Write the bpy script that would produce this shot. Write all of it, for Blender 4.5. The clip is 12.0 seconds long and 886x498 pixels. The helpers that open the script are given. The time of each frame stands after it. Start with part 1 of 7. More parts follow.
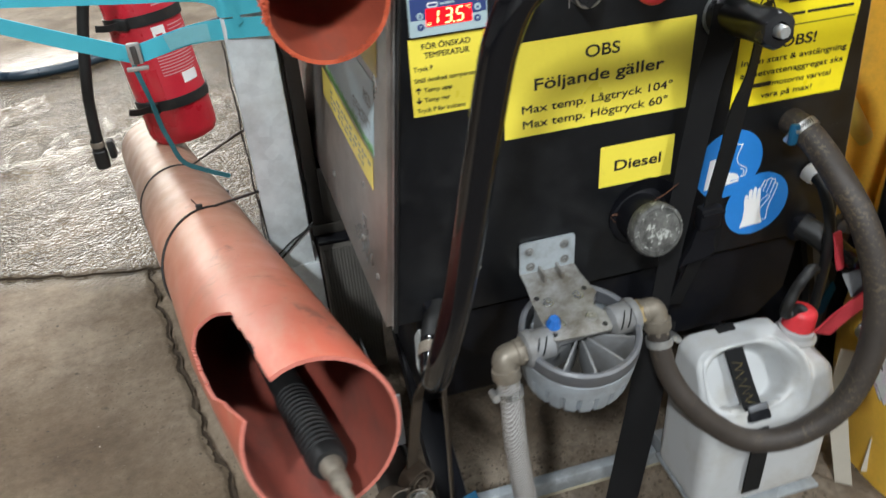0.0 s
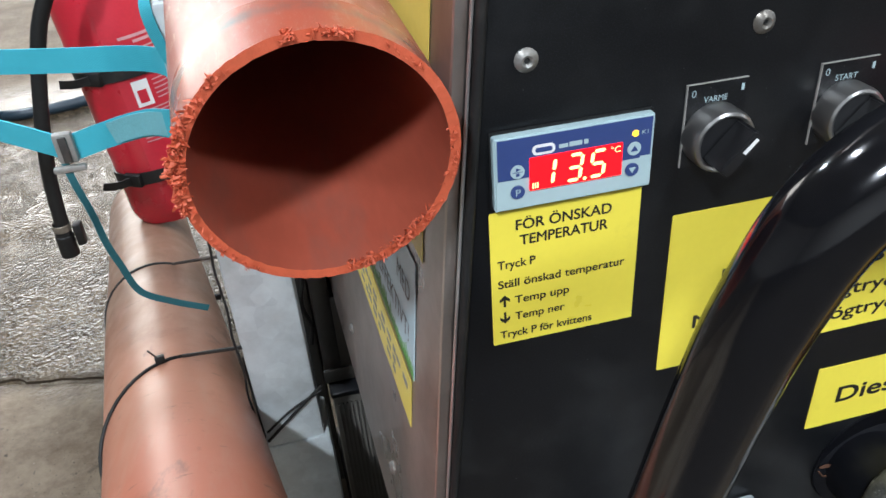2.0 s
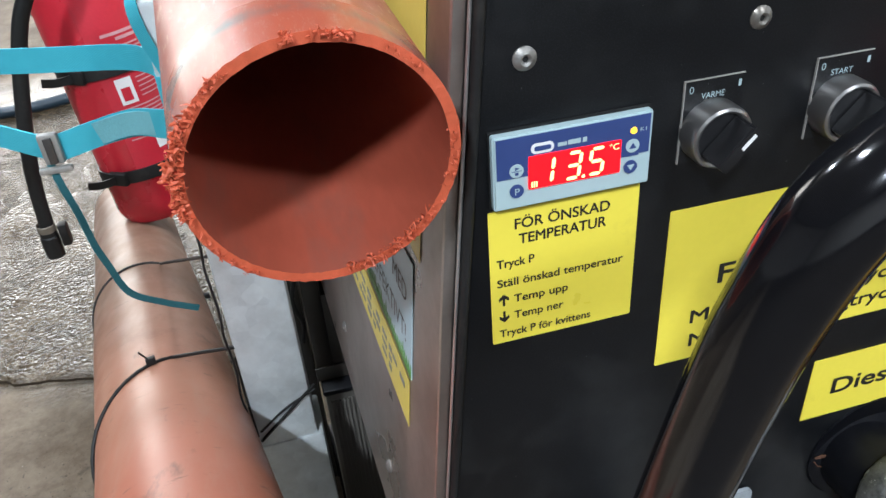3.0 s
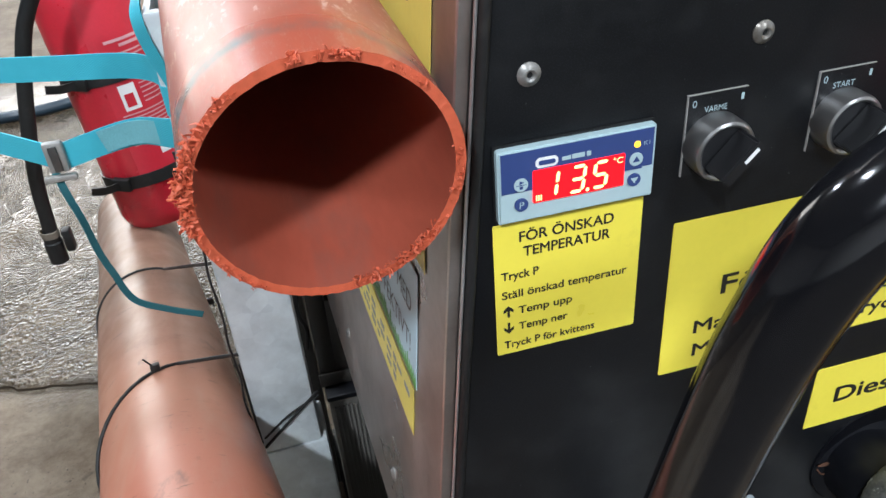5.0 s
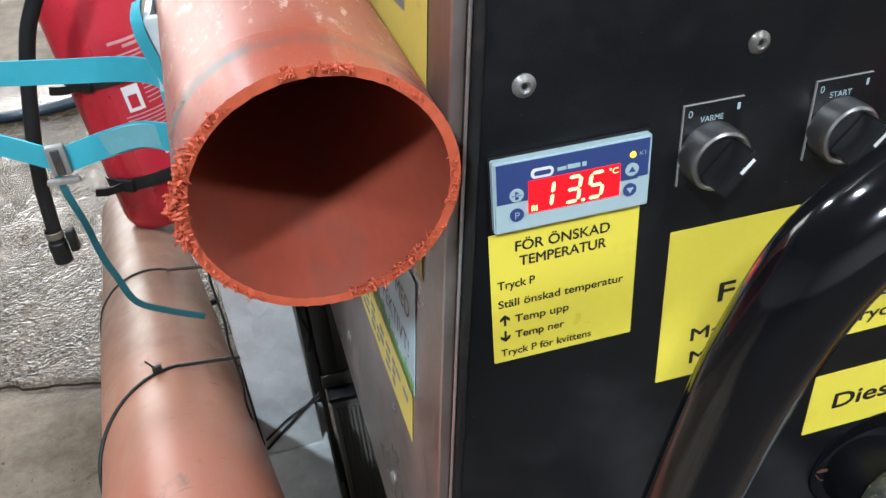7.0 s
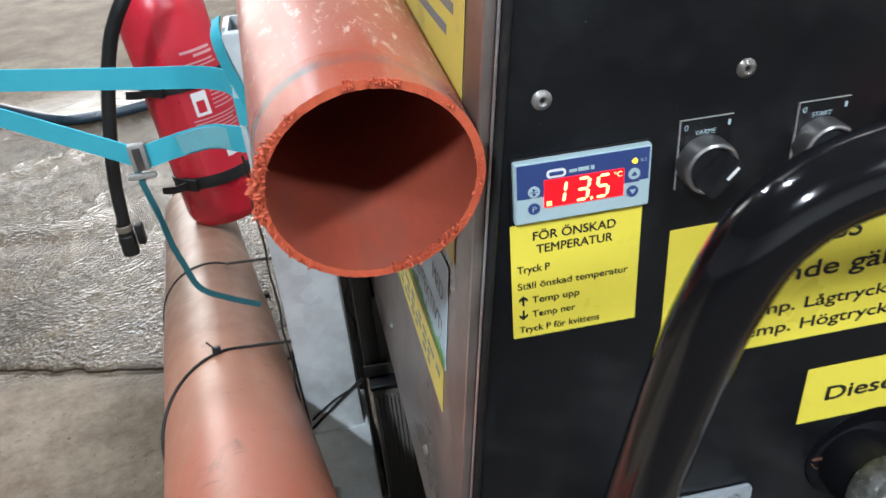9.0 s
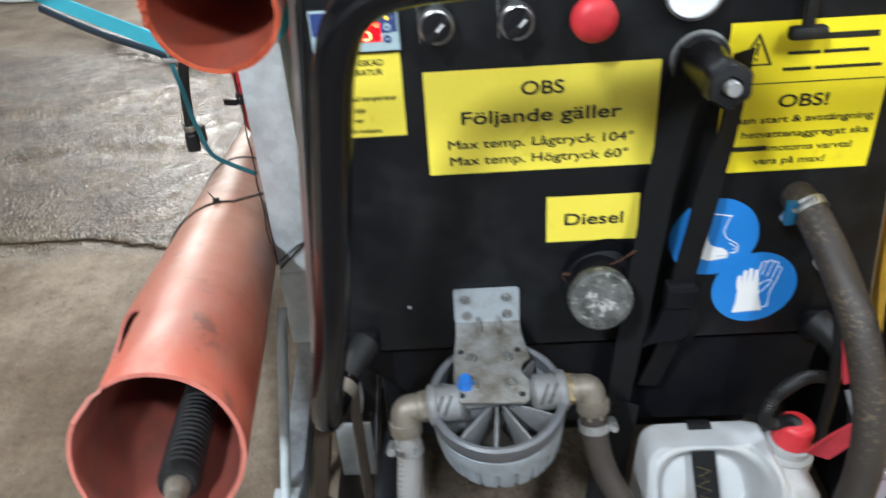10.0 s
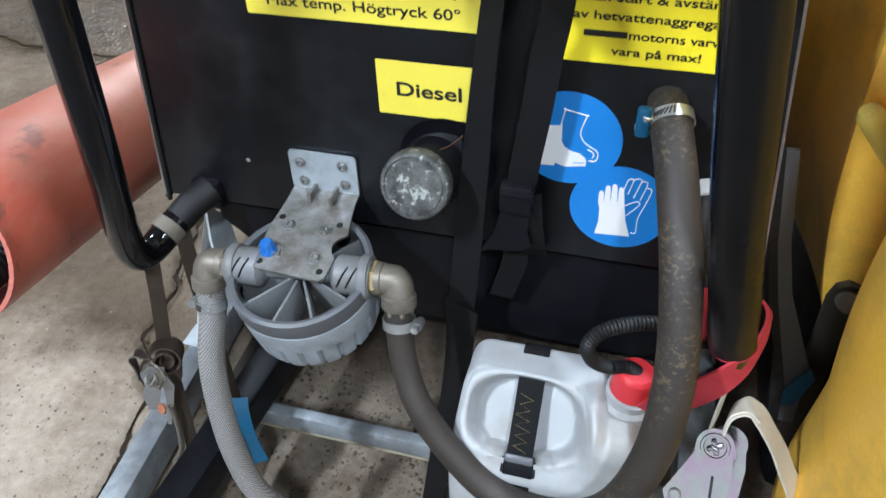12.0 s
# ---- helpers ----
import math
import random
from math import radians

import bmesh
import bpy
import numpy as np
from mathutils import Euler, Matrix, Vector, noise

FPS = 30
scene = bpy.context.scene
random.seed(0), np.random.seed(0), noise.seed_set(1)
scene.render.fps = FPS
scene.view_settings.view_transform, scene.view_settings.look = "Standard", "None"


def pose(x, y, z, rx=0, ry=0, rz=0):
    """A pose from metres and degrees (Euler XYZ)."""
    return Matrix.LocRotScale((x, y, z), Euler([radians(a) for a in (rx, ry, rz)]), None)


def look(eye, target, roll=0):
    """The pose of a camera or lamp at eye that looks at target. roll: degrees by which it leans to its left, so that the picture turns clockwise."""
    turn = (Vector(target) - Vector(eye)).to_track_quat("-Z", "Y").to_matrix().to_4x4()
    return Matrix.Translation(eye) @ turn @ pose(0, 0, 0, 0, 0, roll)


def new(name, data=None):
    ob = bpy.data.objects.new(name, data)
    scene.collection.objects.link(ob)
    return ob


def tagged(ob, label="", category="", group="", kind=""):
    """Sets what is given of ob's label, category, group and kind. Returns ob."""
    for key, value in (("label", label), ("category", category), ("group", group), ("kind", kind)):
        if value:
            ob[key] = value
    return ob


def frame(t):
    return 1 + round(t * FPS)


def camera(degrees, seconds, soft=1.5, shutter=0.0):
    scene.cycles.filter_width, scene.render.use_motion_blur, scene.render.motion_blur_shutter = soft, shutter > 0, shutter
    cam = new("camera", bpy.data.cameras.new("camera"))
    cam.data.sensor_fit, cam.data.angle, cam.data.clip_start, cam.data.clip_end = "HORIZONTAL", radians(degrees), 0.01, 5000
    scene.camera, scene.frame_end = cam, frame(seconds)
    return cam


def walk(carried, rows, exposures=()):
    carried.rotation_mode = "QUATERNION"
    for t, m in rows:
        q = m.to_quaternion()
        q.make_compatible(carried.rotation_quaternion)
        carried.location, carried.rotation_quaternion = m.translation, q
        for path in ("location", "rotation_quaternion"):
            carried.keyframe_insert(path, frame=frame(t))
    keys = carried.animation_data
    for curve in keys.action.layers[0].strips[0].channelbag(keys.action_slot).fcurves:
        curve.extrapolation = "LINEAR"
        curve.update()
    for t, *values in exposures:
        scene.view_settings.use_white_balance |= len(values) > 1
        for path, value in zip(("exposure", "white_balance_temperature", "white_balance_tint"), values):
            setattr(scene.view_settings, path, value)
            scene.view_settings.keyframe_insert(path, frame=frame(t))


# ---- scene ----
cam = camera(59.3, 12.0, soft=1.5, shutter=0.4)
PATH = [
    (0, (-0.105, -0.695, 1.045), (0.294, 0.907, -0.083), -4.1),
    (0.2, (-0.041, -0.66, 1.032), (0.294, 0.966, -0.084), -3.2),
    (0.4, (-0.011, -0.591, 1.023), (0.306, 1.044, -0.085), -2.3),
    (0.5, (-0.004, -0.589, 1.031), (0.285, 1.064, -0.057), -2.1),
    (1, (-0.023, -0.469, 1.007), (0.203, 1.216, -0.046), -3.0),
    (1.5, (-0.042, -0.327, 0.983), (0.231, 1.342, -0.086), -4.4),
    (2, (-0.035, -0.299, 0.981), (0.298, 1.345, -0.108), -4.5),
    (2.5, (-0.039, -0.295, 0.983), (0.318, 1.335, -0.119), -4.6),
    (3, (-0.04, -0.294, 0.983), (0.325, 1.331, -0.123), -4.7),
    (5, (-0.041, -0.293, 0.989), (0.321, 1.336, -0.114), -4.9),
    (5.5, (-0.037, -0.292, 0.991), (0.321, 1.337, -0.114), -5.0),
    (6, (-0.036, -0.291, 0.992), (0.319, 1.337, -0.113), -5.1),
    (6.5, (-0.036, -0.29, 0.992), (0.317, 1.339, -0.112), -5.0),
    (7, (-0.036, -0.292, 0.994), (0.312, 1.336, -0.113), -5.1),
    (7.2, (-0.035, -0.294, 0.994), (0.305, 1.34, -0.108), -5.1),
    (8.8, (-0.041, -0.334, 1.009), (0.223, 1.336, -0.059), -5.3),
    (9, (-0.04, -0.356, 1.018), (0.197, 1.317, -0.053), -5.2),
    (9.5, (0.005, -0.505, 1.037), (0.129, 1.199, -0.003), -4.9),
    (9.7, (0.073, -0.59, 1.022), (0.093, 1.122, -0.011), -4.7),
    (10, (0.175, -0.665, 1.015), (0.112, 1.02, -0.06), -4.1),
    (10.5, (0.32, -0.666, 0.984), (0.181, 0.974, -0.153), -2.4),
    (11, (0.412, -0.612, 0.961), (0.143, 0.982, -0.215), -1.7),
    (11.5, (0.466, -0.583, 0.958), (0.079, 0.949, -0.268), -1.7),
    (12, (0.482, -0.564, 0.946), (0.033, 0.89, -0.351), -2.3),
]
walk(cam, [(t, look(eye, target, roll)) for t, eye, target, roll in PATH],
     [(0.0, 0.24, 6600, 10), (0.6, 0.26, 6450, 10), (1.5, 0.20, 6250, 10), (3.0, 0.22, 6120, 10), (9.0, 0.20, 6100, 10), (9.6, 0.23, 6200, 10), (10.1, 0.44, 6180, 10), (10.6, 0.52, 6000, 10), (11.2, 0.49, 5900, 10), (12.0, 0.49, 5850, 10)])

# ---- world and light ----
world = bpy.data.worlds.new("world")
scene.world = world
world.use_nodes = True
world.node_tree.nodes["Background"].inputs[0].default_value = (0.75, 0.85, 1.0, 1)
world.node_tree.nodes["Background"].inputs[1].default_value = 0.05

FLOOR = 0.02          # height of the concrete
CEIL = 3.6
# x, y, watts, whether it runs across
# the last lamp is an added fill that brightens the panel from the east
LAMPS = [(-1.3, 1.0, 50, 0), (1.5, 0.6, 80, 0), (-1.9, 3.6, 70, 0), (1.4, 3.6, 50, 0), (-1.3, -2.5, 185, 0), (1.4, -2.7, 95, 0), (2.7, -0.9, 25, 0)]


def strip_lamp(x, y, watts, across):
    data = bpy.data.lights.new("strip_lamp", "AREA")
    data.shape, data.size, data.size_y, data.energy = "RECTANGLE", 0.5 if across else 0.16, 0.16 if across else 0.5, watts
    data.color = (0.90, 0.97, 1.03)
    ob = new("strip_lamp", data)
    ob.location = (x, y, CEIL - 0.115)


for lamp in LAMPS:
    strip_lamp(*lamp)

# ---- materials ----
def nodes_of(name):
    m = bpy.data.materials.new(name)
    m.use_nodes = True
    nt = m.node_tree
    return m, nt, nt.nodes["Principled BSDF"]


def link(nt, a, b):
    nt.links.new(a, b)


def coords(nt, scale=(1, 1, 1)):
    tc = nt.nodes.new("ShaderNodeTexCoord")
    mp = nt.nodes.new("ShaderNodeMapping")
    mp.inputs["Scale"].default_value = scale
    link(nt, tc.outputs["Object"], mp.inputs["Vector"])
    return mp.outputs["Vector"]


def noise_tex(nt, vec, scale, detail=4.0, rough=0.55):
    n = nt.nodes.new("ShaderNodeTexNoise")
    n.inputs["Scale"].default_value, n.inputs["Detail"].default_value, n.inputs["Roughness"].default_value = scale, detail, rough
    link(nt, vec, n.inputs["Vector"])
    return n.outputs["Fac"]


def ramp(nt, fac, stops):
    r = nt.nodes.new("ShaderNodeValToRGB")
    els = r.color_ramp.elements
    while len(els) < len(stops):
        els.new(0.5)
    for e, (p, c) in zip(els, stops):
        e.position = p
        e.color = (*c, 1) if len(c) == 3 else c
    link(nt, fac, r.inputs["Fac"])
    return r.outputs["Color"]


def mixc(nt, fac, a, b, mode="MIX"):
    m = nt.nodes.new("ShaderNodeMix")
    m.data_type, m.blend_type = "RGBA", mode
    for sock, v in ((m.inputs[0], fac), (m.inputs[6], a), (m.inputs[7], b)):
        if isinstance(v, (int, float)):
            sock.default_value = v
        elif isinstance(v, tuple):
            sock.default_value = (*v, 1)
        else:
            link(nt, v, sock)
    return m.outputs[2]


def ranged(nt, value, lo, hi):
    r = nt.nodes.new("ShaderNodeMapRange")
    r.inputs[1].default_value, r.inputs[2].default_value = lo, hi
    link(nt, value, r.inputs[0])
    return r.outputs[0]


def bump(nt, height, strength, distance, bsdf, prev=None):
    b = nt.nodes.new("ShaderNodeBump")
    b.inputs["Strength"].default_value, b.inputs["Distance"].default_value = strength, distance
    link(nt, height, b.inputs["Height"])
    if prev is not None:
        link(nt, prev, b.inputs["Normal"])
    link(nt, b.outputs["Normal"], bsdf.inputs["Normal"])
    return b.outputs["Normal"]


def surface(name, color, rough=0.5, metal=0.0, spread=0.18, dirt=None, dirt_at=(0.55, 0.75), grain=220.0, stain=9.0, relief=0.15,
            rough_spread=0.15, stretch=(1, 1, 1), coat=0.0, relief_depth=0.0006, spec=0.5):
    """A paint, plastic or metal with grain, broad stains and uneven gloss."""
    m, nt, p = nodes_of(name)
    v = coords(nt, stretch)
    fine, broad = noise_tex(nt, v, grain, 3), noise_tex(nt, v, stain, 5, 0.6)
    lo, hi = tuple(c * (1 - spread) for c in color), tuple(min(1, c * (1 + spread)) for c in color)
    base = mixc(nt, 0.35, ramp(nt, broad, [(0.3, lo), (0.7, hi)]), ramp(nt, fine, [(0.3, lo), (0.7, hi)]))
    if dirt:
        base = mixc(nt, ramp(nt, noise_tex(nt, v, stain * 2.3, 8, 0.7), [(dirt_at[0], (0, 0, 0)), (dirt_at[1], (1, 1, 1))]), base, dirt)
    link(nt, base, p.inputs["Base Color"])
    r = ramp(nt, broad, [(0.25, (max(0.02, rough - rough_spread),) * 3), (0.75, (min(1, rough + rough_spread),) * 3)])
    link(nt, r, p.inputs["Roughness"])
    p.inputs["Metallic"].default_value = metal
    p.inputs["Coat Weight"].default_value = coat
    p.inputs["Specular IOR Level"].default_value = spec
    if relief:
        bump(nt, fine, relief, relief_depth, p)
    return m


def glow(name, color, strength):
    m, nt, p = nodes_of(name)
    p.inputs["Base Color"].default_value = (*color, 1)
    p.inputs["Emission Color"].default_value = (*color, 1)
    p.inputs["Emission Strength"].default_value = strength
    p.inputs["Roughness"].default_value = 0.25
    return m


def black_panel_mat():
    m, nt, p = nodes_of("black_panel_paint")
    v = coords(nt)
    specks = ramp(nt, noise_tex(nt, v, 330, 2), [(0.735, (0, 0, 0)), (0.765, (1, 1, 1))])
    dust = ramp(nt, noise_tex(nt, v, 14, 7, 0.65), [(0.46, (0.0, 0.0, 0.0)), (0.68, (0.9, 0.9, 0.9))])
    base = mixc(nt, dust, (0.0018, 0.0022, 0.0028), (0.0135, 0.0142, 0.0145))
    p.inputs["Specular IOR Level"].default_value = 0.42
    scratch = ramp(nt, noise_tex(nt, coords(nt, (1.0, 1.0, 9.0)), 60, 7, 0.75), [(0.70, (0, 0, 0)), (0.76, (0.5, 0.5, 0.5))])
    base = mixc(nt, scratch, base, (0.022, 0.022, 0.024))
    base = mixc(nt, ramp(nt, noise_tex(nt, v, 1400, 2, 0.6), [(0.50, (0, 0, 0)), (0.66, (0.7, 0.7, 0.7))]), base, (0.014, 0.015, 0.020))
    base = mixc(nt, specks, base, (0.09, 0.09, 0.09))
    link(nt, base, p.inputs["Base Color"])
    link(nt, ramp(nt, noise_tex(nt, v, 22, 6, 0.6), [(0.3, (0.3, 0.3, 0.3)), (0.75, (0.5, 0.5, 0.5))]), p.inputs["Roughness"])
    bump(nt, noise_tex(nt, v, 900, 2), 0.12, 0.0003, p)
    return m


def galvanised_mat(name, lo, hi, grime, metal):
    m, nt, p = nodes_of(name)
    v = coords(nt)
    vo = nt.nodes.new("ShaderNodeTexVoronoi")
    vo.inputs["Scale"].default_value = 70
    link(nt, v, vo.inputs["Vector"])
    sp = ramp(nt, mixc(nt, 0.25, noise_tex(nt, v, 18, 6, 0.6), vo.outputs["Color"]), [(0.3, lo), (0.7, hi)])
    base = mixc(nt, ramp(nt, noise_tex(nt, v, 12, 7, 0.65), [(0.4, (0, 0, 0)), (0.75, (0.7, 0.7, 0.7))]), sp, grime)
    link(nt, base, p.inputs["Base Color"])
    p.inputs["Metallic"].default_value = metal
    link(nt, ramp(nt, noise_tex(nt, v, 35, 5), [(0.3, (0.38,) * 3), (0.7, (0.6,) * 3)]), p.inputs["Roughness"])
    bump(nt, noise_tex(nt, v, 160, 4), 0.2, 0.001, p)
    return m


def concrete_mat():
    m, nt, p = nodes_of("worn_wet_concrete")
    v = coords(nt)
    broad, mid = noise_tex(nt, v, 1.7, 6, 0.6), noise_tex(nt, v, 7, 7, 0.65)
    fine, grit = noise_tex(nt, v, 60, 5, 0.6), noise_tex(nt, v, 240, 3)
    dry = mixc(nt, 0.5, ramp(nt, mid, [(0.38, (0.195, 0.153, 0.110)), (0.62, (0.440, 0.370, 0.288))]), ramp(nt, fine, [(0.25, (0.205, 0.160, 0.115)), (0.75, (0.440, 0.370, 0.290))]))
    dry = mixc(nt, ramp(nt, grit, [(0.66, (0, 0, 0)), (0.72, (1, 1, 1))]), dry, (0.10, 0.085, 0.07))
    pits = ramp(nt, noise_tex(nt, v, 28, 8, 0.7), [(0.60, (0, 0, 0)), (0.70, (0.7, 0.7, 0.7))])
    dry = mixc(nt, pits, dry, (0.10, 0.085, 0.07))
    wetc = mixc(nt, 0.5, ramp(nt, mid, [(0.38, (0.026, 0.018, 0.010)), (0.62, (0.110, 0.082, 0.052))]), ramp(nt, fine, [(0.36, (0.022, 0.015, 0.009)), (0.64, (0.110, 0.084, 0.055))]))
    sep = nt.nodes.new("ShaderNodeSeparateXYZ")
    link(nt, v, sep.inputs[0])
    ay = nt.nodes.new("ShaderNodeMath")
    ay.operation = "MULTIPLY_ADD"
    link(nt, noise_tex(nt, v, 3.0, 6, 0.6), ay.inputs[0])
    ay.inputs[1].default_value = 0.45
    link(nt, sep.outputs[1], ay.inputs[2])
    mr = nt.nodes.new("ShaderNodeMapRange")
    mr.inputs[1].default_value, mr.inputs[2].default_value = 1.12, 1.24
    link(nt, ay.outputs[0], mr.inputs[0])
    far = nt.nodes.new("ShaderNodeMapRange")
    far.inputs[1].default_value, far.inputs[2].default_value, far.inputs[3].default_value, far.inputs[4].default_value = 2.75, 3.0, 1, 0.1
    link(nt, ay.outputs[0], far.inputs[0])
    wm = nt.nodes.new("ShaderNodeMath")
    wm.operation = "MULTIPLY"
    link(nt, mr.outputs[0], wm.inputs[0])
    link(nt, far.outputs[0], wm.inputs[1])
    wet = wm.outputs[0]
    # darker under the machine: dirt, with the machine's shade put into the colour
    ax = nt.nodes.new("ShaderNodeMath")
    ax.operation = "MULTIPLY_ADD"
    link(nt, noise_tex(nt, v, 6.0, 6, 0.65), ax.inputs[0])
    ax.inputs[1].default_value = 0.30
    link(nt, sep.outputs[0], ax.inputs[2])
    shade_dirt = mixc(nt, 1.0, ranged(nt, ax.outputs[0], 0.14, 0.26), ranged(nt, ay.outputs[0], 0.95, 0.75), "MULTIPLY")
    dry = mixc(nt, mixc(nt, 1.0, shade_dirt, (0.65, 0.65, 0.65), "MULTIPLY"), dry, ramp(nt, fine, [(0.3, (0.050, 0.039, 0.029)), (0.7, (0.150, 0.118, 0.088))]))
    damp = mixc(nt, 1.0, ranged(nt, ay.outputs[0], 0.30, 0.42), ramp(nt, broad, [(0.3, (0.45, 0.45, 0.45)), (0.6, (1, 1, 1))]), "MULTIPLY")
    dry = mixc(nt, damp, dry, mixc(nt, 1.0, dry, (0.38, 0.335, 0.28), "MULTIPLY"))
    dry = mixc(nt, ramp(nt, noise_tex(nt, v, 4.3, 9, 0.72), [(0.44, (0, 0, 0)), (0.60, (0.75, 0.75, 0.75))]), dry, mixc(nt, 1.0, dry, (0.56, 0.50, 0.43), "MULTIPLY"))
    spots = ramp(nt, noise_tex(nt, v, 140, 2, 0.5), [(0.745, (0, 0, 0)), (0.78, (0.8, 0.8, 0.8))])
    dry = mixc(nt, spots, dry, (0.42, 0.38, 0.32))
    dry = mixc(nt, ramp(nt, noise_tex(nt, v, 75, 3, 0.6), [(0.66, (0, 0, 0)), (0.72, (0.8, 0.8, 0.8))]), dry, (0.035, 0.028, 0.02))
    # floor in front darkened by colour so that the panel's reflections stay dark
    dry = mixc(nt, ranged(nt, ay.outputs[0], -0.20, -0.40), dry, (0.05, 0.042, 0.034))
    link(nt, mixc(nt, wet, dry, wetc), p.inputs["Base Color"])
    film = ramp(nt, noise_tex(nt, v, 9, 7, 0.65), [(0.40, (0.03,) * 3), (0.62, (0.09,) * 3)])
    link(nt, mixc(nt, wet, (0.82, 0.82, 0.82), film), p.inputs["Roughness"])
    p.inputs["Specular IOR Level"].default_value = 0.36
    vo = nt.nodes.new("ShaderNodeTexVoronoi")
    vo.feature, vo.inputs["Scale"].default_value = "SMOOTH_F1", 120
    link(nt, v, vo.inputs["Vector"])
    n1 = bump(nt, noise_tex(nt, v, 38, 3, 0.5), 0.25, 0.006, p)
    n2 = bump(nt, noise_tex(nt, v, 135, 3, 0.6), 1.0, 0.0055, p, n1)
    n3 = bump(nt, vo.outputs["Distance"], 1.0, 0.0040, p, n2)
    n4 = bump(nt, grit, 0.4, 0.002, p, n3)
    bump(nt, noise_tex(nt, v, 28, 8, 0.7), 0.35, 0.004, p, n4)
    for n, low in ((n2.node, 0.38), (n3.node, 0.22)):          # a film of water makes the grain glitter; dry grain is worn down
        far_end = nt.nodes.new("ShaderNodeMapRange")
        far_end.inputs[3].default_value, far_end.inputs[4].default_value = low, 1.0
        link(nt, wet, far_end.inputs[0])
        link(nt, far_end.outputs[0], n.inputs["Strength"])
    return m


def pvc_mat(name, a, b, pale, pale_at, much=0.75, ring=False, fade=None):
    m, nt, p = nodes_of(name)
    v = coords(nt)
    share = noise_tex(nt, v, 3.5, 5, 0.55)
    if fade:                 # bleached and dusty away from the open end
        pick = nt.nodes.new("ShaderNodeSeparateXYZ")
        link(nt, v, pick.inputs[0])
        blend = nt.nodes.new("ShaderNodeMath")
        blend.operation = "MULTIPLY_ADD"
        link(nt, share, blend.inputs[0])
        blend.inputs[1].default_value = 0.4
        link(nt, pick.outputs[1], blend.inputs[2])
        share = ranged(nt, blend.outputs[0], fade[0], fade[1])
    base = mixc(nt, share, a, b)
    if fade:                 # far half browner: dust, and the shadows falling there put into the colour
        base = mixc(nt, ranged(nt, blend.outputs[0], 0.26, 0.60), base, (0.215, 0.125, 0.084))
    scuffv = coords(nt, (7, 0.9, 7))
    base = mixc(nt, ramp(nt, noise_tex(nt, scuffv, 7, 8, 0.65), [(pale_at, (0, 0, 0)), (pale_at + 0.25, (much,) * 3)]), base, pale)
    base = mixc(nt, ramp(nt, noise_tex(nt, v, 9, 8, 0.72), [(0.56, (0, 0, 0)), (0.70, (0.55, 0.55, 0.55))]), base, (0.20, 0.085, 0.05))
    base = mixc(nt, ramp(nt, noise_tex(nt, coords(nt, (1.0, 3.2, 1.0)), 21, 9, 0.75), [(0.605, (0, 0, 0)), (0.68, (0.75, 0.75, 0.75))]), base, (0.11, 0.055, 0.038))
    base = mixc(nt, ramp(nt, noise_tex(nt, coords(nt, (1.6, 0.5, 1.6)), 60, 9, 0.8), [(0.64, (0, 0, 0)), (0.72, (0.5, 0.5, 0.5))]), base, pale)
    if ring:
        base = mixc(nt, ramp(nt, noise_tex(nt, coords(nt, (60, 9.0, 40)), 8, 9, 0.8), [(0.55, (0, 0, 0)), (0.70, (0.55, 0.55, 0.55))]), base, pale)
    if fade:                 # black rub marks drawn out along the pipe
        rub = ramp(nt, noise_tex(nt, coords(nt, (5.5, 2.2, 5.5)), 3.2, 6, 0.62), [(0.625, (0, 0, 0)), (0.68, (0.55, 0.55, 0.55))])
        base = mixc(nt, rub, base, (0.090, 0.050, 0.042))
    if ring:                 # grey rub mark round the pipe behind its sawn end
        sep = nt.nodes.new("ShaderNodeSeparateXYZ")
        link(nt, v, sep.inputs[0])
        at = nt.nodes.new("ShaderNodeMath")
        at.operation = "MULTIPLY_ADD"
        link(nt, sep.outputs[0], at.inputs[0])
        at.inputs[1].default_value = 0.2
        link(nt, sep.outputs[1], at.inputs[2])
        off = nt.nodes.new("ShaderNodeMath")
        off.operation = "MULTIPLY_ADD"
        link(nt, noise_tex(nt, v, 18, 4), off.inputs[0])
        off.inputs[1].default_value = 0.012
        link(nt, at.outputs[0], off.inputs[2])
        mark = ramp(nt, ranged(nt, off.outputs[0], -0.2845, -0.2695), [(0.0, (0, 0, 0)), (0.35, (0.9, 0.9, 0.9)), (0.6, (0.8, 0.8, 0.8)), (1.0, (0, 0, 0))])
        mark = mixc(nt, 1.0, mark, ramp(nt, noise_tex(nt, v, 30, 6, 0.7), [(0.35, (0.1, 0.1, 0.1)), (0.6, (1, 1, 1))]), "MULTIPLY")
        dusty = ranged(nt, off.outputs[0], -0.272, -0.245)
        film = mixc(nt, 1.0, dusty, ramp(nt, noise_tex(nt, coords(nt, (1.6, 0.7, 1.6)), 22, 8, 0.7), [(0.36, (0.05,) * 3), (0.62, (0.42,) * 3)]), "MULTIPLY")
        base = mixc(nt, film, base, (0.40, 0.21, 0.16))
        scr = ramp(nt, noise_tex(nt, coords(nt, (3.0, 1.2, 3.0)), 42, 9, 0.8), [(0.555, (0, 0, 0)), (0.60, (0.75,) * 3)])
        base = mixc(nt, mixc(nt, 1.0, scr, ramp(nt, dusty, [(0.0, (0.12,) * 3), (1.0, (1,) * 3)]), "MULTIPLY"), base, (0.66, 0.47, 0.38))
        base = mixc(nt, mark, base, (0.09, 0.095, 0.085))
    link(nt, base, p.inputs["Base Color"])
    p.inputs["Specular IOR Level"].default_value = 0.38
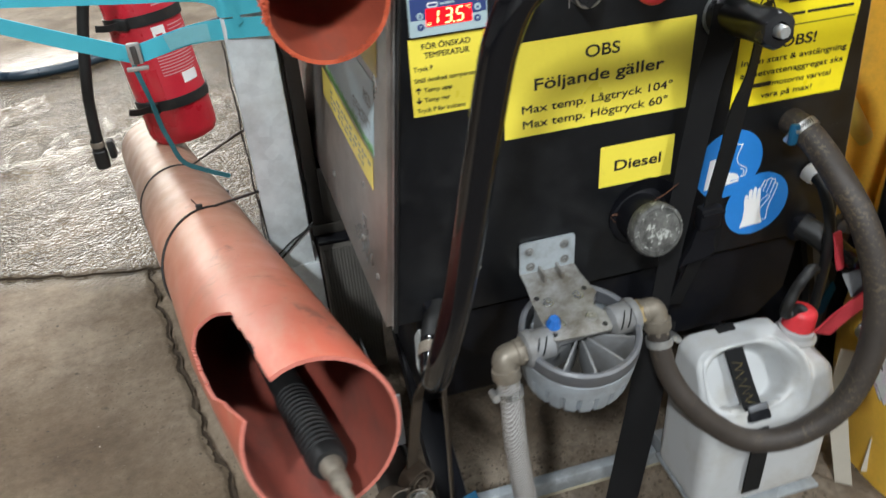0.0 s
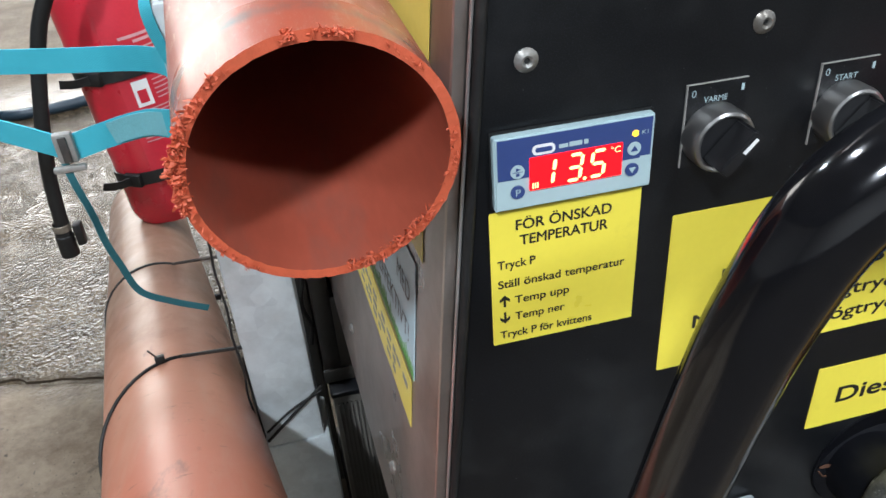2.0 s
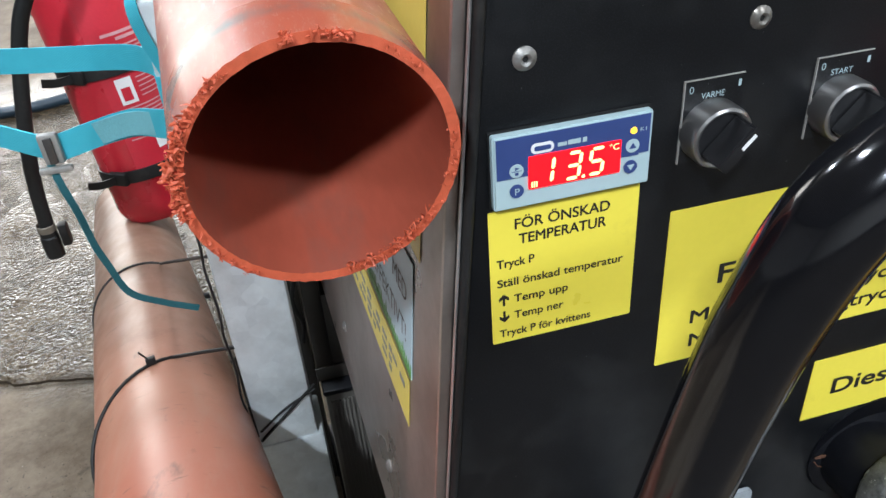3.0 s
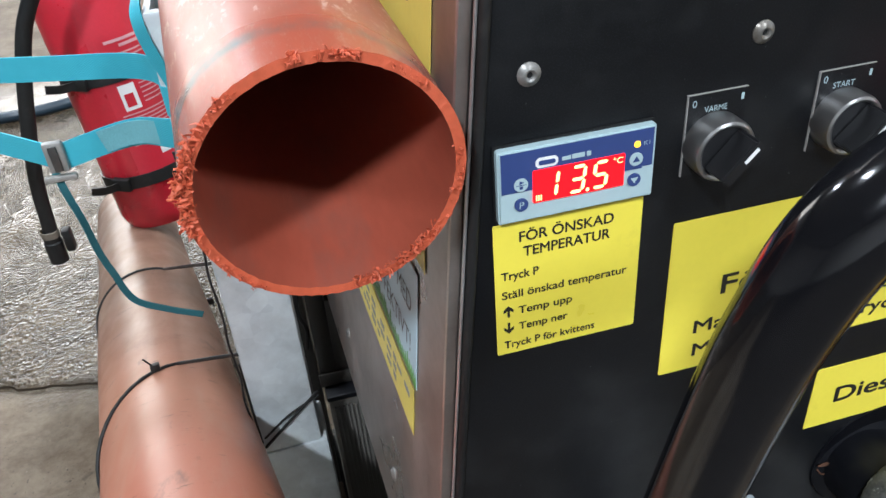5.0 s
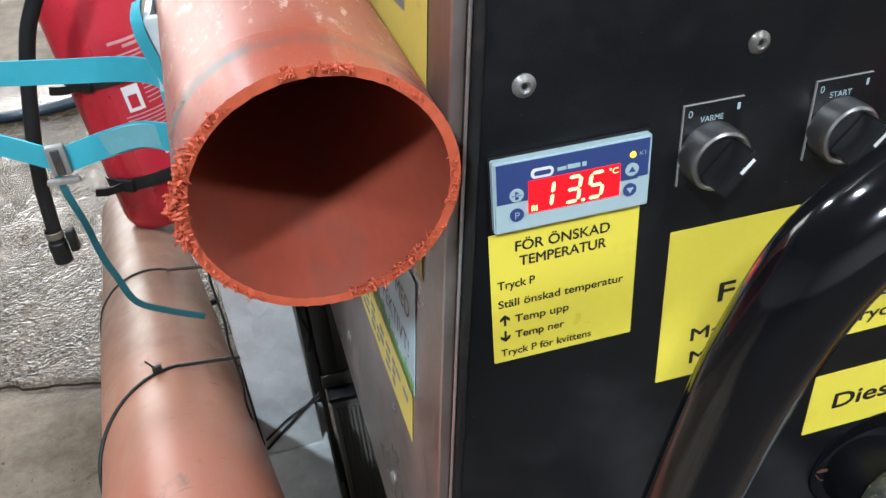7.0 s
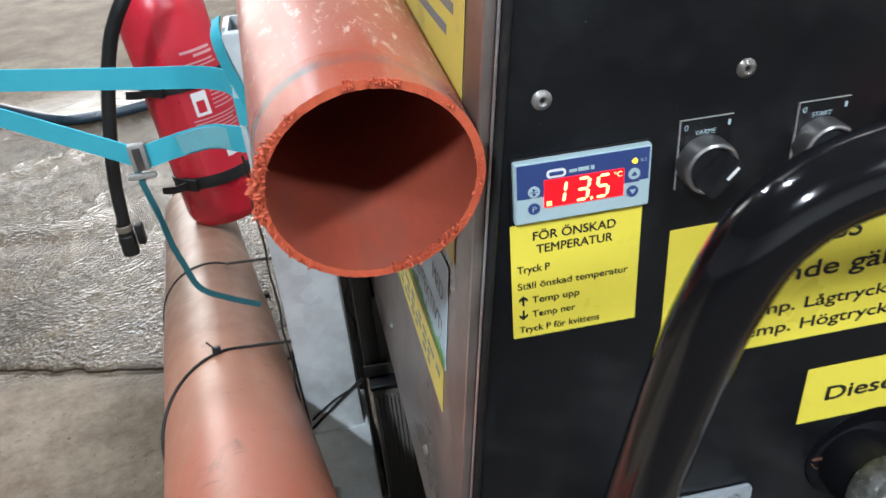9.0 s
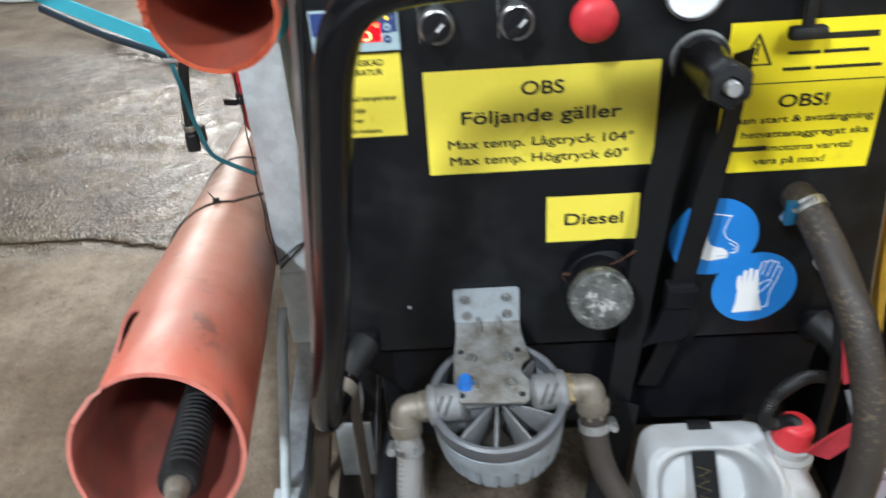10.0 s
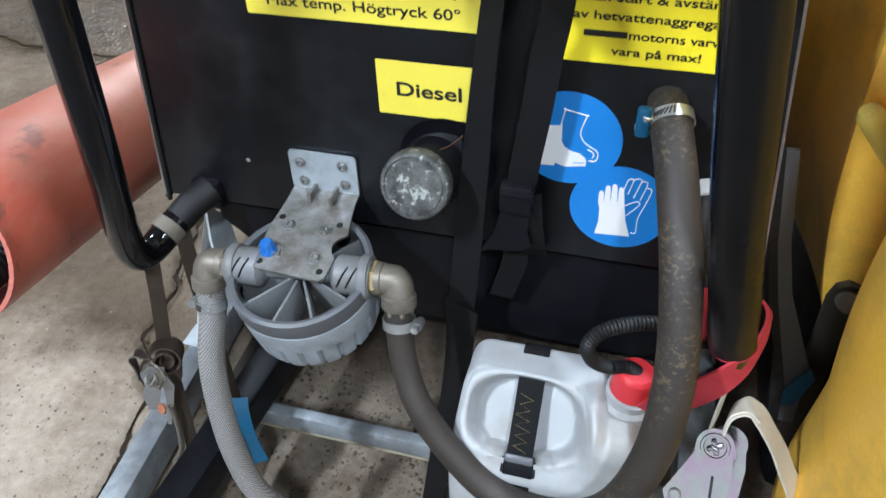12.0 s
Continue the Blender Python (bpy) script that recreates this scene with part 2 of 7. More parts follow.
    gloss = ramp(nt, noise_tex(nt, v, 14, 6), [(0.3, (0.30,) * 3), (0.75, (0.52,) * 3)])
    if ring:                 # bare and shiny in front of the mark, dull with dust behind it
        gloss = mixc(nt, dusty, (0.24, 0.24, 0.24), gloss)
    link(nt, gloss, p.inputs["Roughness"])
    bump(nt, noise_tex(nt, v, 40, 5), 0.08, 0.0015, p)
    return m


def webbing_mat(name, a, b, stripes=0.0):
    m, nt, p = nodes_of(name)
    v = coords(nt)
    w = nt.nodes.new("ShaderNodeTexWave")
    w.inputs["Scale"].default_value, w.inputs["Distortion"].default_value = 330, 1.5
    w.bands_direction = "DIAGONAL"
    link(nt, v, w.inputs["Vector"])
    base = mixc(nt, mixc(nt, 0.5, w.outputs["Color"], ramp(nt, noise_tex(nt, v, 25, 6, 0.65), [(0.3, (0, 0, 0)), (0.7, (1, 1, 1))])), a, b)
    link(nt, base, p.inputs["Base Color"])
    p.inputs["Roughness"].default_value = 0.75
    p.inputs["Specular IOR Level"].default_value = 0.25
    bump(nt, w.outputs["Fac"], 0.35, 0.0006, p)
    return m


def rubber_hose_mat():
    m, nt, p = nodes_of("worn_rubber_hose")
    v = coords(nt)
    base = mixc(nt, noise_tex(nt, v, 40, 6, 0.65), (0.017, 0.0130, 0.0102), (0.046, 0.035, 0.027))
    scr = ramp(nt, noise_tex(nt, coords(nt, (1, 1, 1.6)), 170, 5, 0.75), [(0.53, (0, 0, 0)), (0.59, (0.85, 0.85, 0.85))])
    area = ramp(nt, noise_tex(nt, v, 11, 3), [(0.46, (0, 0, 0)), (0.58, (1, 1, 1))])
    base = mixc(nt, mixc(nt, 1.0, scr, area, "MULTIPLY"), base, (0.105, 0.078, 0.046))
    link(nt, base, p.inputs["Base Color"])
    p.inputs["Roughness"].default_value = 0.62
    bump(nt, noise_tex(nt, v, 130, 4), 0.3, 0.001, p)
    return m


def braided_mat():
    m, nt, p = nodes_of("braided_hose")
    v = coords(nt)
    waves = []
    for d in ((1.0, 0.6, 1.0), (-1.0, -0.6, 1.0)):
        mp = nt.nodes.new("ShaderNodeMapping")
        mp.inputs["Scale"].default_value = d
        link(nt, v, mp.inputs["Vector"])
        w = nt.nodes.new("ShaderNodeTexWave")
        w.bands_direction = "DIAGONAL"
        w.inputs["Scale"].default_value = 190
        link(nt, mp.outputs["Vector"], w.inputs["Vector"])
        waves.append(w.outputs["Fac"])
    mx = nt.nodes.new("ShaderNodeMath")
    mx.operation = "MAXIMUM"
    link(nt, waves[0], mx.inputs[0])
    link(nt, waves[1], mx.inputs[1])
    base = ramp(nt, mx.outputs[0], [(0.55, (0.085, 0.074, 0.064)), (0.97, (0.33, 0.32, 0.31))])
    link(nt, base, p.inputs["Base Color"])
    p.inputs["Roughness"].default_value = 0.42
    bump(nt, mx.outputs[0], 0.4, 0.0008, p)
    return m


def cap_mat():
    m, nt, p = nodes_of("corroded_cap")
    v = coords(nt)
    f = noise_tex(nt, v, 70, 9, 0.7)
    far = nt.nodes.new("ShaderNodeVectorMath")
    far.operation = "DISTANCE"
    link(nt, v, far.inputs[0])
    far.inputs[1].default_value = (0.003, -0.063, 0.001)
    near = ranged(nt, far.outputs["Value"], 0.016, 0.002)
    amount = nt.nodes.new("ShaderNodeMath")
    amount.operation = "MULTIPLY_ADD"
    link(nt, near, amount.inputs[0])
    amount.inputs[1].default_value = 0.16
    link(nt, noise_tex(nt, v, 150, 8, 0.72), amount.inputs[2])
    base = ramp(nt, f, [(0.36, (0.035, 0.035, 0.032)), (0.60, (0.14, 0.14, 0.13))])
    base = mixc(nt, ramp(nt, amount.outputs[0], [(0.575, (0, 0, 0)), (0.63, (1, 1, 1))]), base, (0.42, 0.43, 0.40))
    link(nt, base, p.inputs["Base Color"])
    p.inputs["Roughness"].default_value = 0.6
    p.inputs["Metallic"].default_value = 0.25
    bump(nt, f, 0.4, 0.001, p)
    return m


def hdpe_mat():
    m, nt, p = nodes_of("white_hdpe")
    v = coords(nt)
    base = mixc(nt, ramp(nt, noise_tex(nt, v, 13, 7, 0.65), [(0.48, (0, 0, 0)), (0.74, (0.6, 0.6, 0.6))]), (0.42, 0.43, 0.43), (0.29, 0.25, 0.19))
    base = mixc(nt, ramp(nt, noise_tex(nt, v, 90, 4, 0.7), [(0.70, (0, 0, 0)), (0.75, (0.6, 0.6, 0.6))]), base, (0.35, 0.31, 0.26))
    link(nt, base, p.inputs["Base Color"])
    p.inputs["Roughness"].default_value = 0.42
    p.inputs["Subsurface Weight"].default_value = 0.25
    p.inputs["Subsurface Radius"].default_value = (0.02, 0.02, 0.02)
    p.inputs["Subsurface Scale"].default_value = 0.3
    bump(nt, noise_tex(nt, v, 120, 3), 0.1, 0.0006, p)
    return m


M = dict(
    panel=black_panel_mat(), galv=galvanised_mat("galvanised_steel", (0.50, 0.55, 0.57), (0.68, 0.74, 0.75), (0.32, 0.335, 0.33), 0.15), oldgalv=galvanised_mat("old_galvanised_steel", (0.20, 0.22, 0.235), (0.36, 0.39, 0.41), (0.085, 0.078, 0.066), 0.2), concrete=concrete_mat(), hose=rubber_hose_mat(), braid=braided_mat(), cap=cap_mat(), hdpe=hdpe_mat(),
    tube=surface("black_gloss_tube", (0.004, 0.004, 0.005), 0.10, 0, 0.3, dirt=(0.05, 0.05, 0.05), dirt_at=(0.72, 0.8), relief=0.02, rough_spread=0.04, grain=120),
    sleeve=surface("dull_black_sleeve", (0.0040, 0.0040, 0.0045), 0.34, 0, 0.3, dirt=(0.03, 0.03, 0.03), dirt_at=(0.70, 0.8), relief=0.03, spec=0.28),
    blackplastic=surface("black_plastic", (0.0062, 0.0065, 0.0085), 0.42, 0, 0.3, dirt=(0.013, 0.012, 0.011), dirt_at=(0.5, 0.8), spec=0.16),
    knobblack=surface("black_knob_plastic", (0.010, 0.010, 0.011), 0.3, 0, 0.2, relief=0.0, spec=0.45),
    edge=surface("bare_plate_edge", (0.40, 0.385, 0.36), 0.4, 0.3, 0.1, relief=0.0),
    rubber=surface("black_rubber", (0.010, 0.010, 0.010), 0.55, 0, 0.3, dirt=(0.035, 0.031, 0.027), spec=0.4),
    stainless=surface("brushed_stainless", (0.50, 0.45, 0.415), 0.36, 0.9, 0.08, dirt=(0.34, 0.30, 0.265), dirt_at=(0.45, 0.8), grain=160, relief=0.08),
    steel=surface("zinc_steel", (0.60, 0.61, 0.60), 0.34, 0.85, 0.12, dirt=(0.32, 0.30, 0.27), dirt_at=(0.5, 0.8)),
    beigesteel=surface("dirty_beige_steel", (0.27, 0.235, 0.165), 0.6, 0, 0.2, dirt=(0.15, 0.125, 0.09), dirt_at=(0.45, 0.7)),
    rusttab=surface("orange_rust", (0.34, 0.12, 0.06), 0.7, 0, 0.35, dirt=(0.12, 0.05, 0.03)),
    darkrust=surface("dark_rust", (0.030, 0.014, 0.008), 0.85, 0, 0.5),
    rust=surface("rusty_wire", (0.080, 0.032, 0.015), 0.8, 0, 0.4),
    zinc=surface("iridescent_zinc", (0.47, 0.50, 0.46), 0.2, 1.0, 0.15, dirt=(0.52, 0.40, 0.50), dirt_at=(0.42, 0.58), stain=16, relief=0.08),
    castmetal=surface("dirty_brass_fitting", (0.19, 0.165, 0.13), 0.5, 0.4, 0.25, dirt=(0.08, 0.07, 0.055), grain=140, relief=0.35),
    brass=surface("brass_nut", (0.45, 0.34, 0.17), 0.4, 0.7, 0.2, dirt=(0.2, 0.16, 0.1)),
    cleanzinc=surface("bluish_zinc_plate", (0.46, 0.51, 0.54), 0.4, 0.45, 0.12, dirt=(0.26, 0.26, 0.25), dirt_at=(0.5, 0.8), stain=14),
    bracket=surface("dirty_zinc_bracket", (0.31, 0.31, 0.30), 0.42, 0.5, 0.2, dirt=(0.15, 0.132, 0.108), dirt_at=(0.38, 0.62), stain=14),
    gray1=surface("grey_plastic_bowl", (0.30, 0.335, 0.365), 0.45, 0, 0.1, dirt=(0.16, 0.15, 0.13), dirt_at=(0.45, 0.8)),
    gray3=surface("dusty_grey_plastic", (0.185, 0.19, 0.195), 0.5, 0, 0.14, dirt=(0.12, 0.108, 0.09), dirt_at=(0.42, 0.75)),
    gray2=surface("darker_grey_plastic", (0.105, 0.11, 0.12), 0.48, 0, 0.12, dirt=(0.11, 0.10, 0.085), dirt_at=(0.5, 0.85)),
    yellow=surface("yellow_label_vinyl", (0.84, 0.70, 0.075), 0.38, 0, 0.04, dirt=(0.62, 0.50, 0.06), dirt_at=(0.62, 0.9), relief=0.03),
    yellow2=surface("bright_yellow_label", (0.92, 0.76, 0.02), 0.36, 0, 0.04, dirt=(0.7, 0.56, 0.03), dirt_at=(0.65, 0.9), relief=0.03),
    print=surface("black_print", (0.016, 0.015, 0.013), 0.45, 0, 0.2, relief=0.0),
    white=surface("white_print", (0.78, 0.78, 0.77), 0.45, 0, 0.05, relief=0.0),
    blue=surface("blue_sign_vinyl", (0.020, 0.20, 0.58), 0.38, 0, 0.08, relief=0.03),
    palepaint=surface("pale_blue_sticker", (0.50, 0.64, 0.70), 0.4, 0, 0.06, relief=0.02),
    grass=surface("green_print", (0.12, 0.33, 0.07), 0.45, 0, 0.5, grain=500, relief=0.0),
    oldyellow=surface("faded_yellow_sticker", (0.66, 0.53, 0.11), 0.42, 0, 0.08, dirt=(0.4, 0.32, 0.12), relief=0.03),
    mutedyellow=surface("worn_yellow_stitching", (0.30, 0.23, 0.07), 0.7, 0, 0.4, dirt=(0.06, 0.05, 0.02), dirt_at=(0.45, 0.6), stain=90),
    orange=pvc_mat("orange_pvc", (0.40, 0.080, 0.043), (0.34, 0.078, 0.042), (0.47, 0.27, 0.19), 0.54, 0.5, True),
    orangein=surface("orange_pvc_bore", (0.33, 0.070, 0.040), 0.45, 0, 0.16, dirt=(0.20, 0.085, 0.064), dirt_at=(0.5, 0.8), stretch=(1, 0.3, 1)),
    orangecut=surface("sawn_orange_pvc", (0.57, 0.105, 0.045), 0.6, 0, 0.15, grain=420, relief=0.5),
    salmon=pvc_mat("faded_orange_pvc", (0.42, 0.092, 0.055), (0.40, 0.180, 0.113), (0.40, 0.25, 0.175), 0.46, 0.35, False, (-0.22, 0.25)),
    red=surface("red_extinguisher_paint", (0.52, 0.016, 0.032), 0.3, 0, 0.1, dirt=(0.36, 0.04, 0.04), dirt_at=(0.55, 0.85), relief=0.03, coat=0.3),
    redprint=surface("red_print", (0.54, 0.022, 0.040), 0.45, 0, 0.1, relief=0.0),
    redplastic=surface("red_plastic", (0.66, 0.035, 0.045), 0.42, 0, 0.1, dirt=(0.4, 0.05, 0.05), dirt_at=(0.6, 0.85), relief=0.08),
    turq=webbing_mat("turquoise_webbing", (0.045, 0.36, 0.46), (0.075, 0.47, 0.57)),
    teal=webbing_mat("dark_teal_webbing", (0.020, 0.10, 0.12), (0.036, 0.145, 0.165)),
    blackweb=webbing_mat("black_webbing", (0.0022, 0.0022, 0.0028), (0.0070, 0.0070, 0.0074)),
    cream=webbing_mat("cream_webbing", (0.50, 0.46, 0.38), (0.66, 0.62, 0.53)),
    paleweb=webbing_mat("pale_worn_webbing", (0.11, 0.092, 0.070), (0.22, 0.19, 0.155)),
    brownweb=webbing_mat("dirty_brown_webbing", (0.045, 0.033, 0.024), (0.10, 0.076, 0.055)),
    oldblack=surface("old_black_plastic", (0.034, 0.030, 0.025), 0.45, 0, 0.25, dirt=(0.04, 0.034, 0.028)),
    dustybox=surface("dusty_black_plastic", (0.105, 0.097, 0.085), 0.55, 0, 0.25, dirt=(0.04, 0.035, 0.03)),
    dirt=surface("dark_crack_fill", (0.050, 0.036, 0.024), 0.9, 0, 0.4, spec=0.2),
    grit=surface("brown_floor_grit", (0.085, 0.066, 0.048), 0.9, 0, 0.5, dirt=(0.05, 0.04, 0.03), stain=60, spec=0.2),
    darkmetal2=surface("worn_zinc_buckle", (0.36, 0.36, 0.35), 0.35, 0.8, 0.2, dirt=(0.2, 0.19, 0.17)),
    dullzinc=surface("dull_zinc_buckle", (0.30, 0.29, 0.27), 0.55, 0.4, 0.2, dirt=(0.15, 0.14, 0.12)),
    darkmetal=surface("dark_metal", (0.10, 0.095, 0.09), 0.4, 0.7, 0.25),
    # bore of the lower pipe: its shade is put into a darker base colour
    salmonin=surface("shaded_pvc_bore", (0.24, 0.055, 0.038), 0.5, 0, 0.15, dirt=(0.13, 0.05, 0.04), dirt_at=(0.45, 0.75), stretch=(1, 0.3, 1)),
    salmoncut=surface("faded_sawn_pvc", (0.50, 0.15, 0.11), 0.6, 0, 0.15, grain=420, relief=0.4),
    redcloth=webbing_mat("red_woven_sleeve", (0.38, 0.022, 0.034), (0.58, 0.060, 0.075)),
    yellowbody=surface("yellow_plastic_hull", (0.82, 0.48, 0.06), 0.42, 0, 0.14, dirt=(0.46, 0.31, 0.07), dirt_at=(0.50, 0.78), stain=4, relief=0.08),
    bluetape=surface("blue_tape", (0.008, 0.085, 0.17), 0.4, 0, 0.2, relief=0.1),
    blueplastic=surface("blue_plastic", (0.018, 0.13, 0.44), 0.4, 0, 0.1, relief=0.05),
    bezel=surface("pale_grey_bezel", (0.40, 0.52, 0.54), 0.36, 0, 0.05, dirt=(0.26, 0.30, 0.30), dirt_at=(0.62, 0.9), relief=0.03),
    navy=surface("navy_face_print", (0.035, 0.06, 0.19), 0.35, 0, 0.06, relief=0.0),
    chrome=surface("chrome_ring", (0.55, 0.55, 0.56), 0.16, 1.0, 0.1, relief=0.02, rough_spread=0.08),
    darkchrome=surface("smoky_chrome", (0.34, 0.33, 0.32), 0.30, 0.9, 0.03, relief=0.0, rough_spread=0.05),
    lcd=glow("lit_red_display", (0.95, 0.004, 0.008), 1.5),
    digit=glow("lit_yellow_digit", (1.0, 0.72, 0.28), 1.6),
    led=glow("lit_amber_led", (1.0, 0.60, 0.04), 1.3),
    diffuser=glow("lamp_diffuser", (1.0, 0.96, 0.9), 3.0),
    wall=surface("painted_block_wall", (0.70, 0.70, 0.69), 0.75, 0, 0.08, dirt=(0.35, 0.33, 0.30), stain=1.5, grain=60, relief=0.3),
    ceilpaint=surface("ceiling_sheet", (0.30, 0.30, 0.29), 0.7, 0, 0.06, stain=1.2, grain=40),
    sky=glow("overcast_sky", (1.0, 0.96, 0.89), 6.0),
    smallprint=surface("pale_print", (0.62, 0.33, 0.34), 0.5, 0, 0.2, grain=500, relief=0.0),
    ink=surface("grey_print", (0.20, 0.20, 0.19), 0.5, 0, 0.15, relief=0.0),
)

# ---- building tools ----
BASE = {}


def thing(name, at, label, category, group="", kind=""):
    ob = new(name)
    ob.location = at
    ob.empty_display_size = 0.02
    BASE[ob.name] = Vector(at)
    return tagged(ob, label, category, group, kind)


def finish(ob, me, material, angle=38):
    for m in material if isinstance(material, (list, tuple)) else [material]:
        me.materials.append(m)
    me.polygons.foreach_set("use_smooth", [True] * len(me.polygons))
    me.set_sharp_from_angle(angle=radians(angle))
    return ob


def part(name, bm, material, parent=None, label="", angle=38):
    """Links a bmesh in world coordinates as one mesh under a thing or a part."""
    at = BASE[parent.name] if parent else Vector((0, 0, 0))
    bmesh.ops.transform(bm, matrix=Matrix.Translation(-at), verts=bm.verts)
    me = bpy.data.meshes.new(name)
    bm.to_mesh(me)
    bm.free()
    ob = new(name, me)
    ob.parent = parent
    BASE[ob.name] = at
    finish(ob, me, material, angle)
    return tagged(ob, label)


def solo(name, bm, material, at, label, category, group="", kind="", angle=38):
    """A thing that is one mesh, with its origin at its base."""
    at = Vector(at)
    bmesh.ops.transform(bm, matrix=Matrix.Translation(-at), verts=bm.verts)
    me = bpy.data.meshes.new(name)
    bm.to_mesh(me)
    bm.free()
    ob = new(name, me)
    ob.location = at
    BASE[ob.name] = at
    finish(ob, me, material, angle)
    return tagged(ob, label, category, group, kind)


def add_box(bm, lo, hi, bevel=0.0, seg=2, m=None):
    before = set(bm.verts)
    r = bmesh.ops.create_cube(bm, size=1)["verts"]
    lo, hi = Vector(lo), Vector(hi)
    for v in r:
        v.co = Vector(((v.co[i] + 0.5) * (hi[i] - lo[i]) + lo[i]) for i in range(3))
    if bevel:
        edges = {e for v in r for e in v.link_edges}
        bmesh.ops.bevel(bm, geom=list(edges), offset=bevel, segments=seg, affect="EDGES", profile=0.5)
    verts = [v for v in bm.verts if v not in before]
    if m is not None:
        bmesh.ops.transform(bm, matrix=m, verts=verts)
    return verts


def boxed(lo, hi, bevel=0.0, seg=2, m=None):
    bm = bmesh.new()
    add_box(bm, lo, hi, bevel, seg, m)
    return bm


def frame_of(direction, up=(0, 0, 1)):
    """A rotation that takes z to the direction."""
    return Vector(direction).normalized().to_track_quat("Z", "Y").to_matrix().to_4x4()


def lathe(bm, profile, at, direction, seg=32, closed=False, mat=0):
    """Turns (radius, along) pairs round an axis."""
    m = Matrix.Translation(at) @ frame_of(direction)
    rings = []
    for r, h in profile:
        if r < 1e-6:
            rings.append([bm.verts.new(m @ Vector((0, 0, h)))])
        else:
            rings.append([bm.verts.new(m @ Vector((r * math.cos(a), r * math.sin(a), h))) for a in (2 * math.pi * k / seg for k in range(seg))])
    if closed:
        rings.append(rings[0])
    faces = []
    for a, b in zip(rings, rings[1:]):
        for k in range(seg):
            q = [a[k % len(a)], a[(k + 1) % len(a)], b[(k + 1) % len(b)], b[k % len(b)]]
            q = list(dict.fromkeys(q))
            if len(q) > 2:
                f = bm.faces.new(q)
                f.material_index = mat
                faces.append(f)
    return faces


def turned(profile, at, direction, seg=32, closed=False):
    bm = bmesh.new()
    lathe(bm, profile, at, direction, seg, closed)
    bmesh.ops.recalc_face_normals(bm, faces=bm.faces)
    return bm


def smooth_path(points, n=8):
    """Catmull-Rom through the points."""
    ps = [Vector(p) for p in points]
    ps = [2 * ps[0] - ps[1]] + ps + [2 * ps[-1] - ps[-2]]
    out = []
    for a, b, c, d in zip(ps, ps[1:], ps[2:], ps[3:]):
        for k in range(n):
            t = k / n
            out.append(0.5 * (2 * b + (c - a) * t + (2 * a - 5 * b + 4 * c - d) * t * t + (3 * b - a - 3 * c + d) * t ** 3))
    out.append(ps[-2])
    return out


def sweep(bm, path, radius, seg=16, caps=True, ring=None):
    """A tube along a path; radius a number or a function of the share of the way."""
    up = Vector((0.13, 0.31, 0.94))
    prev, first, n = None, None, len(path)
    for i, p in enumerate(path):
        d = (path[min(i + 1, n - 1)] - path[max(i - 1, 0)]).normalized()
        x = (up - d * up.dot(d)).normalized()
        y = d.cross(x)
        up = x
        r = radius(i / (n - 1)) if callable(radius) else radius
        cur = [bm.verts.new(p + r * (math.cos(a) * x + math.sin(a) * y)) for a in (2 * math.pi * k / seg for k in range(seg))]
        if prev:
            for k in range(seg):
                bm.faces.new((prev[k], prev[(k + 1) % seg], cur[(k + 1) % seg], cur[k]))
        else:
            first = cur
        prev = cur
    if caps:
        bm.faces.new(list(reversed(first)))
        bm.faces.new(prev)
    return bm


def tubed(points, radius, seg=16, n=8):
    return sweep(bmesh.new(), smooth_path(points, n), radius, seg)


def ribbon(points, width, across, thick=0.0014, n=8, bm=None):
    """A strap along a path: across gives its width's direction, one for all or one a point."""
    bm = bm or bmesh.new()
    path = smooth_path(points, n)
    acr = smooth_path([across] * len(points) if not isinstance(across[0], (tuple, list)) else across, n)
    rows = []
    for i, p in enumerate(path):
        d = (path[min(i + 1, len(path) - 1)] - path[max(i - 1, 0)]).normalized()
        a = (acr[i] - d * acr[i].dot(d)).normalized()
        nrm = d.cross(a) * thick / 2
        a = a * width / 2
        rows.append([bm.verts.new(p + a + nrm), bm.verts.new(p - a + nrm), bm.verts.new(p - a - nrm), bm.verts.new(p + a - nrm)])
    for r, s in zip(rows, rows[1:]):
        for k in range(4):
            bm.faces.new((r[k], r[(k + 1) % 4], s[(k + 1) % 4], s[k]))
    bm.faces.new(rows[0])
    bm.faces.new(list(reversed(rows[-1])))
    bmesh.ops.recalc_face_normals(bm, faces=bm.faces)
    return bm


def plate(outline, thick, m):
    """A flat piece: outline in its own x, y; its back lies in the plane of m and it is thick along m's z."""
    bm = bmesh.new()
    lo = [bm.verts.new(m @ Vector((x, y, 0))) for x, y in outline]
    hi = [bm.verts.new(m @ Vector((x, y, thick))) for x, y in outline]
    n = len(lo)
    bm.faces.new(hi)
    bm.faces.new(list(reversed(lo)))
    for k in range(n):
        bm.faces.new((lo[k], lo[(k + 1) % n], hi[(k + 1) % n], hi[k]))
    bmesh.ops.recalc_face_normals(bm, faces=bm.faces)
    return bm


def rounded(x0, y0, x1, y1, r, k=5):
    out = []
    for cx, cy, a in ((x1 - r, y1 - r, 0), (x0 + r, y1 - r, 90), (x0 + r, y0 + r, 180), (x1 - r, y0 + r, 270)):
        for i in range(k + 1):
            t = radians(a + 90 * i / k)
            out.append((cx + r * math.cos(t), cy + r * math.sin(t)))
    return out


def circle(cx, cy, r, n=48):
    return [(cx + r * math.cos(2 * math.pi * k / n), cy + r * math.sin(2 * math.pi * k / n)) for k in range(n)]


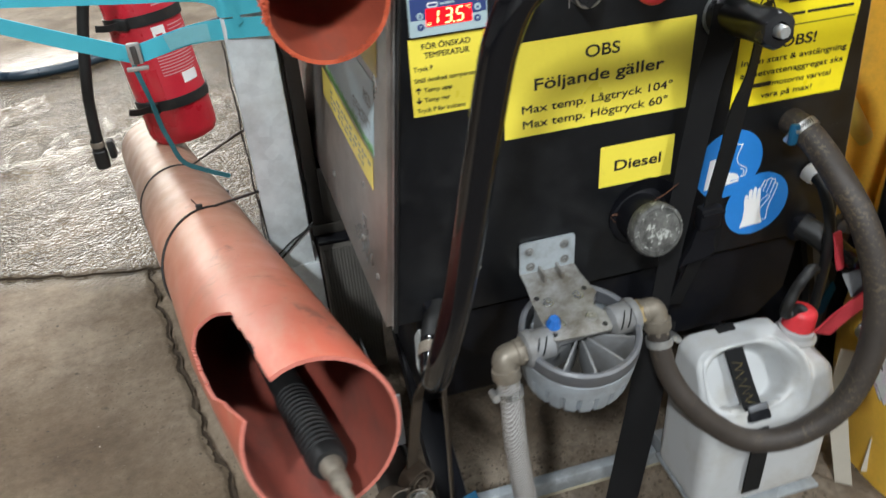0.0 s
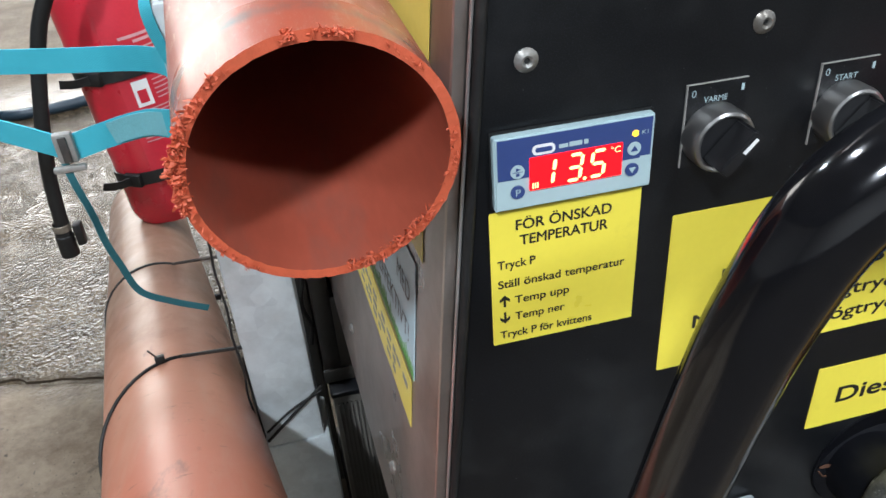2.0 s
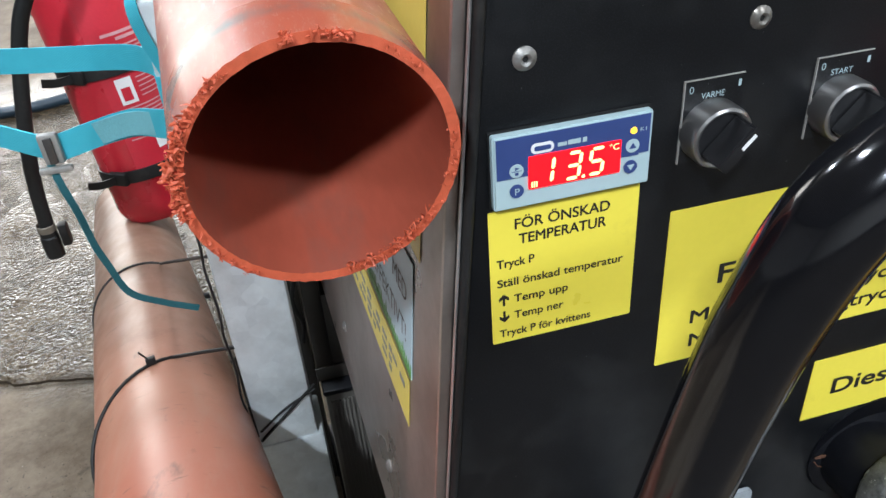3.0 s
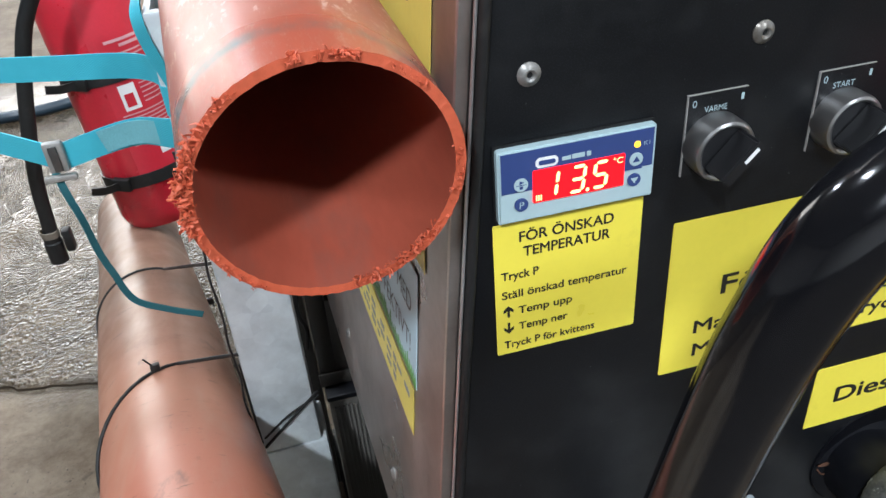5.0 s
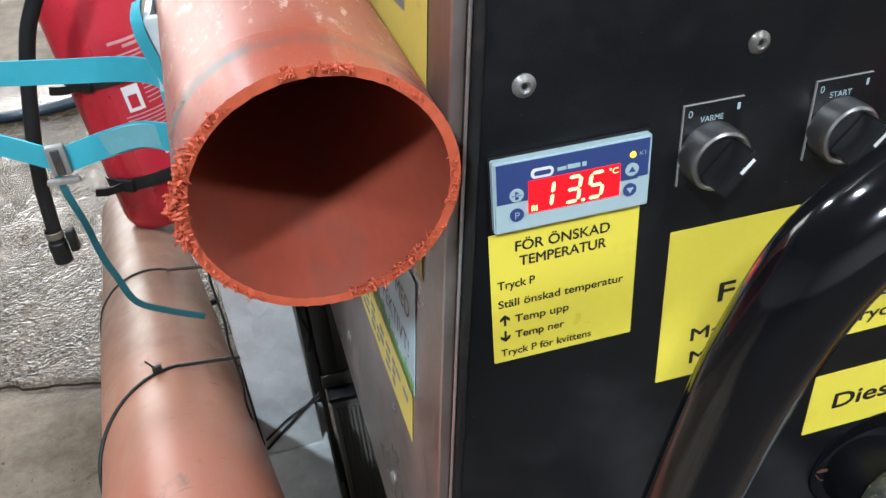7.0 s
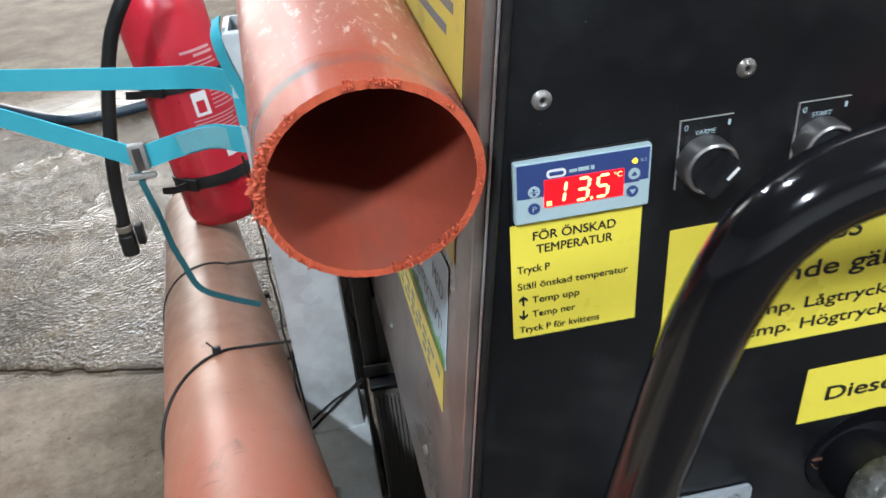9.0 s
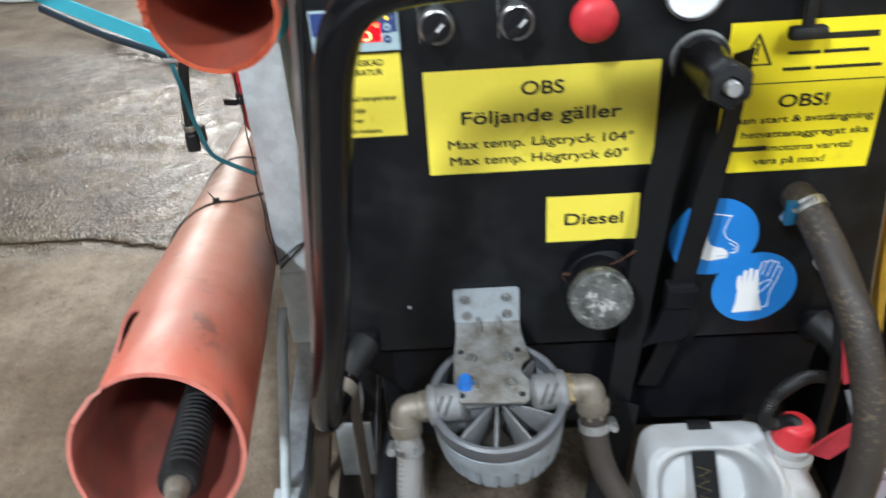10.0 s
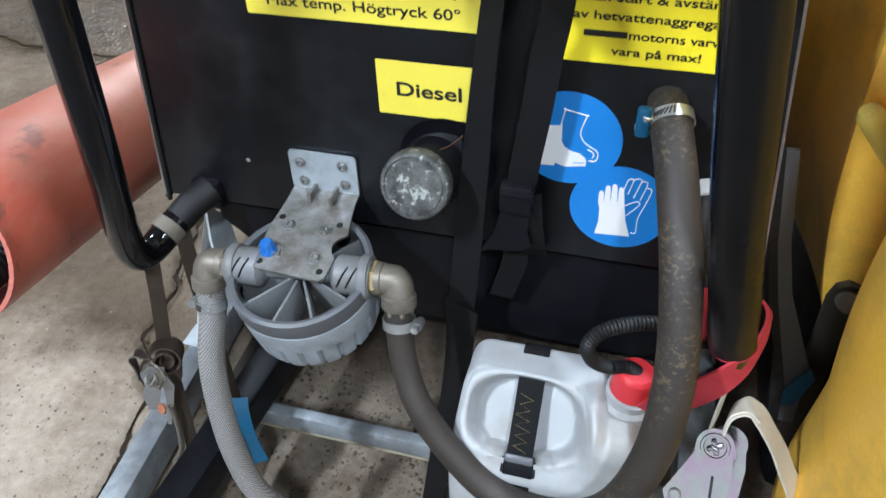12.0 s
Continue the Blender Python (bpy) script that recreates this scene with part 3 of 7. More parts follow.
def front(y=0.0):
    """The front panel's plane: its x to the right, its y up, its z towards the viewer."""
    return Matrix.Translation((0, y, 0)) @ Matrix.Rotation(radians(90), 4, "X")


def lettering(name, lines, material, parent, m, thick=0.0002, bold=0.0):
    """Lines of (words, left, middle height, width, height or 0) on a plane, as one mesh."""
    bm = bmesh.new()
    for words, left, mid, width, height in lines:
        cu = bpy.data.curves.new("words", "FONT")
        cu.body, cu.size = words, 1.0
        ob = new("words", cu)
        me = bpy.data.meshes.new_from_object(ob.evaluated_get(bpy.context.evaluated_depsgraph_get()))
        bpy.data.objects.remove(ob)
        bpy.data.curves.remove(cu)
        xs = [v.co.x for v in me.vertices]
        x0, x1 = min(xs), max(xs)
        sx = width / (x1 - x0)
        sy = height / 0.7 if height else sx
        flat = [((v.co.x - x0) * sx + left, (v.co.y - 0.35) * sy + mid) for v in me.vertices]
        for step, (ox, oy) in enumerate(((0, 0), (1, 0.4), (-1, -0.4), (0.4, -1), (-0.4, 1)) if bold else ((0, 0),)):
            for v, (fx, fy) in zip(me.vertices, flat):
                v.co = m @ Vector((fx + ox * bold * sy, fy + oy * bold * sy, thick + step * 0.00001))
            bm.from_mesh(me)
        bpy.data.meshes.remove(me)
    return part(name, bm, material, parent)


def bars(name, rows, material, parent, m, thick=0.0003):
    """Plain bars (x0, y0, x1, y1) that stand for writing."""
    bm = bmesh.new()
    for x0, y0, x1, y1 in rows:
        add_box(bm, (x0, y0, 0), (x1, y1, thick), m=m)
    return part(name, bm, material, parent)

# ---- structure ----
CRACKS = [
    [(-1.6, 1.16), (-1.2, 1.04), (-0.75, 1.02), (-0.63, 0.985), (-0.52, 0.95), (-0.41, 0.93), (-0.2, 0.90), (0.3, 0.86)],
    [(-0.41, 0.93), (-0.37, 0.70), (-0.33, 0.52), (-0.305, 0.38), (-0.27, 0.27), (-0.25, 0.14), (-0.19, 0.04), (-0.165, -0.06), (-0.14, -0.16), (-0.17, -0.4)],
]
RIDGES = [[(-2.4, 1.75), (-1.6, 1.9), (-1.1, 1.95), (-0.8, 2.15)], [(-2.2, 1.35), (-1.5, 1.45), (-1.05, 1.6), (-0.7, 1.55)]]


def near_line(px, py, line):
    best = np.full(px.shape, 9.0)
    for (x0, y0), (x1, y1) in zip(line, line[1:]):
        dx, dy = x1 - x0, y1 - y0
        t = np.clip(((px - x0) * dx + (py - y0) * dy) / (dx * dx + dy * dy), 0, 1)
        best = np.minimum(best, np.hypot(px - x0 - t * dx, py - y0 - t * dy))
    return best


def build_floor():
    xs = np.concatenate([[-9.0, -5.0, -3.2], np.arange(-2.4, -1.0, 0.02), np.arange(-1.0, 0.7, 0.0065), np.arange(0.7, 1.2, 0.05), [2.0, 4.0, 7.0]])
    ys = np.concatenate([[-6.0, -3.0, -1.4], np.arange(-0.9, -0.4, 0.04), np.arange(-0.4, 1.5, 0.0065), np.arange(1.5, 3.6, 0.02), [4.4, 6.0, 12.0]])
    gx, gy = np.meshgrid(xs, ys)
    gz = np.zeros_like(gx)
    inside = (gx > -2.4) & (gx < 1.1) & (gy > -0.9) & (gy < 3.5)
    wob = np.zeros_like(gx)
    rough = np.zeros_like(gx)
    for i, j in np.argwhere(inside):
        v = Vector((gx[i, j], gy[i, j], 0))
        wob[i, j] = noise.noise(v * 22) * 0.014 + noise.noise(v * 70) * 0.002
        rough[i, j] = noise.fractal(v * 5, 0.9, 2.1, 5) * 0.004
    gz += rough
    for line, wide, deep in [(CRACKS[0], 0.0075, 0.022), (CRACKS[1], 0.0065, 0.028)]:
        d = np.abs(near_line(gx + wob, gy + wob * 0.7, line))
        gz -= inside * (0.5 * deep * np.exp(-(d / wide) ** 2) + 0.002 * np.exp(-(d / 0.03) ** 2))
    for line in RIDGES:
        d = near_line(gx + wob * 2, gy - wob * 2, line)
        gz -= inside * 0.012 * np.exp(-(d / 0.05) ** 2)
    ny, nx = gx.shape
    verts = np.stack([gx.ravel(), gy.ravel(), gz.ravel()], 1)
    idx = np.arange(nx * ny).reshape(ny, nx)
    faces = np.stack([idx[:-1, :-1].ravel(), idx[:-1, 1:].ravel(), idx[1:, 1:].ravel(), idx[1:, :-1].ravel()], 1)
    me = bpy.data.meshes.new("floor")
    me.from_pydata(verts.tolist(), [], faces.tolist())
    ob = new("floor", me)
    ob.location = (0, 0, FLOOR)
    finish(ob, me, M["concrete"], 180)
    tagged(ob, "worn grey concrete floor, cracked and partly wet", "floor", kind="structure")


build_floor()


def floor_crack(line, wide, seed):
    """A jagged open crack: a dark strip for its dirt and shaded depth, of wandering width, lying in the groove."""
    rnd = random.Random(seed)
    bm = bmesh.new()
    pts = [Vector((x, y, 0)) for x, y in line]
    rows = []
    for a, b in zip(pts, pts[1:]):
        n = max(2, int((b - a).length / 0.005))
        side = (b - a).normalized().cross(Vector((0, 0, 1)))
        for k in range(n):
            p = a.lerp(b, k / n)
            wob = noise.noise(p * 22) * 0.014 + noise.noise(p * 70) * 0.002
            c = p - Vector((wob, wob * 0.7, 0)) + side * rnd.uniform(-0.0006, 0.0006)
            w = wide * max(0.12, 0.55 + 0.9 * noise.noise(p * 31 + Vector((seed, 0, 0))) + rnd.uniform(-0.2, 0.2))
            z = noise.fractal(c * 5, 0.9, 2.1, 5) * 0.004
            rows.append((bm.verts.new(c + side * w + Vector((0, 0, z + 0.0012))), bm.verts.new(c + Vector((0, 0, z - 0.004))), bm.verts.new(c - side * w + Vector((0, 0, z + 0.0012)))))
    for r, s in zip(rows, rows[1:]):
        bm.faces.new((r[0], r[1], s[1], s[0]))
        bm.faces.new((r[1], r[2], s[2], s[1]))
    bmesh.ops.translate(bm, vec=(0, 0, FLOOR), verts=bm.verts)
    bmesh.ops.recalc_face_normals(bm, faces=bm.faces)
    solo("floor_crack", bm, M["dirt"], (line[0][0], line[0][1], FLOOR), "jagged crack in the concrete, a dark strip for its dirt and depth", "crack", kind="structure")


floor_crack(CRACKS[0], 0.0018, 2)
floor_crack(CRACKS[1], 0.0068, 5)


def wall(name, lo, hi):
    solo(name, boxed(lo, hi), M["wall"], ((lo[0] + hi[0]) / 2, (lo[1] + hi[1]) / 2, lo[2]), "plain pale painted wall, out of view, closing the workshop", "wall", kind="structure")


def floor_grit(x0, x1, y0, y1, count, sizes, seed):
    """Loose crumbs of dirt on the concrete, too many to count."""
    rnd = random.Random(seed)
    verts, faces = [], []
    for _ in range(count):
        x, y = rnd.uniform(x0, x1), rnd.uniform(y0, y1)
        r = rnd.uniform(*sizes) * rnd.choice((0.5, 0.7, 1.0))
        z = FLOOR + noise.fractal(Vector((x, y, 0)) * 5, 0.9, 2.1, 5) * 0.004
        turn = rnd.uniform(0, 6.28)
        k = len(verts)
        n = rnd.choice((4, 5))
        for h, w in ((-0.3, 1.1), (0.45, 0.75)):
            for q in range(n):
                a = turn + 2 * math.pi * q / n
                rr = r * w * rnd.uniform(0.7, 1.2)
                verts.append((x + rr * math.cos(a), y + rr * math.sin(a), z + r * h))
        faces += [(k + q, k + (q + 1) % n, k + n + (q + 1) % n, k + n + q) for q in range(n)]
        faces.append(tuple(k + n + q for q in range(n)))
    me = bpy.data.meshes.new("floor_grit")
    me.from_pydata(verts, [], faces)
    ob = new("floor_grit", me)
    finish(ob, me, M["grit"], 180)
    tagged(ob, "loose gritty brown dirt strewn over the concrete", "dirt", kind="stuff")


floor_grit(0.0, 0.62, -0.20, 0.30, 2600, (0.0012, 0.0042), 3)
floor_grit(-0.50, 0.0, -0.35, 0.75, 900, (0.0009, 0.0026), 4)

NORTH = 6.0
DOOR = (-3.2, -0.5, 3.1)     # the open gateway, out of view, set for the floor's glare: from x, to x, height
wall("wall_north", (-9.0, NORTH, 0.0), (DOOR[0], NORTH + 0.25, CEIL))
wall("wall_north_east", (DOOR[1], NORTH, 0.0), (3.6, NORTH + 0.25, CEIL))
wall("wall_north_lintel", (DOOR[0], NORTH, DOOR[2]), (DOOR[1], NORTH + 0.25, CEIL))
# unseen pale walls; the east one stands close to brighten the panel's reflections
wall("wall_south", (-9.0, -6.2, 0.0), (3.8, -6.0, CEIL))
wall("wall_west", (-9.2, -6.2, 0.0), (-9.0, NORTH + 0.25, CEIL))
wall("wall_east", (3.6, -6.2, 0.0), (3.8, NORTH + 0.25, CEIL))
solo("ceiling", boxed((-9.2, -6.2, CEIL), (3.8, NORTH + 0.25, CEIL + 0.15)), M["ceilpaint"], (0, 0, CEIL), "plain light sheet ceiling of the workshop", "ceiling", kind="structure")
# glowing sheet added out of view; the wet floor mirrors it
solo("backdrop", boxed((-9.0, 9.9, 0.0), (7.0, 9.95, 7.0)), M["sky"], (0, 9.9, 0), "glowing sheet for overcast daylight outside the gateway", "sky", kind="structure")


def ceiling_light(x, y, across):
    ex, ey = (0.31, 0.11) if across else (0.11, 0.31)
    t = thing("ceiling_light", (x, y, CEIL), "long white strip light fixed to the ceiling", "light", "strip lights")
    part("housing", boxed((x - ex, y - ey, CEIL - 0.07), (x + ex, y + ey, CEIL), 0.01), M["white"], t)
    part("diffuser", boxed((x - ex + 0.02, y - ey + 0.02, CEIL - 0.10), (x + ex - 0.02, y + ey - 0.02, CEIL - 0.068), 0.012), M["diffuser"], t, "glowing white diffuser")


for lx, ly, lw, la in LAMPS:
    ceiling_light(lx, ly, la)

# ---- the hot-water washer ----
TOP, BOTTOM, DEPTH = 1.02, 0.46, 0.76


def left_edge(z):
    return 0.0455 + (z - 0.907) * 0.1


def right_edge(z):
    return 0.604 - left_edge(z)


def side_x(y, z):
    return left_edge(z) - 0.006 - 0.03 * y


def hull(bm, corners):
    """A closed box from its eight corners: four low, then four high, each going round."""
    v = [bm.verts.new(c) for c in corners]
    for f in ((3, 2, 1, 0), (4, 5, 6, 7), (0, 1, 5, 4), (1, 2, 6, 5), (2, 3, 7, 6), (3, 0, 4, 7)):
        bm.faces.new([v[k] for k in f])
    bmesh.ops.recalc_face_normals(bm, faces=bm.faces)
    return bm


cabinet = thing("washer_cabinet", (0.30, 0.30, BOTTOM), "black-fronted hot-water washer cabinet with stainless sides and yellow labels", "machine")


def slab(x0, x1, y0, y1, z0=BOTTOM, z1=TOP):
    """A tapered sheet between two edge functions of z."""
    return hull(bmesh.new(), [(x0(z0), y0, z0), (x1(z0), y0, z0), (x1(z0), y1, z0), (x0(z0), y1, z0), (x0(z1), y0, z1), (x1(z1), y0, z1), (x1(z1), y1, z1), (x0(z1), y1, z1)])


panel = slab(lambda z: left_edge(z) + 0.0015, lambda z: right_edge(z) - 0.0015, 0.0, 0.012)
bmesh.ops.bevel(panel, geom=[e for e in panel.edges if all(v.co.y < 0.001 for v in e.verts)], offset=0.0018, segments=2, affect="EDGES")
front_panel = part("front_panel", panel, M["panel"], cabinet, "matt black sheet-metal front")
bm = hull(bmesh.new(), [(side_x(0, BOTTOM), 0.004, BOTTOM), (left_edge(BOTTOM) + 0.001, 0.004, BOTTOM), (left_edge(BOTTOM) + 0.001 - 0.03 * DEPTH, DEPTH, BOTTOM), (side_x(DEPTH, BOTTOM), DEPTH, BOTTOM),
                        (side_x(0, TOP), 0.004, TOP), (left_edge(TOP) + 0.001, 0.004, TOP), (left_edge(TOP) + 0.001 - 0.03 * DEPTH, DEPTH, TOP), (side_x(DEPTH, TOP), DEPTH, TOP)])
bmesh.ops.bevel(bm, geom=[e for e in bm.edges if all(v.co.y < 0.01 for v in e.verts)], offset=0.0008, segments=1, affect="EDGES")
side_panel = part("side_panel", bm, M["stainless"], cabinet, "scuffed stainless-steel side")
bm = slab(lambda z: right_edge(z) - 0.001, lambda z: right_edge(z) + 0.0012, 0.004, DEPTH)
part("side_panel", bm, M["stainless"], cabinet, "scuffed stainless-steel side")
part("back_panel", slab(lambda z: left_edge(z) + 0.004 - 0.03 * DEPTH, lambda z: right_edge(z) - 0.004, DEPTH - 0.01, DEPTH - 0.002), M["stainless"], cabinet)
part("lid", hull(bmesh.new(), [(left_edge(TOP) - 0.03, -0.004, TOP + 0.001), (right_edge(TOP) + 0.01, -0.004, TOP + 0.001), (right_edge(TOP) + 0.01, DEPTH, TOP + 0.001), (left_edge(TOP) - 0.03, DEPTH, TOP + 0.001),
                               (left_edge(TOP) - 0.03, -0.004, TOP + 0.02), (right_edge(TOP) + 0.01, -0.004, TOP + 0.02), (right_edge(TOP) + 0.01, DEPTH, TOP + 0.02), (left_edge(TOP) - 0.03, DEPTH, TOP + 0.02)]), M["stainless"], cabinet)
# black plastic tank that hangs below the panel, with its lower corners cut away
tank = plate([(0.045, 0.458), (0.045, 0.425), (0.105, 0.372), (0.185, 0.325), (0.52, 0.318), (0.56, 0.36), (0.566, 0.458)], 0.50, front(0.512))
bmesh.ops.bevel(tank, geom=[e for e in tank.edges], offset=0.008, segments=3, affect="EDGES")
part("tank", tank, M["blackplastic"], cabinet, "black plastic tank under the panel")
part("seal", boxed((0.001, -0.0025, BOTTOM - 0.003), (0.006, 0.004, BOTTOM), 0), M["rubber"], cabinet)
bm = bmesh.new()
sweep(bm, [Vector((left_edge(z) + 0.0005, -0.0005, z)) for z in np.linspace(BOTTOM - 0.002, TOP, 14)], 0.0009, 8)
part("edge_trim", bm, M["steel"], cabinet, "bright bare metal edge")
bm = bmesh.new()
sweep(bm, [Vector((left_edge(z) + 0.0042, -0.0012, z)) for z in np.linspace(BOTTOM - 0.006, TOP, 14)], 0.0026, 10)
part("edge_seal", bm, M["rubber"], cabinet, "black rubber edge seal")


def rivet(at, direction, parent, r=0.0054):
    bm = turned([(0.0, 0.0004), (0.0012, 0.0004), (0.0016, 0.0016), (0.0026, 0.0022), (r * 0.72, 0.0016), (r, 0.0002), (r, -0.001)], at, direction, 20)
    rv = part("rivet", bm, M["bracket"], parent)
    part("rivet_hole", turned([(0.0, 0.0), (0.0017, 0.0)], Vector(at) + Vector(direction).normalized() * 0.0007, direction, 14), M["rubber"], rv)


for rx, rz in ((0.067, 0.868), (0.177, 0.869), (0.300, 0.872), (0.47, 0.872)):
    rivet((rx, -0.0004, rz), (0, -1, 0), cabinet)
for ry, rz in ((0.118, 0.514), (0.044, 0.505), (0.30, 0.514)):
    rivet((side_x(ry, rz) - 0.0003, ry, rz), (-1, 0, 0.1), cabinet, 0.0055)
# a chip in the paint
part("paint_chip", plate([(0.1075, 0.5195), (0.1095, 0.5215), (0.1125, 0.5205), (0.112, 0.5175), (0.109, 0.5165)], 0.0003, front()), M["ink"], cabinet)


def label_plate(name, x0, z0, x1, z1, material, label, tilt=0.0, r=0.0008):
    m = front() @ Matrix.Translation(((x0 + x1) / 2, (z0 + z1) / 2, 0)) @ Matrix.Rotation(radians(tilt), 4, "Z")
    w, h = (x1 - x0) / 2, (z1 - z0) / 2
    ob = part(name, plate(rounded(-w, -h, w, h, r, 2), 0.0005, m), material, cabinet, label)
    return ob, m @ Matrix.Translation((-w, -h, 0.0006)), 2 * w, 2 * h


def rows_on(w, h, rows):
    """(words, left share, right share, share from the top, letter height in metres)."""
    return [(s, w * a, h * (1 - t), w * (b - a), k) for s, a, b, t, k in rows]


lab, lm, w, h = label_plate("label", 0.0482, 0.7183, 0.1246, 0.7972, M["yellow"], "yellow label with black setting instructions")
lettering("lettering", rows_on(w, h, [("FÖR ÖNSKAD", 0.17, 0.80, 0.105, 0.0056), ("TEMPERATUR", 0.195, 0.78, 0.215, 0.0056), ("Tryck P", 0.045, 0.295, 0.375, 0.0048),
                                    ("Ställ önskad temperatur", 0.045, 0.915, 0.52, 0.0046), ("Temp upp", 0.155, 0.53, 0.655, 0.0046), ("Temp ner", 0.155, 0.50, 0.785, 0.0046),
                                    ("Tryck P för kvittens", 0.05, 0.70, 0.92, 0.0046)]), M["print"], lab, lm, bold=0.018)
for dz, up in ((0.655, 1), (0.785, -1)):
    cx, cz = w * 0.085, h * (1 - dz)
    arrow = [(cx - 0.0006, cz - 0.0034 * up), (cx + 0.0006, cz - 0.0034 * up), (cx + 0.0006, cz + 0.0008 * up), (cx + 0.0026, cz - 0.0006 * up), (cx + 0.0026, cz + 0.0012 * up), (cx, cz + 0.0036 * up),
             (cx - 0.0026, cz + 0.0012 * up), (cx - 0.0026, cz - 0.0006 * up), (cx - 0.0006, cz + 0.0008 * up)]
    part("arrow", plate(arrow, 0.0002, lm), M["print"], lab)

lab, lm, w, h = label_plate("label", 0.1430, 0.6748, 0.3540, 0.7768, M["yellow"], "large yellow warning label with black lettering")
lettering("lettering", rows_on(w, h, [("OBS", 0.415, 0.595, 0.19, 0.0125), ("Följande gäller", 0.155, 0.845, 0.445, 0.0125), ("Max temp. Lågtryck 104°", 0.09, 0.905, 0.70, 0.0088),
                                    ("Max temp. Högtryck 60°", 0.095, 0.885, 0.865, 0.0088)]), M["print"], lab, lm, bold=0.018)
lab, lm, w, h = label_plate("label", 0.2545, 0.5925, 0.3450, 0.6440, M["yellow"], "small yellow fuel label")
lettering("lettering", rows_on(w, h, [("Diesel", 0.20, 0.83, 0.50, 0.0128)]), M["print"], lab, lm, bold=0.024)
lab, lm, w, h = label_plate("label", 0.4110, 0.6603, 0.5560, 0.8043, M["yellow2"], "yellow warning label with a warning triangle")
part("triangle", plate([(0.010, 0.105), (0.040, 0.105), (0.025, 0.135)], 0.0002, lm), M["print"], lab)
part("triangle_fill", plate([(0.0135, 0.1068), (0.0365, 0.1068), (0.025, 0.1305)], 0.0004, lm), M["yellow2"], lab)
part("exclamation_mark", plate([(0.0242, 0.1145), (0.0258, 0.1145), (0.0264, 0.1255), (0.0236, 0.1255)], 0.0006, lm), M["print"], lab)
part("exclamation_mark", plate(circle(0.025, 0.1110, 0.0013, 12), 0.0006, lm), M["print"], lab)
bars("line", [(0.009, 0.0876, 0.142, 0.0886)], M["print"], lab, lm)
bars("small_print", [(0.055, 0.126, 0.078, 0.1315), (0.081, 0.126, 0.128, 0.1315), (0.052, 0.1135, 0.080, 0.1165), (0.083, 0.1135, 0.122, 0.1165), (0.050, 0.099, 0.075, 0.102), (0.078, 0.099, 0.136, 0.102)], M["print"], lab, lm)
lettering("lettering", [("OBS!", 0.052, 0.0708, 0.044, 0.0118), ("Innan start & avstängning", 0.006, 0.0532, 0.134, 0.0066), ("av hetvattenaggregat ska", 0.007, 0.0388, 0.132, 0.0066),
                      ("motorns varvtal", 0.050, 0.0246, 0.076, 0.0066), ("vara på max!", 0.038, 0.0112, 0.066, 0.0066)], M["print"], lab, lm, bold=0.024)
bars("small_print", [(0.016, 0.0218, 0.0485, 0.0268)], M["print"], lab, lm)


def round_sign(cx, cz, r, y):
    return part("round_sign", plate(circle(cx, cz, r), 0.0005, front(y)), M["blue"], cabinet, "round blue protective-equipment sign")


boots = round_sign(0.4225, 0.588, 0.0448, 0.0)
fm = front(-0.0006)
part("boot_mark", plate([(0.3960, 0.5985), (0.4165, 0.6008), (0.4168, 0.5855), (0.4195, 0.5803), (0.4260, 0.5765), (0.4330, 0.5750), (0.4375, 0.5715), (0.4392, 0.5680), (0.4388, 0.5632), (0.4210, 0.5602), (0.4125, 0.5630), (0.4120, 0.5600), (0.3930, 0.5590)], 0.0003, fm), M["white"], boots)
part("sole_line", plate([(0.4275, 0.5650), (0.4385, 0.5662), (0.4385, 0.5668), (0.4275, 0.5656)], 0.0005, fm), M["blue"], boots)
bm = sweep(bmesh.new(), smooth_path([(x, -0.0008, z) for x, z in ((0.4152, 0.6010), (0.4180, 0.6160), (0.4181, 0.6161), (0.4360, 0.6125), (0.4361, 0.6120), (0.4325, 0.5990), (0.4325, 0.5930), (0.4355, 0.5872), (0.4420, 0.5825), (0.4468, 0.5795), (0.4482, 0.5750), (0.4465, 0.5695), (0.4410, 0.5690))], 4), 0.0006, 6)
sweep(bm, smooth_path([(x, -0.0008, z) for x, z in ((0.4390, 0.5803), (0.4428, 0.5783), (0.4448, 0.5752), (0.4436, 0.5722))], 4), 0.0006, 6)
part("boot_outline", bm, M["white"], boots)
gloves = round_sign(0.4720, 0.5235, 0.0438, -0.0002)
fm = front(-0.0008)
glove = [(0.4530, 0.4920), (0.4552, 0.5060), (0.4550, 0.5200)]
for k, (fx, tip) in enumerate(((0.4533, 0.5400), (0.4585, 0.5465), (0.4640, 0.5488), (0.4700, 0.5465))):
    lean = 0.0006 * k
    glove += [(fx - 0.0003, tip - 0.012), (fx - 0.0004, tip - 0.0022), (fx + 0.0004, tip - 0.0005), (fx + 0.0018, tip), (fx + 0.0032, tip - 0.0006), (fx + 0.0040, tip - 0.0024), (fx + 0.0044 + lean, 0.5285 if k < 3 else 0.5270)]
glove += [(0.4790, 0.5100), (0.4842, 0.4940)]
part("glove_mark", plate(glove, 0.0003, fm), M["white"], gloves)
bm = bmesh.new()
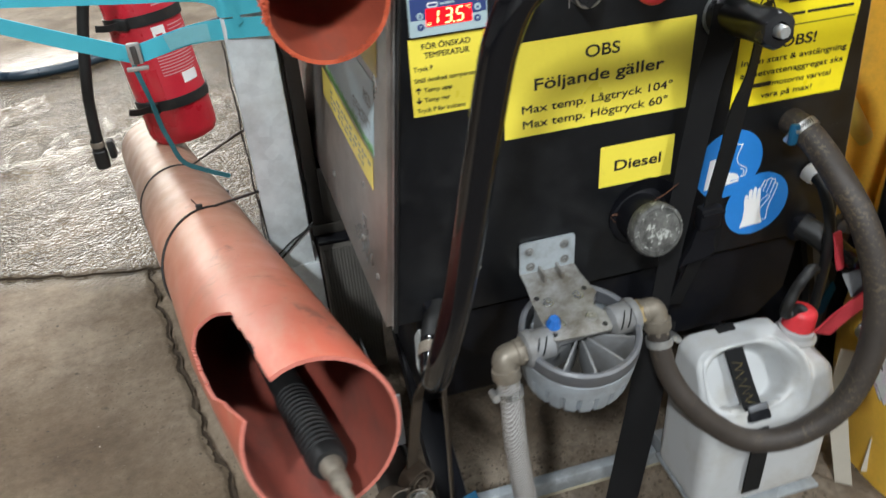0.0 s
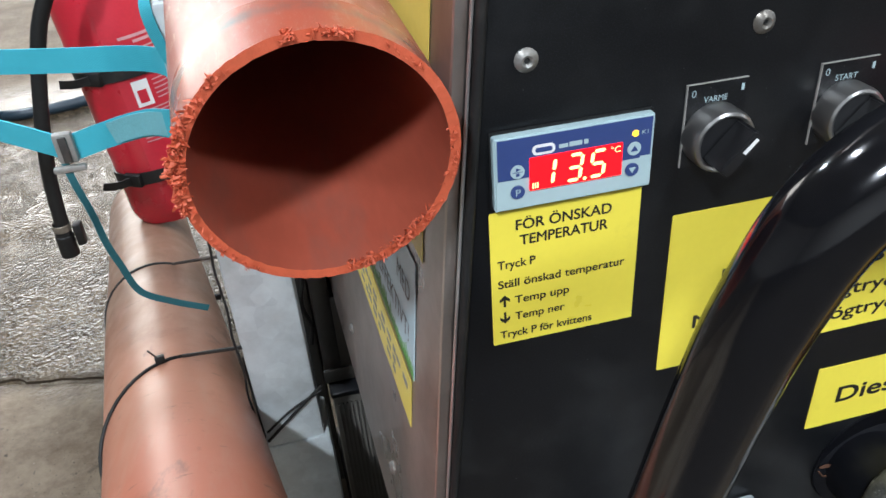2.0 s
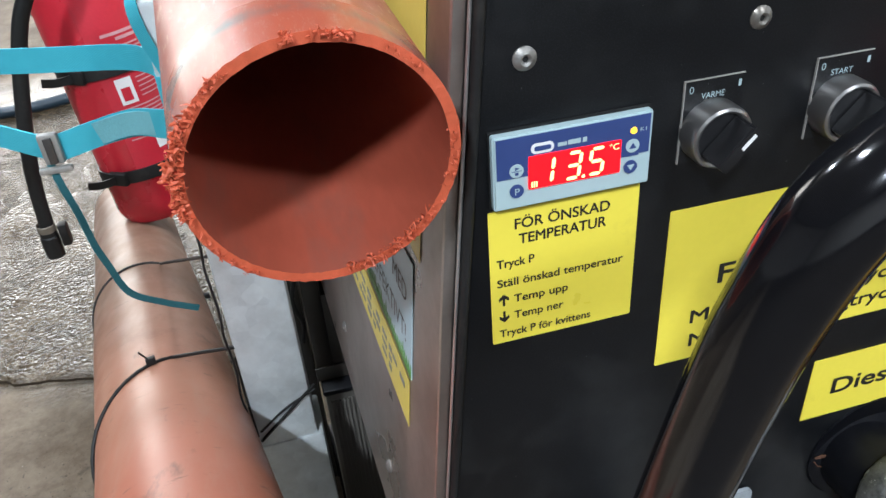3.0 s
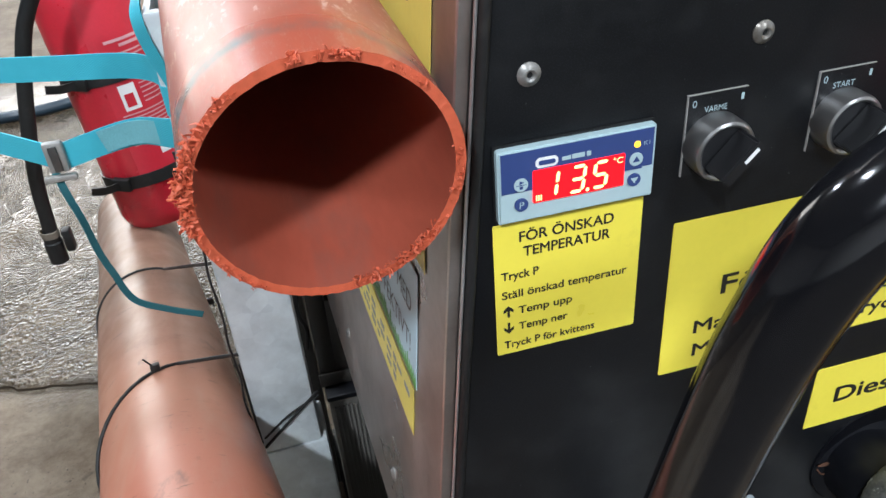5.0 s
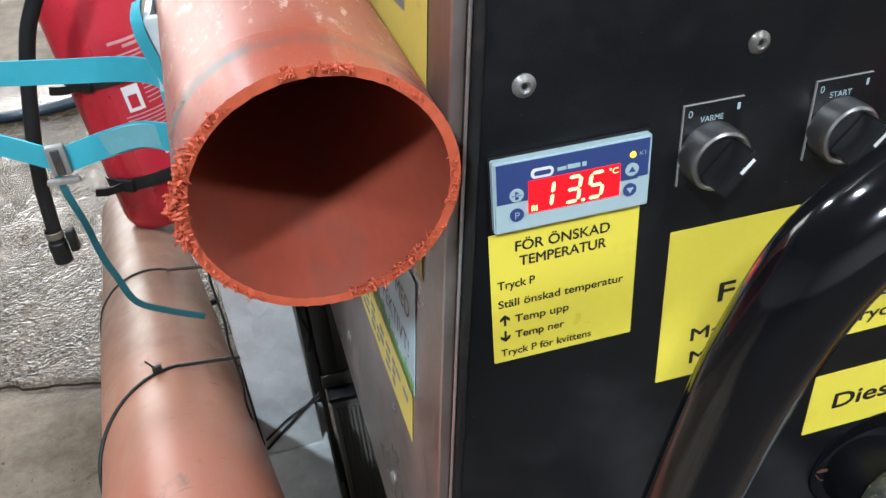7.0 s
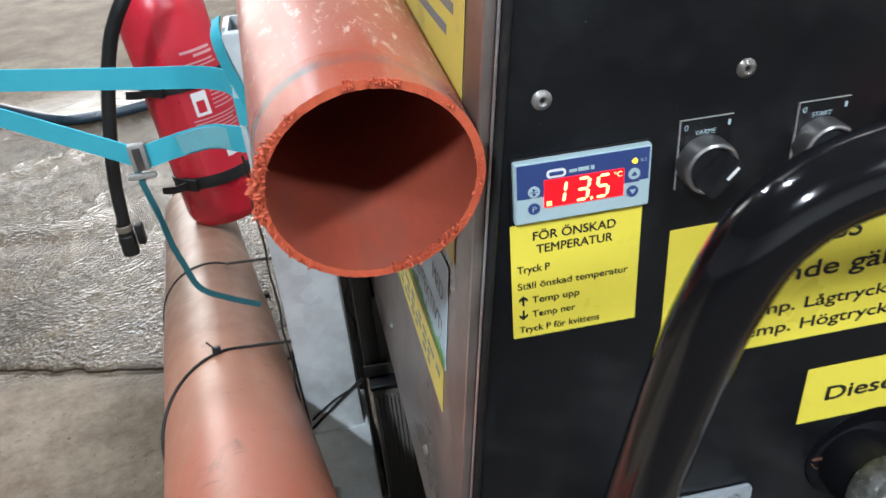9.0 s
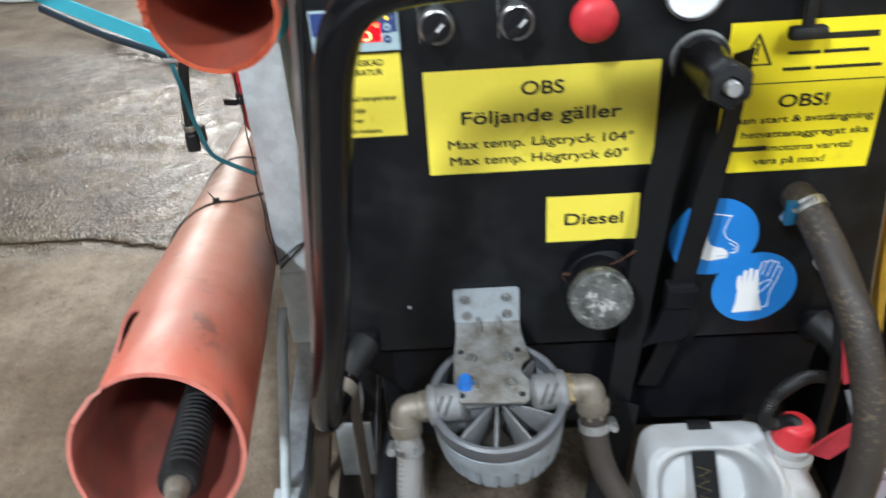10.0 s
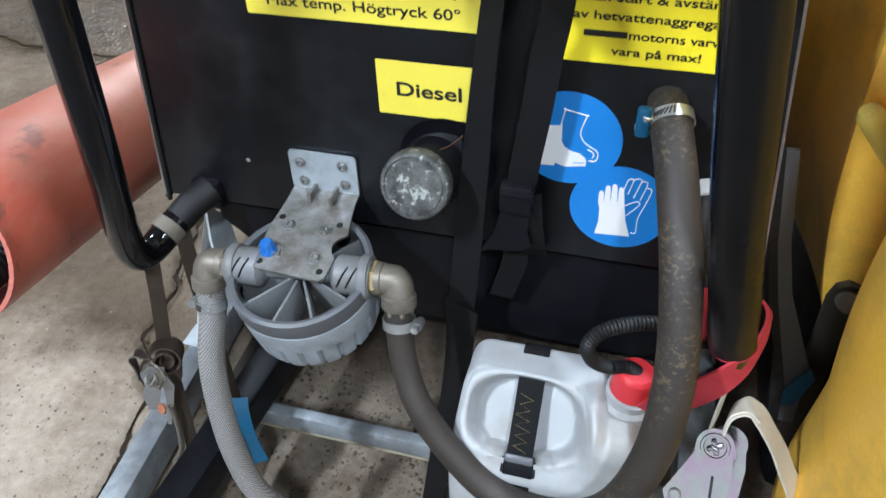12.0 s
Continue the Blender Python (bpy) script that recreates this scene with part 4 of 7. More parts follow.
for pts in ([(0.4738, 0.5450), (0.4760, 0.5540), (0.4782, 0.5562), (0.4806, 0.5545), (0.4775, 0.5400)], [(0.4806, 0.5545), (0.4835, 0.5572), (0.4868, 0.5568), (0.4872, 0.5540), (0.4828, 0.5372)],
            [(0.4872, 0.5545), (0.4905, 0.5552), (0.4926, 0.5520), (0.4885, 0.5352)], [(0.4922, 0.5490), (0.4955, 0.5485), (0.4968, 0.5455), (0.4935, 0.5310), (0.4900, 0.5200), (0.4888, 0.5120), (0.4890, 0.4992), (0.4845, 0.4985)],
            [(0.4762, 0.5272), (0.4845, 0.5328), (0.4878, 0.5328), (0.4882, 0.5295), (0.4785, 0.5165)]):
    sweep(bm, smooth_path([(x, -0.001, z) for x, z in pts], 4), 0.0005, 6)
part("glove_outline", bm, M["white"], gloves)


def side_plane():
    """The stainless side's plane: x towards the back, y up."""
    o = Vector((side_x(0, 0.6), 0, 0.6))
    bx = (Vector((side_x(0.3, 0.6), 0.3, 0.6)) - o).normalized()
    by = Vector((0.1, 0, 1)).normalized()
    n = by.cross(bx).normalized()
    by = bx.cross(n) * -1 if bx.cross(n).z < 0 else bx.cross(n)
    m = Matrix.Identity(4)
    for k, c in enumerate((bx * -1, by, n)):
        for i in range(3):
            m[i][k] = c[i]
    m.translation = o + n * 0.0004
    return m


sp = side_plane()     # its x runs towards the front
st = part("sticker", plate([(-0.36, 0.012), (-0.060, 0.012), (-0.060, 0.05), (-0.36, 0.05)], 0.0004, sp), M["oldyellow"], cabinet, "faded yellow sticker strip with small print")
bars("small_print", [(-0.30 + 0.0165 * k + 0.003 * ((k * 7) % 3), row - 0.0004 * (k % 2), -0.2885 + 0.0165 * k + 0.002 * ((k * 5) % 3), row + 0.0034 + 0.0006 * ((k * 3) % 2)) for row, stop in ((0.0365, 14), (0.0285, 13), (0.0205, 12)) for k in range(stop) if (k * 11 + int(row * 2000)) % 7], M["ink"], st, sp @ Matrix.Translation((0, 0, 0.0005)))
st = part("sticker", plate([(-0.33, 0.056), (-0.054, 0.056), (-0.054, 0.140), (-0.33, 0.140)], 0.0005, sp), M["palepaint"], cabinet, "pale blue sticker with lettering above printed grass")
random.seed(4)
edge = []
for k in range(61):
    edge += [(-0.33 + 0.276 * k / 61, 0.0575 + 0.002 * random.random()), (-0.33 + 0.276 * (k + 0.5) / 61, 0.064 + 0.007 * random.random())]
part("grass_print", plate([(-0.33, 0.0565)] + edge + [(-0.0545, 0.0565)], 0.0003, sp @ Matrix.Translation((0, 0, 0.0005))), M["grass"], st)
lettering("lettering", [("EFFEKTIVT!", -0.155, 0.083, 0.088, 0.014), ("MED", -0.100, 0.112, 0.034, 0.014)], M["print"], st, sp @ Matrix.Translation((0, 0, 0.0005)))
st = part("sticker", plate([(-0.36, 0.150), (-0.040, 0.150), (-0.040, 0.240), (-0.36, 0.240)], 0.0003, sp), M["oldyellow"], cabinet, "faded yellow sticker strip with small print")
st = part("sticker", plate([(-0.36, 0.258), (-0.036, 0.258), (-0.036, 0.40), (-0.36, 0.40)], 0.0003, sp), M["oldyellow"], cabinet, "faded yellow sticker strip with small print")
bars("small_print", [(-0.16, 0.30, -0.06, 0.306), (-0.16, 0.285, -0.075, 0.291)], M["ink"], st, sp @ Matrix.Translation((0, 0, 0.0004)))

# ---- temperature controller ----
BX0, BX1, BZ0, BZ1 = 0.050, 0.126, 0.800, 0.8368
ctrl = thing("temperature_controller", (0.088, 0.0, BZ0), "pale grey panel temperature controller with a lit red display", "controller")
bm = plate(rounded(BX0, BZ0, BX1, BZ1, 0.0012, 3), 0.0055, front())
bmesh.ops.bevel(bm, geom=[e for e in bm.edges if all(v.co.y < -0.005 for v in e.verts)], offset=0.0009, segments=2, affect="EDGES")
part("bezel", bm, M["bezel"], ctrl)
cf = front(-0.0056)
face = part("face_print", plate([(0.0515, 0.8160), (0.1195, 0.8160), (0.1195, 0.8168), (0.1245, 0.8168), (0.1245, 0.8356), (0.0515, 0.8356)], 0.0003, cf), M["navy"], ctrl, "dark blue upper face")
disp = part("display", plate(rounded(0.0662, 0.8092, 0.1104, 0.8254, 0.0004, 2), 0.0008, cf), M["lcd"], ctrl, "red backlit display")
df = front(-0.0066)


def seven(bm, x, z, hgt, wid, lit, slant=0.12, t=0.0017):
    """A slanted seven-segment figure."""
    def put(pts):
        vs = [bm.verts.new(df @ Vector((x + px + (pz - 0) * slant, z + pz, 0.0))) for px, pz in pts]
        bm.faces.new(vs)
    hm, g = hgt / 2, 0.00035
    def bar_h(zc):
        put([(g + t / 2, zc - t / 2), (wid - g - t / 2, zc - t / 2), (wid - g, zc), (wid - g - t / 2, zc + t / 2), (g + t / 2, zc + t / 2), (g, zc)])
    def bar_v(xc, z0, z1):
        put([(xc - t / 2, z0 + g + t / 2), (xc, z0 + g), (xc + t / 2, z0 + g + t / 2), (xc + t / 2, z1 - g - t / 2), (xc, z1 - g), (xc - t / 2, z1 - g - t / 2)])
    where = {"a": lambda: bar_h(hgt), "g": lambda: bar_h(hm), "d": lambda: bar_h(0), "f": lambda: bar_v(0, hm, hgt), "e": lambda: bar_v(0, 0, hm), "b": lambda: bar_v(wid, hm, hgt), "c": lambda: bar_v(wid, 0, hm)}
    for s in lit:
        where[s]()


for dx, lit in ((0.0706, "bc"), (0.0836, "abgcd"), (0.0948, "afgcd")):
    bm = bmesh.new()
    seven(bm, dx, 0.8110, 0.0126, 0.0062, lit)
    part("digit", bm, M["digit"], ctrl, "lit pale yellow figure")
bm = bmesh.new()
lathe(bm, [(0.0009, 0), (0, 0.0001)], (0.0924, -0.0066, 0.8108), (0, -1, 0), 12)
part("decimal_point", bm, M["digit"], ctrl)
lettering("lettering", [("°C", 0.1046, 0.8228, 0.0046, 0.0030)], M["digit"], ctrl, df)
bars("heat_mark", [(0.0674 + 0.0011 * k, 0.8102, 0.0679 + 0.0011 * k, 0.8130) for k in range(3)], M["digit"], ctrl, df)
part("maker_mark", plate(rounded(0.0675, 0.8262, 0.0782, 0.8312, 0.0022, 5), 0.0003, front(-0.0058)), M["white"], ctrl)
part("maker_mark_inset", plate(rounded(0.0690, 0.8276, 0.0768, 0.8298, 0.0008, 3), 0.0003, front(-0.0060)), M["navy"], ctrl)
bars("small_print", [(0.0800, 0.8278, 0.0842, 0.8296), (0.0848, 0.8278, 0.0908, 0.8300), (0.0918, 0.8278, 0.0938, 0.8300)], M["bezel"], ctrl, front(-0.0058))
lettering("small_lettering", [("K1", 0.1196, 0.8288, 0.0030, 0.0020)], M["bezel"], ctrl, front(-0.0059))
bm = bmesh.new()
lathe(bm, [(0.0017, 0), (0.0014, 0.0006), (0, 0.0008)], (0.1164, -0.0058, 0.8286), (0, -1, 0), 16)
part("indicator", bm, M["led"], ctrl, "lit amber indicator")
for kx, kz, dark in ((0.0606, 0.8196, False), (0.0606, 0.8094, True), (0.1162, 0.8212, False), (0.1158, 0.8106, True)):
    b = part("button", plate(circle(kx, kz, 0.0033, 28), 0.0006, front(-0.0057)), M["navy" if dark else "bezel"], ctrl)
    bf = front(-0.0064)
    if kx < 0.1 and not dark:
        part("symbol", plate([(kx - 0.0008, kz + 0.0004), (kx + 0.0014, kz + 0.0012), (kx - 0.0008, kz + 0.0022)], 0.0001, bf), M["navy"], b)
        bars("symbol_bar", [(kx - 0.0024, kz - 0.0002, kx + 0.0024, kz + 0.0001), (kx - 0.0008, kz - 0.0020, kx + 0.0008, kz - 0.0006)], M["navy"], b, bf, 0.0001)
    elif kx < 0.1:
        lettering("symbol", [("P", kx - 0.0010, kz, 0.0022, 0.0034)], M["bezel"], b, bf)
    else:
        s = -1 if dark else 1
        part("symbol", plate([(kx - 0.0018, kz - 0.0012 * s), (kx + 0.0018, kz - 0.0012 * s), (kx, kz + 0.0017 * s)], 0.0001, bf), M["bezel" if dark else "navy"], b)
# dust line over the controller
part("gasket", plate(rounded(BX0 - 0.0007, BZ0 - 0.0007, BX1 + 0.0007, BZ1 + 0.0010, 0.001, 2), 0.0014, front()), M["rubber"], ctrl)


# ---- rotary switches ----
def rotary_switch(x0, words, w0, w1):
    x1, z1 = x0 + 0.0302, 0.8448
    cx, cz = x0 + 0.0150, 0.8195
    t = thing("rotary_switch", (cx, 0, cz), "black rotary switch with a chrome ring and engraved plate", "switch", "rotary switches")
    pl = part("name_plate", plate([(x0, z1 - 0.0410), (x0 + 0.0302, z1 - 0.0410), (x1, z1), (x0, z1)], 0.0010, front()), M["panel"], t, "black engraved plate with a bright edge")
    part("plate_edge", hull(bmesh.new(), [(x0 - 0.0003, -0.0012, z1 - 0.041), (x0 + 0.0002, -0.0012, z1 - 0.041), (x0 + 0.0002, 0, z1 - 0.041), (x0 - 0.0003, 0, z1 - 0.041), (x0 - 0.0003, -0.0012, z1 + 0.0003), (x0 + 0.0002, -0.0012, z1 + 0.0003), (x0 + 0.0002, 0, z1 + 0.0003), (x0 - 0.0003, 0, z1 + 0.0003)]), M["edge"], pl)
    part("plate_edge", boxed((x0, -0.0012, z1 - 0.0001), (x1, 0, z1 + 0.0002)), M["edge"], pl)
    lettering("lettering", [("0", x0 + 0.0022, z1 - 0.0042, 0.0022, 0.0034), ("1", x1 - 0.0032, z1 - 0.0042, 0.0015, 0.0034), (words, x0 + w0, z1 - 0.0078, w1, 0.0029)], M["bezel"], pl, front(-0.0011))
    part("ring", turned([(0.0155, -0.0005), (0.0155, 0.0095), (0.0148, 0.0118), (0.0136, 0.0126), (0.0126, 0.0122), (0.0122, 0.0105), (0.0122, 0.002)], (cx, -0.001, cz), (0, -1, 0), 48), M["darkchrome"], t, "worn chrome ring")
    part("disc", turned([(0.0, 0.0108), (0.0121, 0.0108), (0.0121, 0.002)], (cx, -0.001, cz), (0, -1, 0), 40), M["knobblack"], t)
    k = front(-0.0118) @ Matrix.Translation((cx, cz, 0)) @ Matrix.Rotation(radians(47), 4, "Z")
    bm = plate([(-0.0116, -0.0034), (0.0112, -0.0034), (0.0122, -0.0022), (0.0122, 0.0022), (0.0112, 0.0034), (-0.0116, 0.0034)], 0.0150, k)
    bmesh.ops.bevel(bm, geom=list(bm.edges), offset=0.0007, segments=2, affect="EDGES")
    kn = part("knob", bm, M["knobblack"], t)
    part("mark", plate([(0.0010, -0.0009), (0.0095, -0.0009), (0.0095, 0.0009), (0.0010, 0.0009)], 0.0003, k @ Matrix.Translation((0, 0, 0.0150))), M["white"], kn, "white pointer line")


rotary_switch(0.1430, "VARME", 0.0085, 0.0118)
rotary_switch(0.2112, "START", 0.0080, 0.0118)

stop = thing("stop_button", (0.289, 0, 0.822), "red mushroom push button on a black collar", "button")
part("collar", turned([(0.0155, 0), (0.0155, 0.008), (0.013, 0.010), (0.010, 0.010), (0.010, 0.016)], (0.289, 0, 0.822), (0, -1, 0), 36), M["blackplastic"], stop)
part("push_cap", turned([(0.0, 0.034), (0.010, 0.0335), (0.0165, 0.030), (0.0195, 0.025), (0.0195, 0.020), (0.017, 0.016), (0.009, 0.0155)], (0.289, 0, 0.822), (0, -1, 0), 40), M["redplastic"], stop, "red mushroom cap")

gauge = thing("gauge", (0.373, 0, 0.838), "round panel gauge with a chrome rim", "gauge")
part("rim", turned([(0.027, 0), (0.027, 0.010), (0.0255, 0.013), (0.023, 0.013), (0.023, 0.009)], (0.373, 0, 0.838), (0, -1, 0), 48), M["chrome"], gauge)
part("dial", turned([(0.0, 0.0085), (0.0232, 0.0085), (0.0232, 0.004)], (0.373, 0, 0.838), (0, -1, 0), 40), M["white"], gauge, "white dial")

latch = thing("latch", (0.472, 0, 0.80), "black T-shaped lid latch hanging over the label", "latch")
part("stem", boxed((0.4655, -0.017, 0.797), (0.4755, -0.008, 0.86), 0.003), M["rubber"], latch)
part("crossbar", boxed((0.455, -0.019, 0.791), (0.488, -0.007, 0.803), 0.004), M["rubber"], latch)
part("mount", boxed((0.460, -0.012, 0.85), (0.481, 0.0, 0.88), 0.003), M["rubber"], latch)

# ---- push handle ----
LEFT_TUBE = [(0.060, -0.002, 0.477), (0.048, -0.022, 0.4700), (0.036, -0.049, 0.4590), (0.0290, -0.072, 0.4510), (0.0262, -0.090, 0.4530), (0.0272, -0.1020, 0.468), (0.0318, -0.1090, 0.496), (0.0405, -0.1155, 0.537), (0.053, -0.123, 0.60), (0.068, -0.1315, 0.70), (0.082, -0.1405, 0.795),
             (0.090, -0.1455, 0.838), (0.105, -0.149, 0.872), (0.135, -0.151, 0.889), (0.19, -0.1525, 0.894), (0.302, -0.153, 0.895)]
tube_pts = LEFT_TUBE + [(0.604 - x, y, z) for x, y, z in reversed(LEFT_TUBE[:-1])]
FOOT_WAY = LEFT_TUBE[:2] + [(0.0395, -0.0405, 0.4622)]
handle = thing("push_handle", (0.302, -0.12, 0.44), "glossy black bent tube push handle", "handle")
part("tube", tubed(tube_pts, 0.0152, 24, 8), M["tube"], handle)
for s in (0, 1):
    sx = (lambda x: 0.604 - x) if s else (lambda x: x)
    # matt cover added over the tube's foot to take its highlight away
    part("dull_cover", tubed([(sx(x), y, z) for x, y, z in FOOT_WAY], 0.0158, 24), M["rubber"], handle, "dull cover added to keep highlights off the foot")
    part("clamp_block", boxed((sx(0.056) - 0.017, -0.010, 0.455), (sx(0.056) + 0.017, 0.02, 0.489), 0.006), M["blackplastic"], handle)
right_way = smooth_path([(0.5750, -0.1045, 0.487), (0.5695, -0.1120, 0.512), (0.5655, -0.1165, 0.540), (0.5545, -0.1235, 0.60), (0.5405, -0.1320, 0.70), (0.5270, -0.1405, 0.795), (0.5190, -0.1450, 0.832)], 8)
part("grip_sleeve", sweep(bmesh.new(), right_way, lambda s: 0.0186 if s > 0.02 else 0.0178, 28), M["sleeve"], handle, "black rubber sleeve over the tube")
part("sleeve_rim", turned([(0.0160, 0.0), (0.0182, 0.0), (0.0190, 0.0010), (0.0186, 0.0018)], right_way[0], right_way[1] - right_way[0], 32), M["redcloth"], handle, "dark red worn rim")

part("rust_patch", turned([(0.0150, -0.024), (0.0156, -0.020), (0.0157, 0.0), (0.0156, 0.018), (0.0150, 0.022)], (0.300, -0.153, 0.895), (1, 0, 0), 24), M["rust"], handle, "rusty worn stretch of the bar")
gun = thing("spray_gun", (0.27, -0.15, 0.912), "shiny black spray gun lying across the handle bar", "spray gun")
part("grip", tubed([(0.206, -0.158, 0.9215), (0.225, -0.156, 0.9240), (0.26, -0.152, 0.9270), (0.31, -0.146, 0.9285), (0.37, -0.14, 0.930)], lambda s: 0.0115 + 0.002 * math.sin(min(1, s * 6) * 1.57), 20), M["tube"], gun)
part("collar", turned([(0.0110, 0.0), (0.0138, 0.001), (0.0142, 0.006), (0.0138, 0.011), (0.0120, 0.012)], (0.224, -0.156, 0.9238), (1, 0.06, 0.09), 24), M["darkchrome"], gun, "dull metal collar")
part("trigger", tubed([(0.25, -0.158, 0.936), (0.28, -0.160, 0.944), (0.32, -0.155, 0.943), (0.36, -0.148, 0.938)], 0.005, 12), M["tube"], gun)

# ---- grip knob and straps on the front ----
grip = thing("grip_knob", (0.385, 0, 0.776), "black plastic star knob with a threaded bolt end", "knob")
kd = Vector((-0.02, -1, 0.10)).normalized()
k0 = Vector((0.387, 0.0, 0.774))
bm = bmesh.new()
prof = [(0.024, 0), (0.024, 0.012), (0.020, 0.016), (0.0185, 0.03), (0.0175, 0.05), (0.0185, 0.066), (0.0195, 0.072), (0.0195, 0.086), (0.017, 0.091), (0.009, 0.092), (0.009, 0.088)]
lathe(bm, prof, k0, kd, 42)
mk = Matrix.Translation(k0) @ frame_of(kd)
inv = mk.inverted()
for v in bm.verts:
    q = inv @ v.co
    a = math.atan2(q.y, q.x)
    if q.z > 0.06:
        s = 1 - 0.10 * (0.5 + 0.5 * math.cos(6 * a))
        v.co = mk @ Vector((q.x * s, q.y * s, q.z))
part("knob", bm, M["knobblack"], grip)
part("bolt", turned([(0.0, 0.100), (0.0055, 0.100), (0.0065, 0.098), (0.0065, 0.086)], k0, kd, 12), M["steel"], grip, "bright bolt end")
part("washer", turned([(0.0265, 0.0), (0.0265, 0.003), (0.020, 0.003)], k0, kd, 32), M["steel"], grip)

strap = thing("webbing_strap", (0.36, -0.02, 0.15), "black webbing strap with a plastic buckle hanging from the knob", "strap")
part("webbing", ribbon([(0.376, -0.020, 0.790), (0.369, -0.026, 0.752), (0.3615, -0.026, 0.712), (0.3545, -0.026, 0.645), (0.3490, -0.026, 0.580), (0.3440, -0.026, 0.520), (0.3370, -0.026, 0.440), (0.3325, -0.027, 0.390)],
                       0.027, [(1, -0.9, 0)] * 3 + [(1, -0.7, 0), (1, -0.4, 0), (1, -0.2, 0)] + [(1, 0, 0)] * 2, 0.0016), M["blackweb"], strap)
part("webbing", ribbon([(0.3335, -0.030, 0.400), (0.3305, -0.032, 0.340), (0.3220, -0.037, 0.250), (0.3080, -0.043, 0.150), (0.2920, -0.049, 0.030)], 0.044, [(1, -0.5, 0), (0.8, -0.7, 0), (0.7, -0.7, 0), (0.7, -0.7, 0), (0.7, -0.7, 0)], 0.0016), M["blackweb"], strap)
part("webbing", ribbon([(0.414, -0.030, 0.790), (0.411, -0.028, 0.722), (0.4035, -0.026, 0.674), (0.3980, -0.026, 0.625), (0.3910, -0.026, 0.575), (0.3885, -0.026, 0.552)], 0.025, [(1, 0.6, 0), (1, 0.6, 0)] + [(1, 0.2, 0)] * 4, 0.0016), M["blackweb"], strap)
bk = part("buckle", boxed((0.3705, -0.036, 0.526), (0.4000, -0.020, 0.556), 0.004), M["blackplastic"], strap, "black plastic side-release buckle")
part("buckle_bar", boxed((0.3720, -0.038, 0.546), (0.4010, -0.034, 0.551), 0.001), M["blackplastic"], bk)
part("buckle_prong", plate([(0.372, 0.527), (0.398, 0.527), (0.396, 0.505), (0.400, 0.490), (0.392, 0.482), (0.362, 0.478), (0.353, 0.474), (0.366, 0.500)], 0.006, front(-0.024)), M["blackplastic"], bk)
part("webbing", ribbon([(0.386, -0.020, 0.490), (0.383, -0.014, 0.455), (0.376, -0.010, 0.425), (0.369, -0.008, 0.400)], 0.024, [(1, 0.1, 0.25)] * 4, 0.0016), M["blackweb"], strap)
part("webbing", ribbon([(0.398, -0.027, 0.545), (0.401, -0.025, 0.51), (0.4035, -0.018, 0.480), (0.404, -0.008, 0.462)], 0.016, [(1, 0.2, 0)] * 4, 0.0016), M["blackweb"], strap)

# ---- fuel filler ----
filler = thing("fuel_filler", (0.302, 0, 0.556), "corroded round metal filler cap on a black neck", "cap")
fd = Vector((0.0, -0.963, 0.27)).normalized()
f0 = Vector((0.318, 0.012, 0.548))
part("neck", turned([(0.036, 0.0), (0.036, 0.010), (0.029, 0.013), (0.027, 0.05), (0.027, 0.06)], Vector((0.308, 0.006, 0.545)), (-0.10, -1, 0.16), 40), M["blackplastic"], filler)
bm = turned([(0.0, 0.0752), (0.0248, 0.0752), (0.0255, 0.0742), (0.0263, 0.0742), (0.0270, 0.0755), (0.0300, 0.0748), (0.0314, 0.0725), (0.0314, 0.061), (0.029, 0.058)], Vector((0.302, 0.0142, 0.5385)), fd, 72)
mi = (Matrix.Translation((0.302, 0.0142, 0.5385)) @ frame_of(fd))
for i, v in enumerate(bm.verts):
    q = mi.inverted() @ v.co
    if 0.056 < q.z < 0.0752 and math.hypot(q.x, q.y) > 0.029 and int(round(math.atan2(q.y, q.x) / (2 * math.pi / 72))) % 2:
        v.co = mi @ Vector((q.x * 0.978, q.y * 0.978, q.z))
part("screw_cap", bm, M["cap"], filler, "grey corroded screw cap")
part("tether", tubed([(0.296, -0.016, 0.566), (0.306, -0.017, 0.569), (0.314, -0.020, 0.574), (0.325, -0.024, 0.582), (0.338, -0.030, 0.597)], 0.0007, 6), M["rust"], filler, "thin rusty wire tether")
WIRE = [(0.2709, -0.005, 0.5520), (0.2763, -0.005, 0.5453), (0.2820, -0.005, 0.5478), (0.2820, -0.005, 0.5536), (0.2761, -0.005, 0.5564), (0.2710, -0.005, 0.5554), (0.2870, -0.005, 0.5528), (0.2933, -0.005, 0.5528), (0.2986, -0.005, 0.5565), (0.3016, -0.005, 0.5622), (0.3069, -0.005, 0.5659), (0.3189, -0.005, 0.5710)]
part("bent_wire", tubed(WIRE[:6] + [WIRE[3]] + WIRE[6:], 0.0006, 6, 5), M["rust"], filler, "thin rusty wire bent into a loop")
part("rusty_scrap", ribbon([Vector(p) + Vector((-0.001, 0.002, 0.0020 + 0.0008 * (k % 2))) for k, p in enumerate(WIRE[6:11])], 0.0036, [(0.1, 0.2 + 0.7 * (k % 2), 1) for k in range(5)], 0.0008), M["darkrust"], filler, "crumpled dark rusty scrap above the neck")
part("panel_hole", turned([(0.0, 0.0006), (0.044, 0.0006), (0.0455, 0.0016), (0.0455, 0)], Vector((0.316, 0, 0.548)), (0, -1, 0), 48), M["blackplastic"], filler)

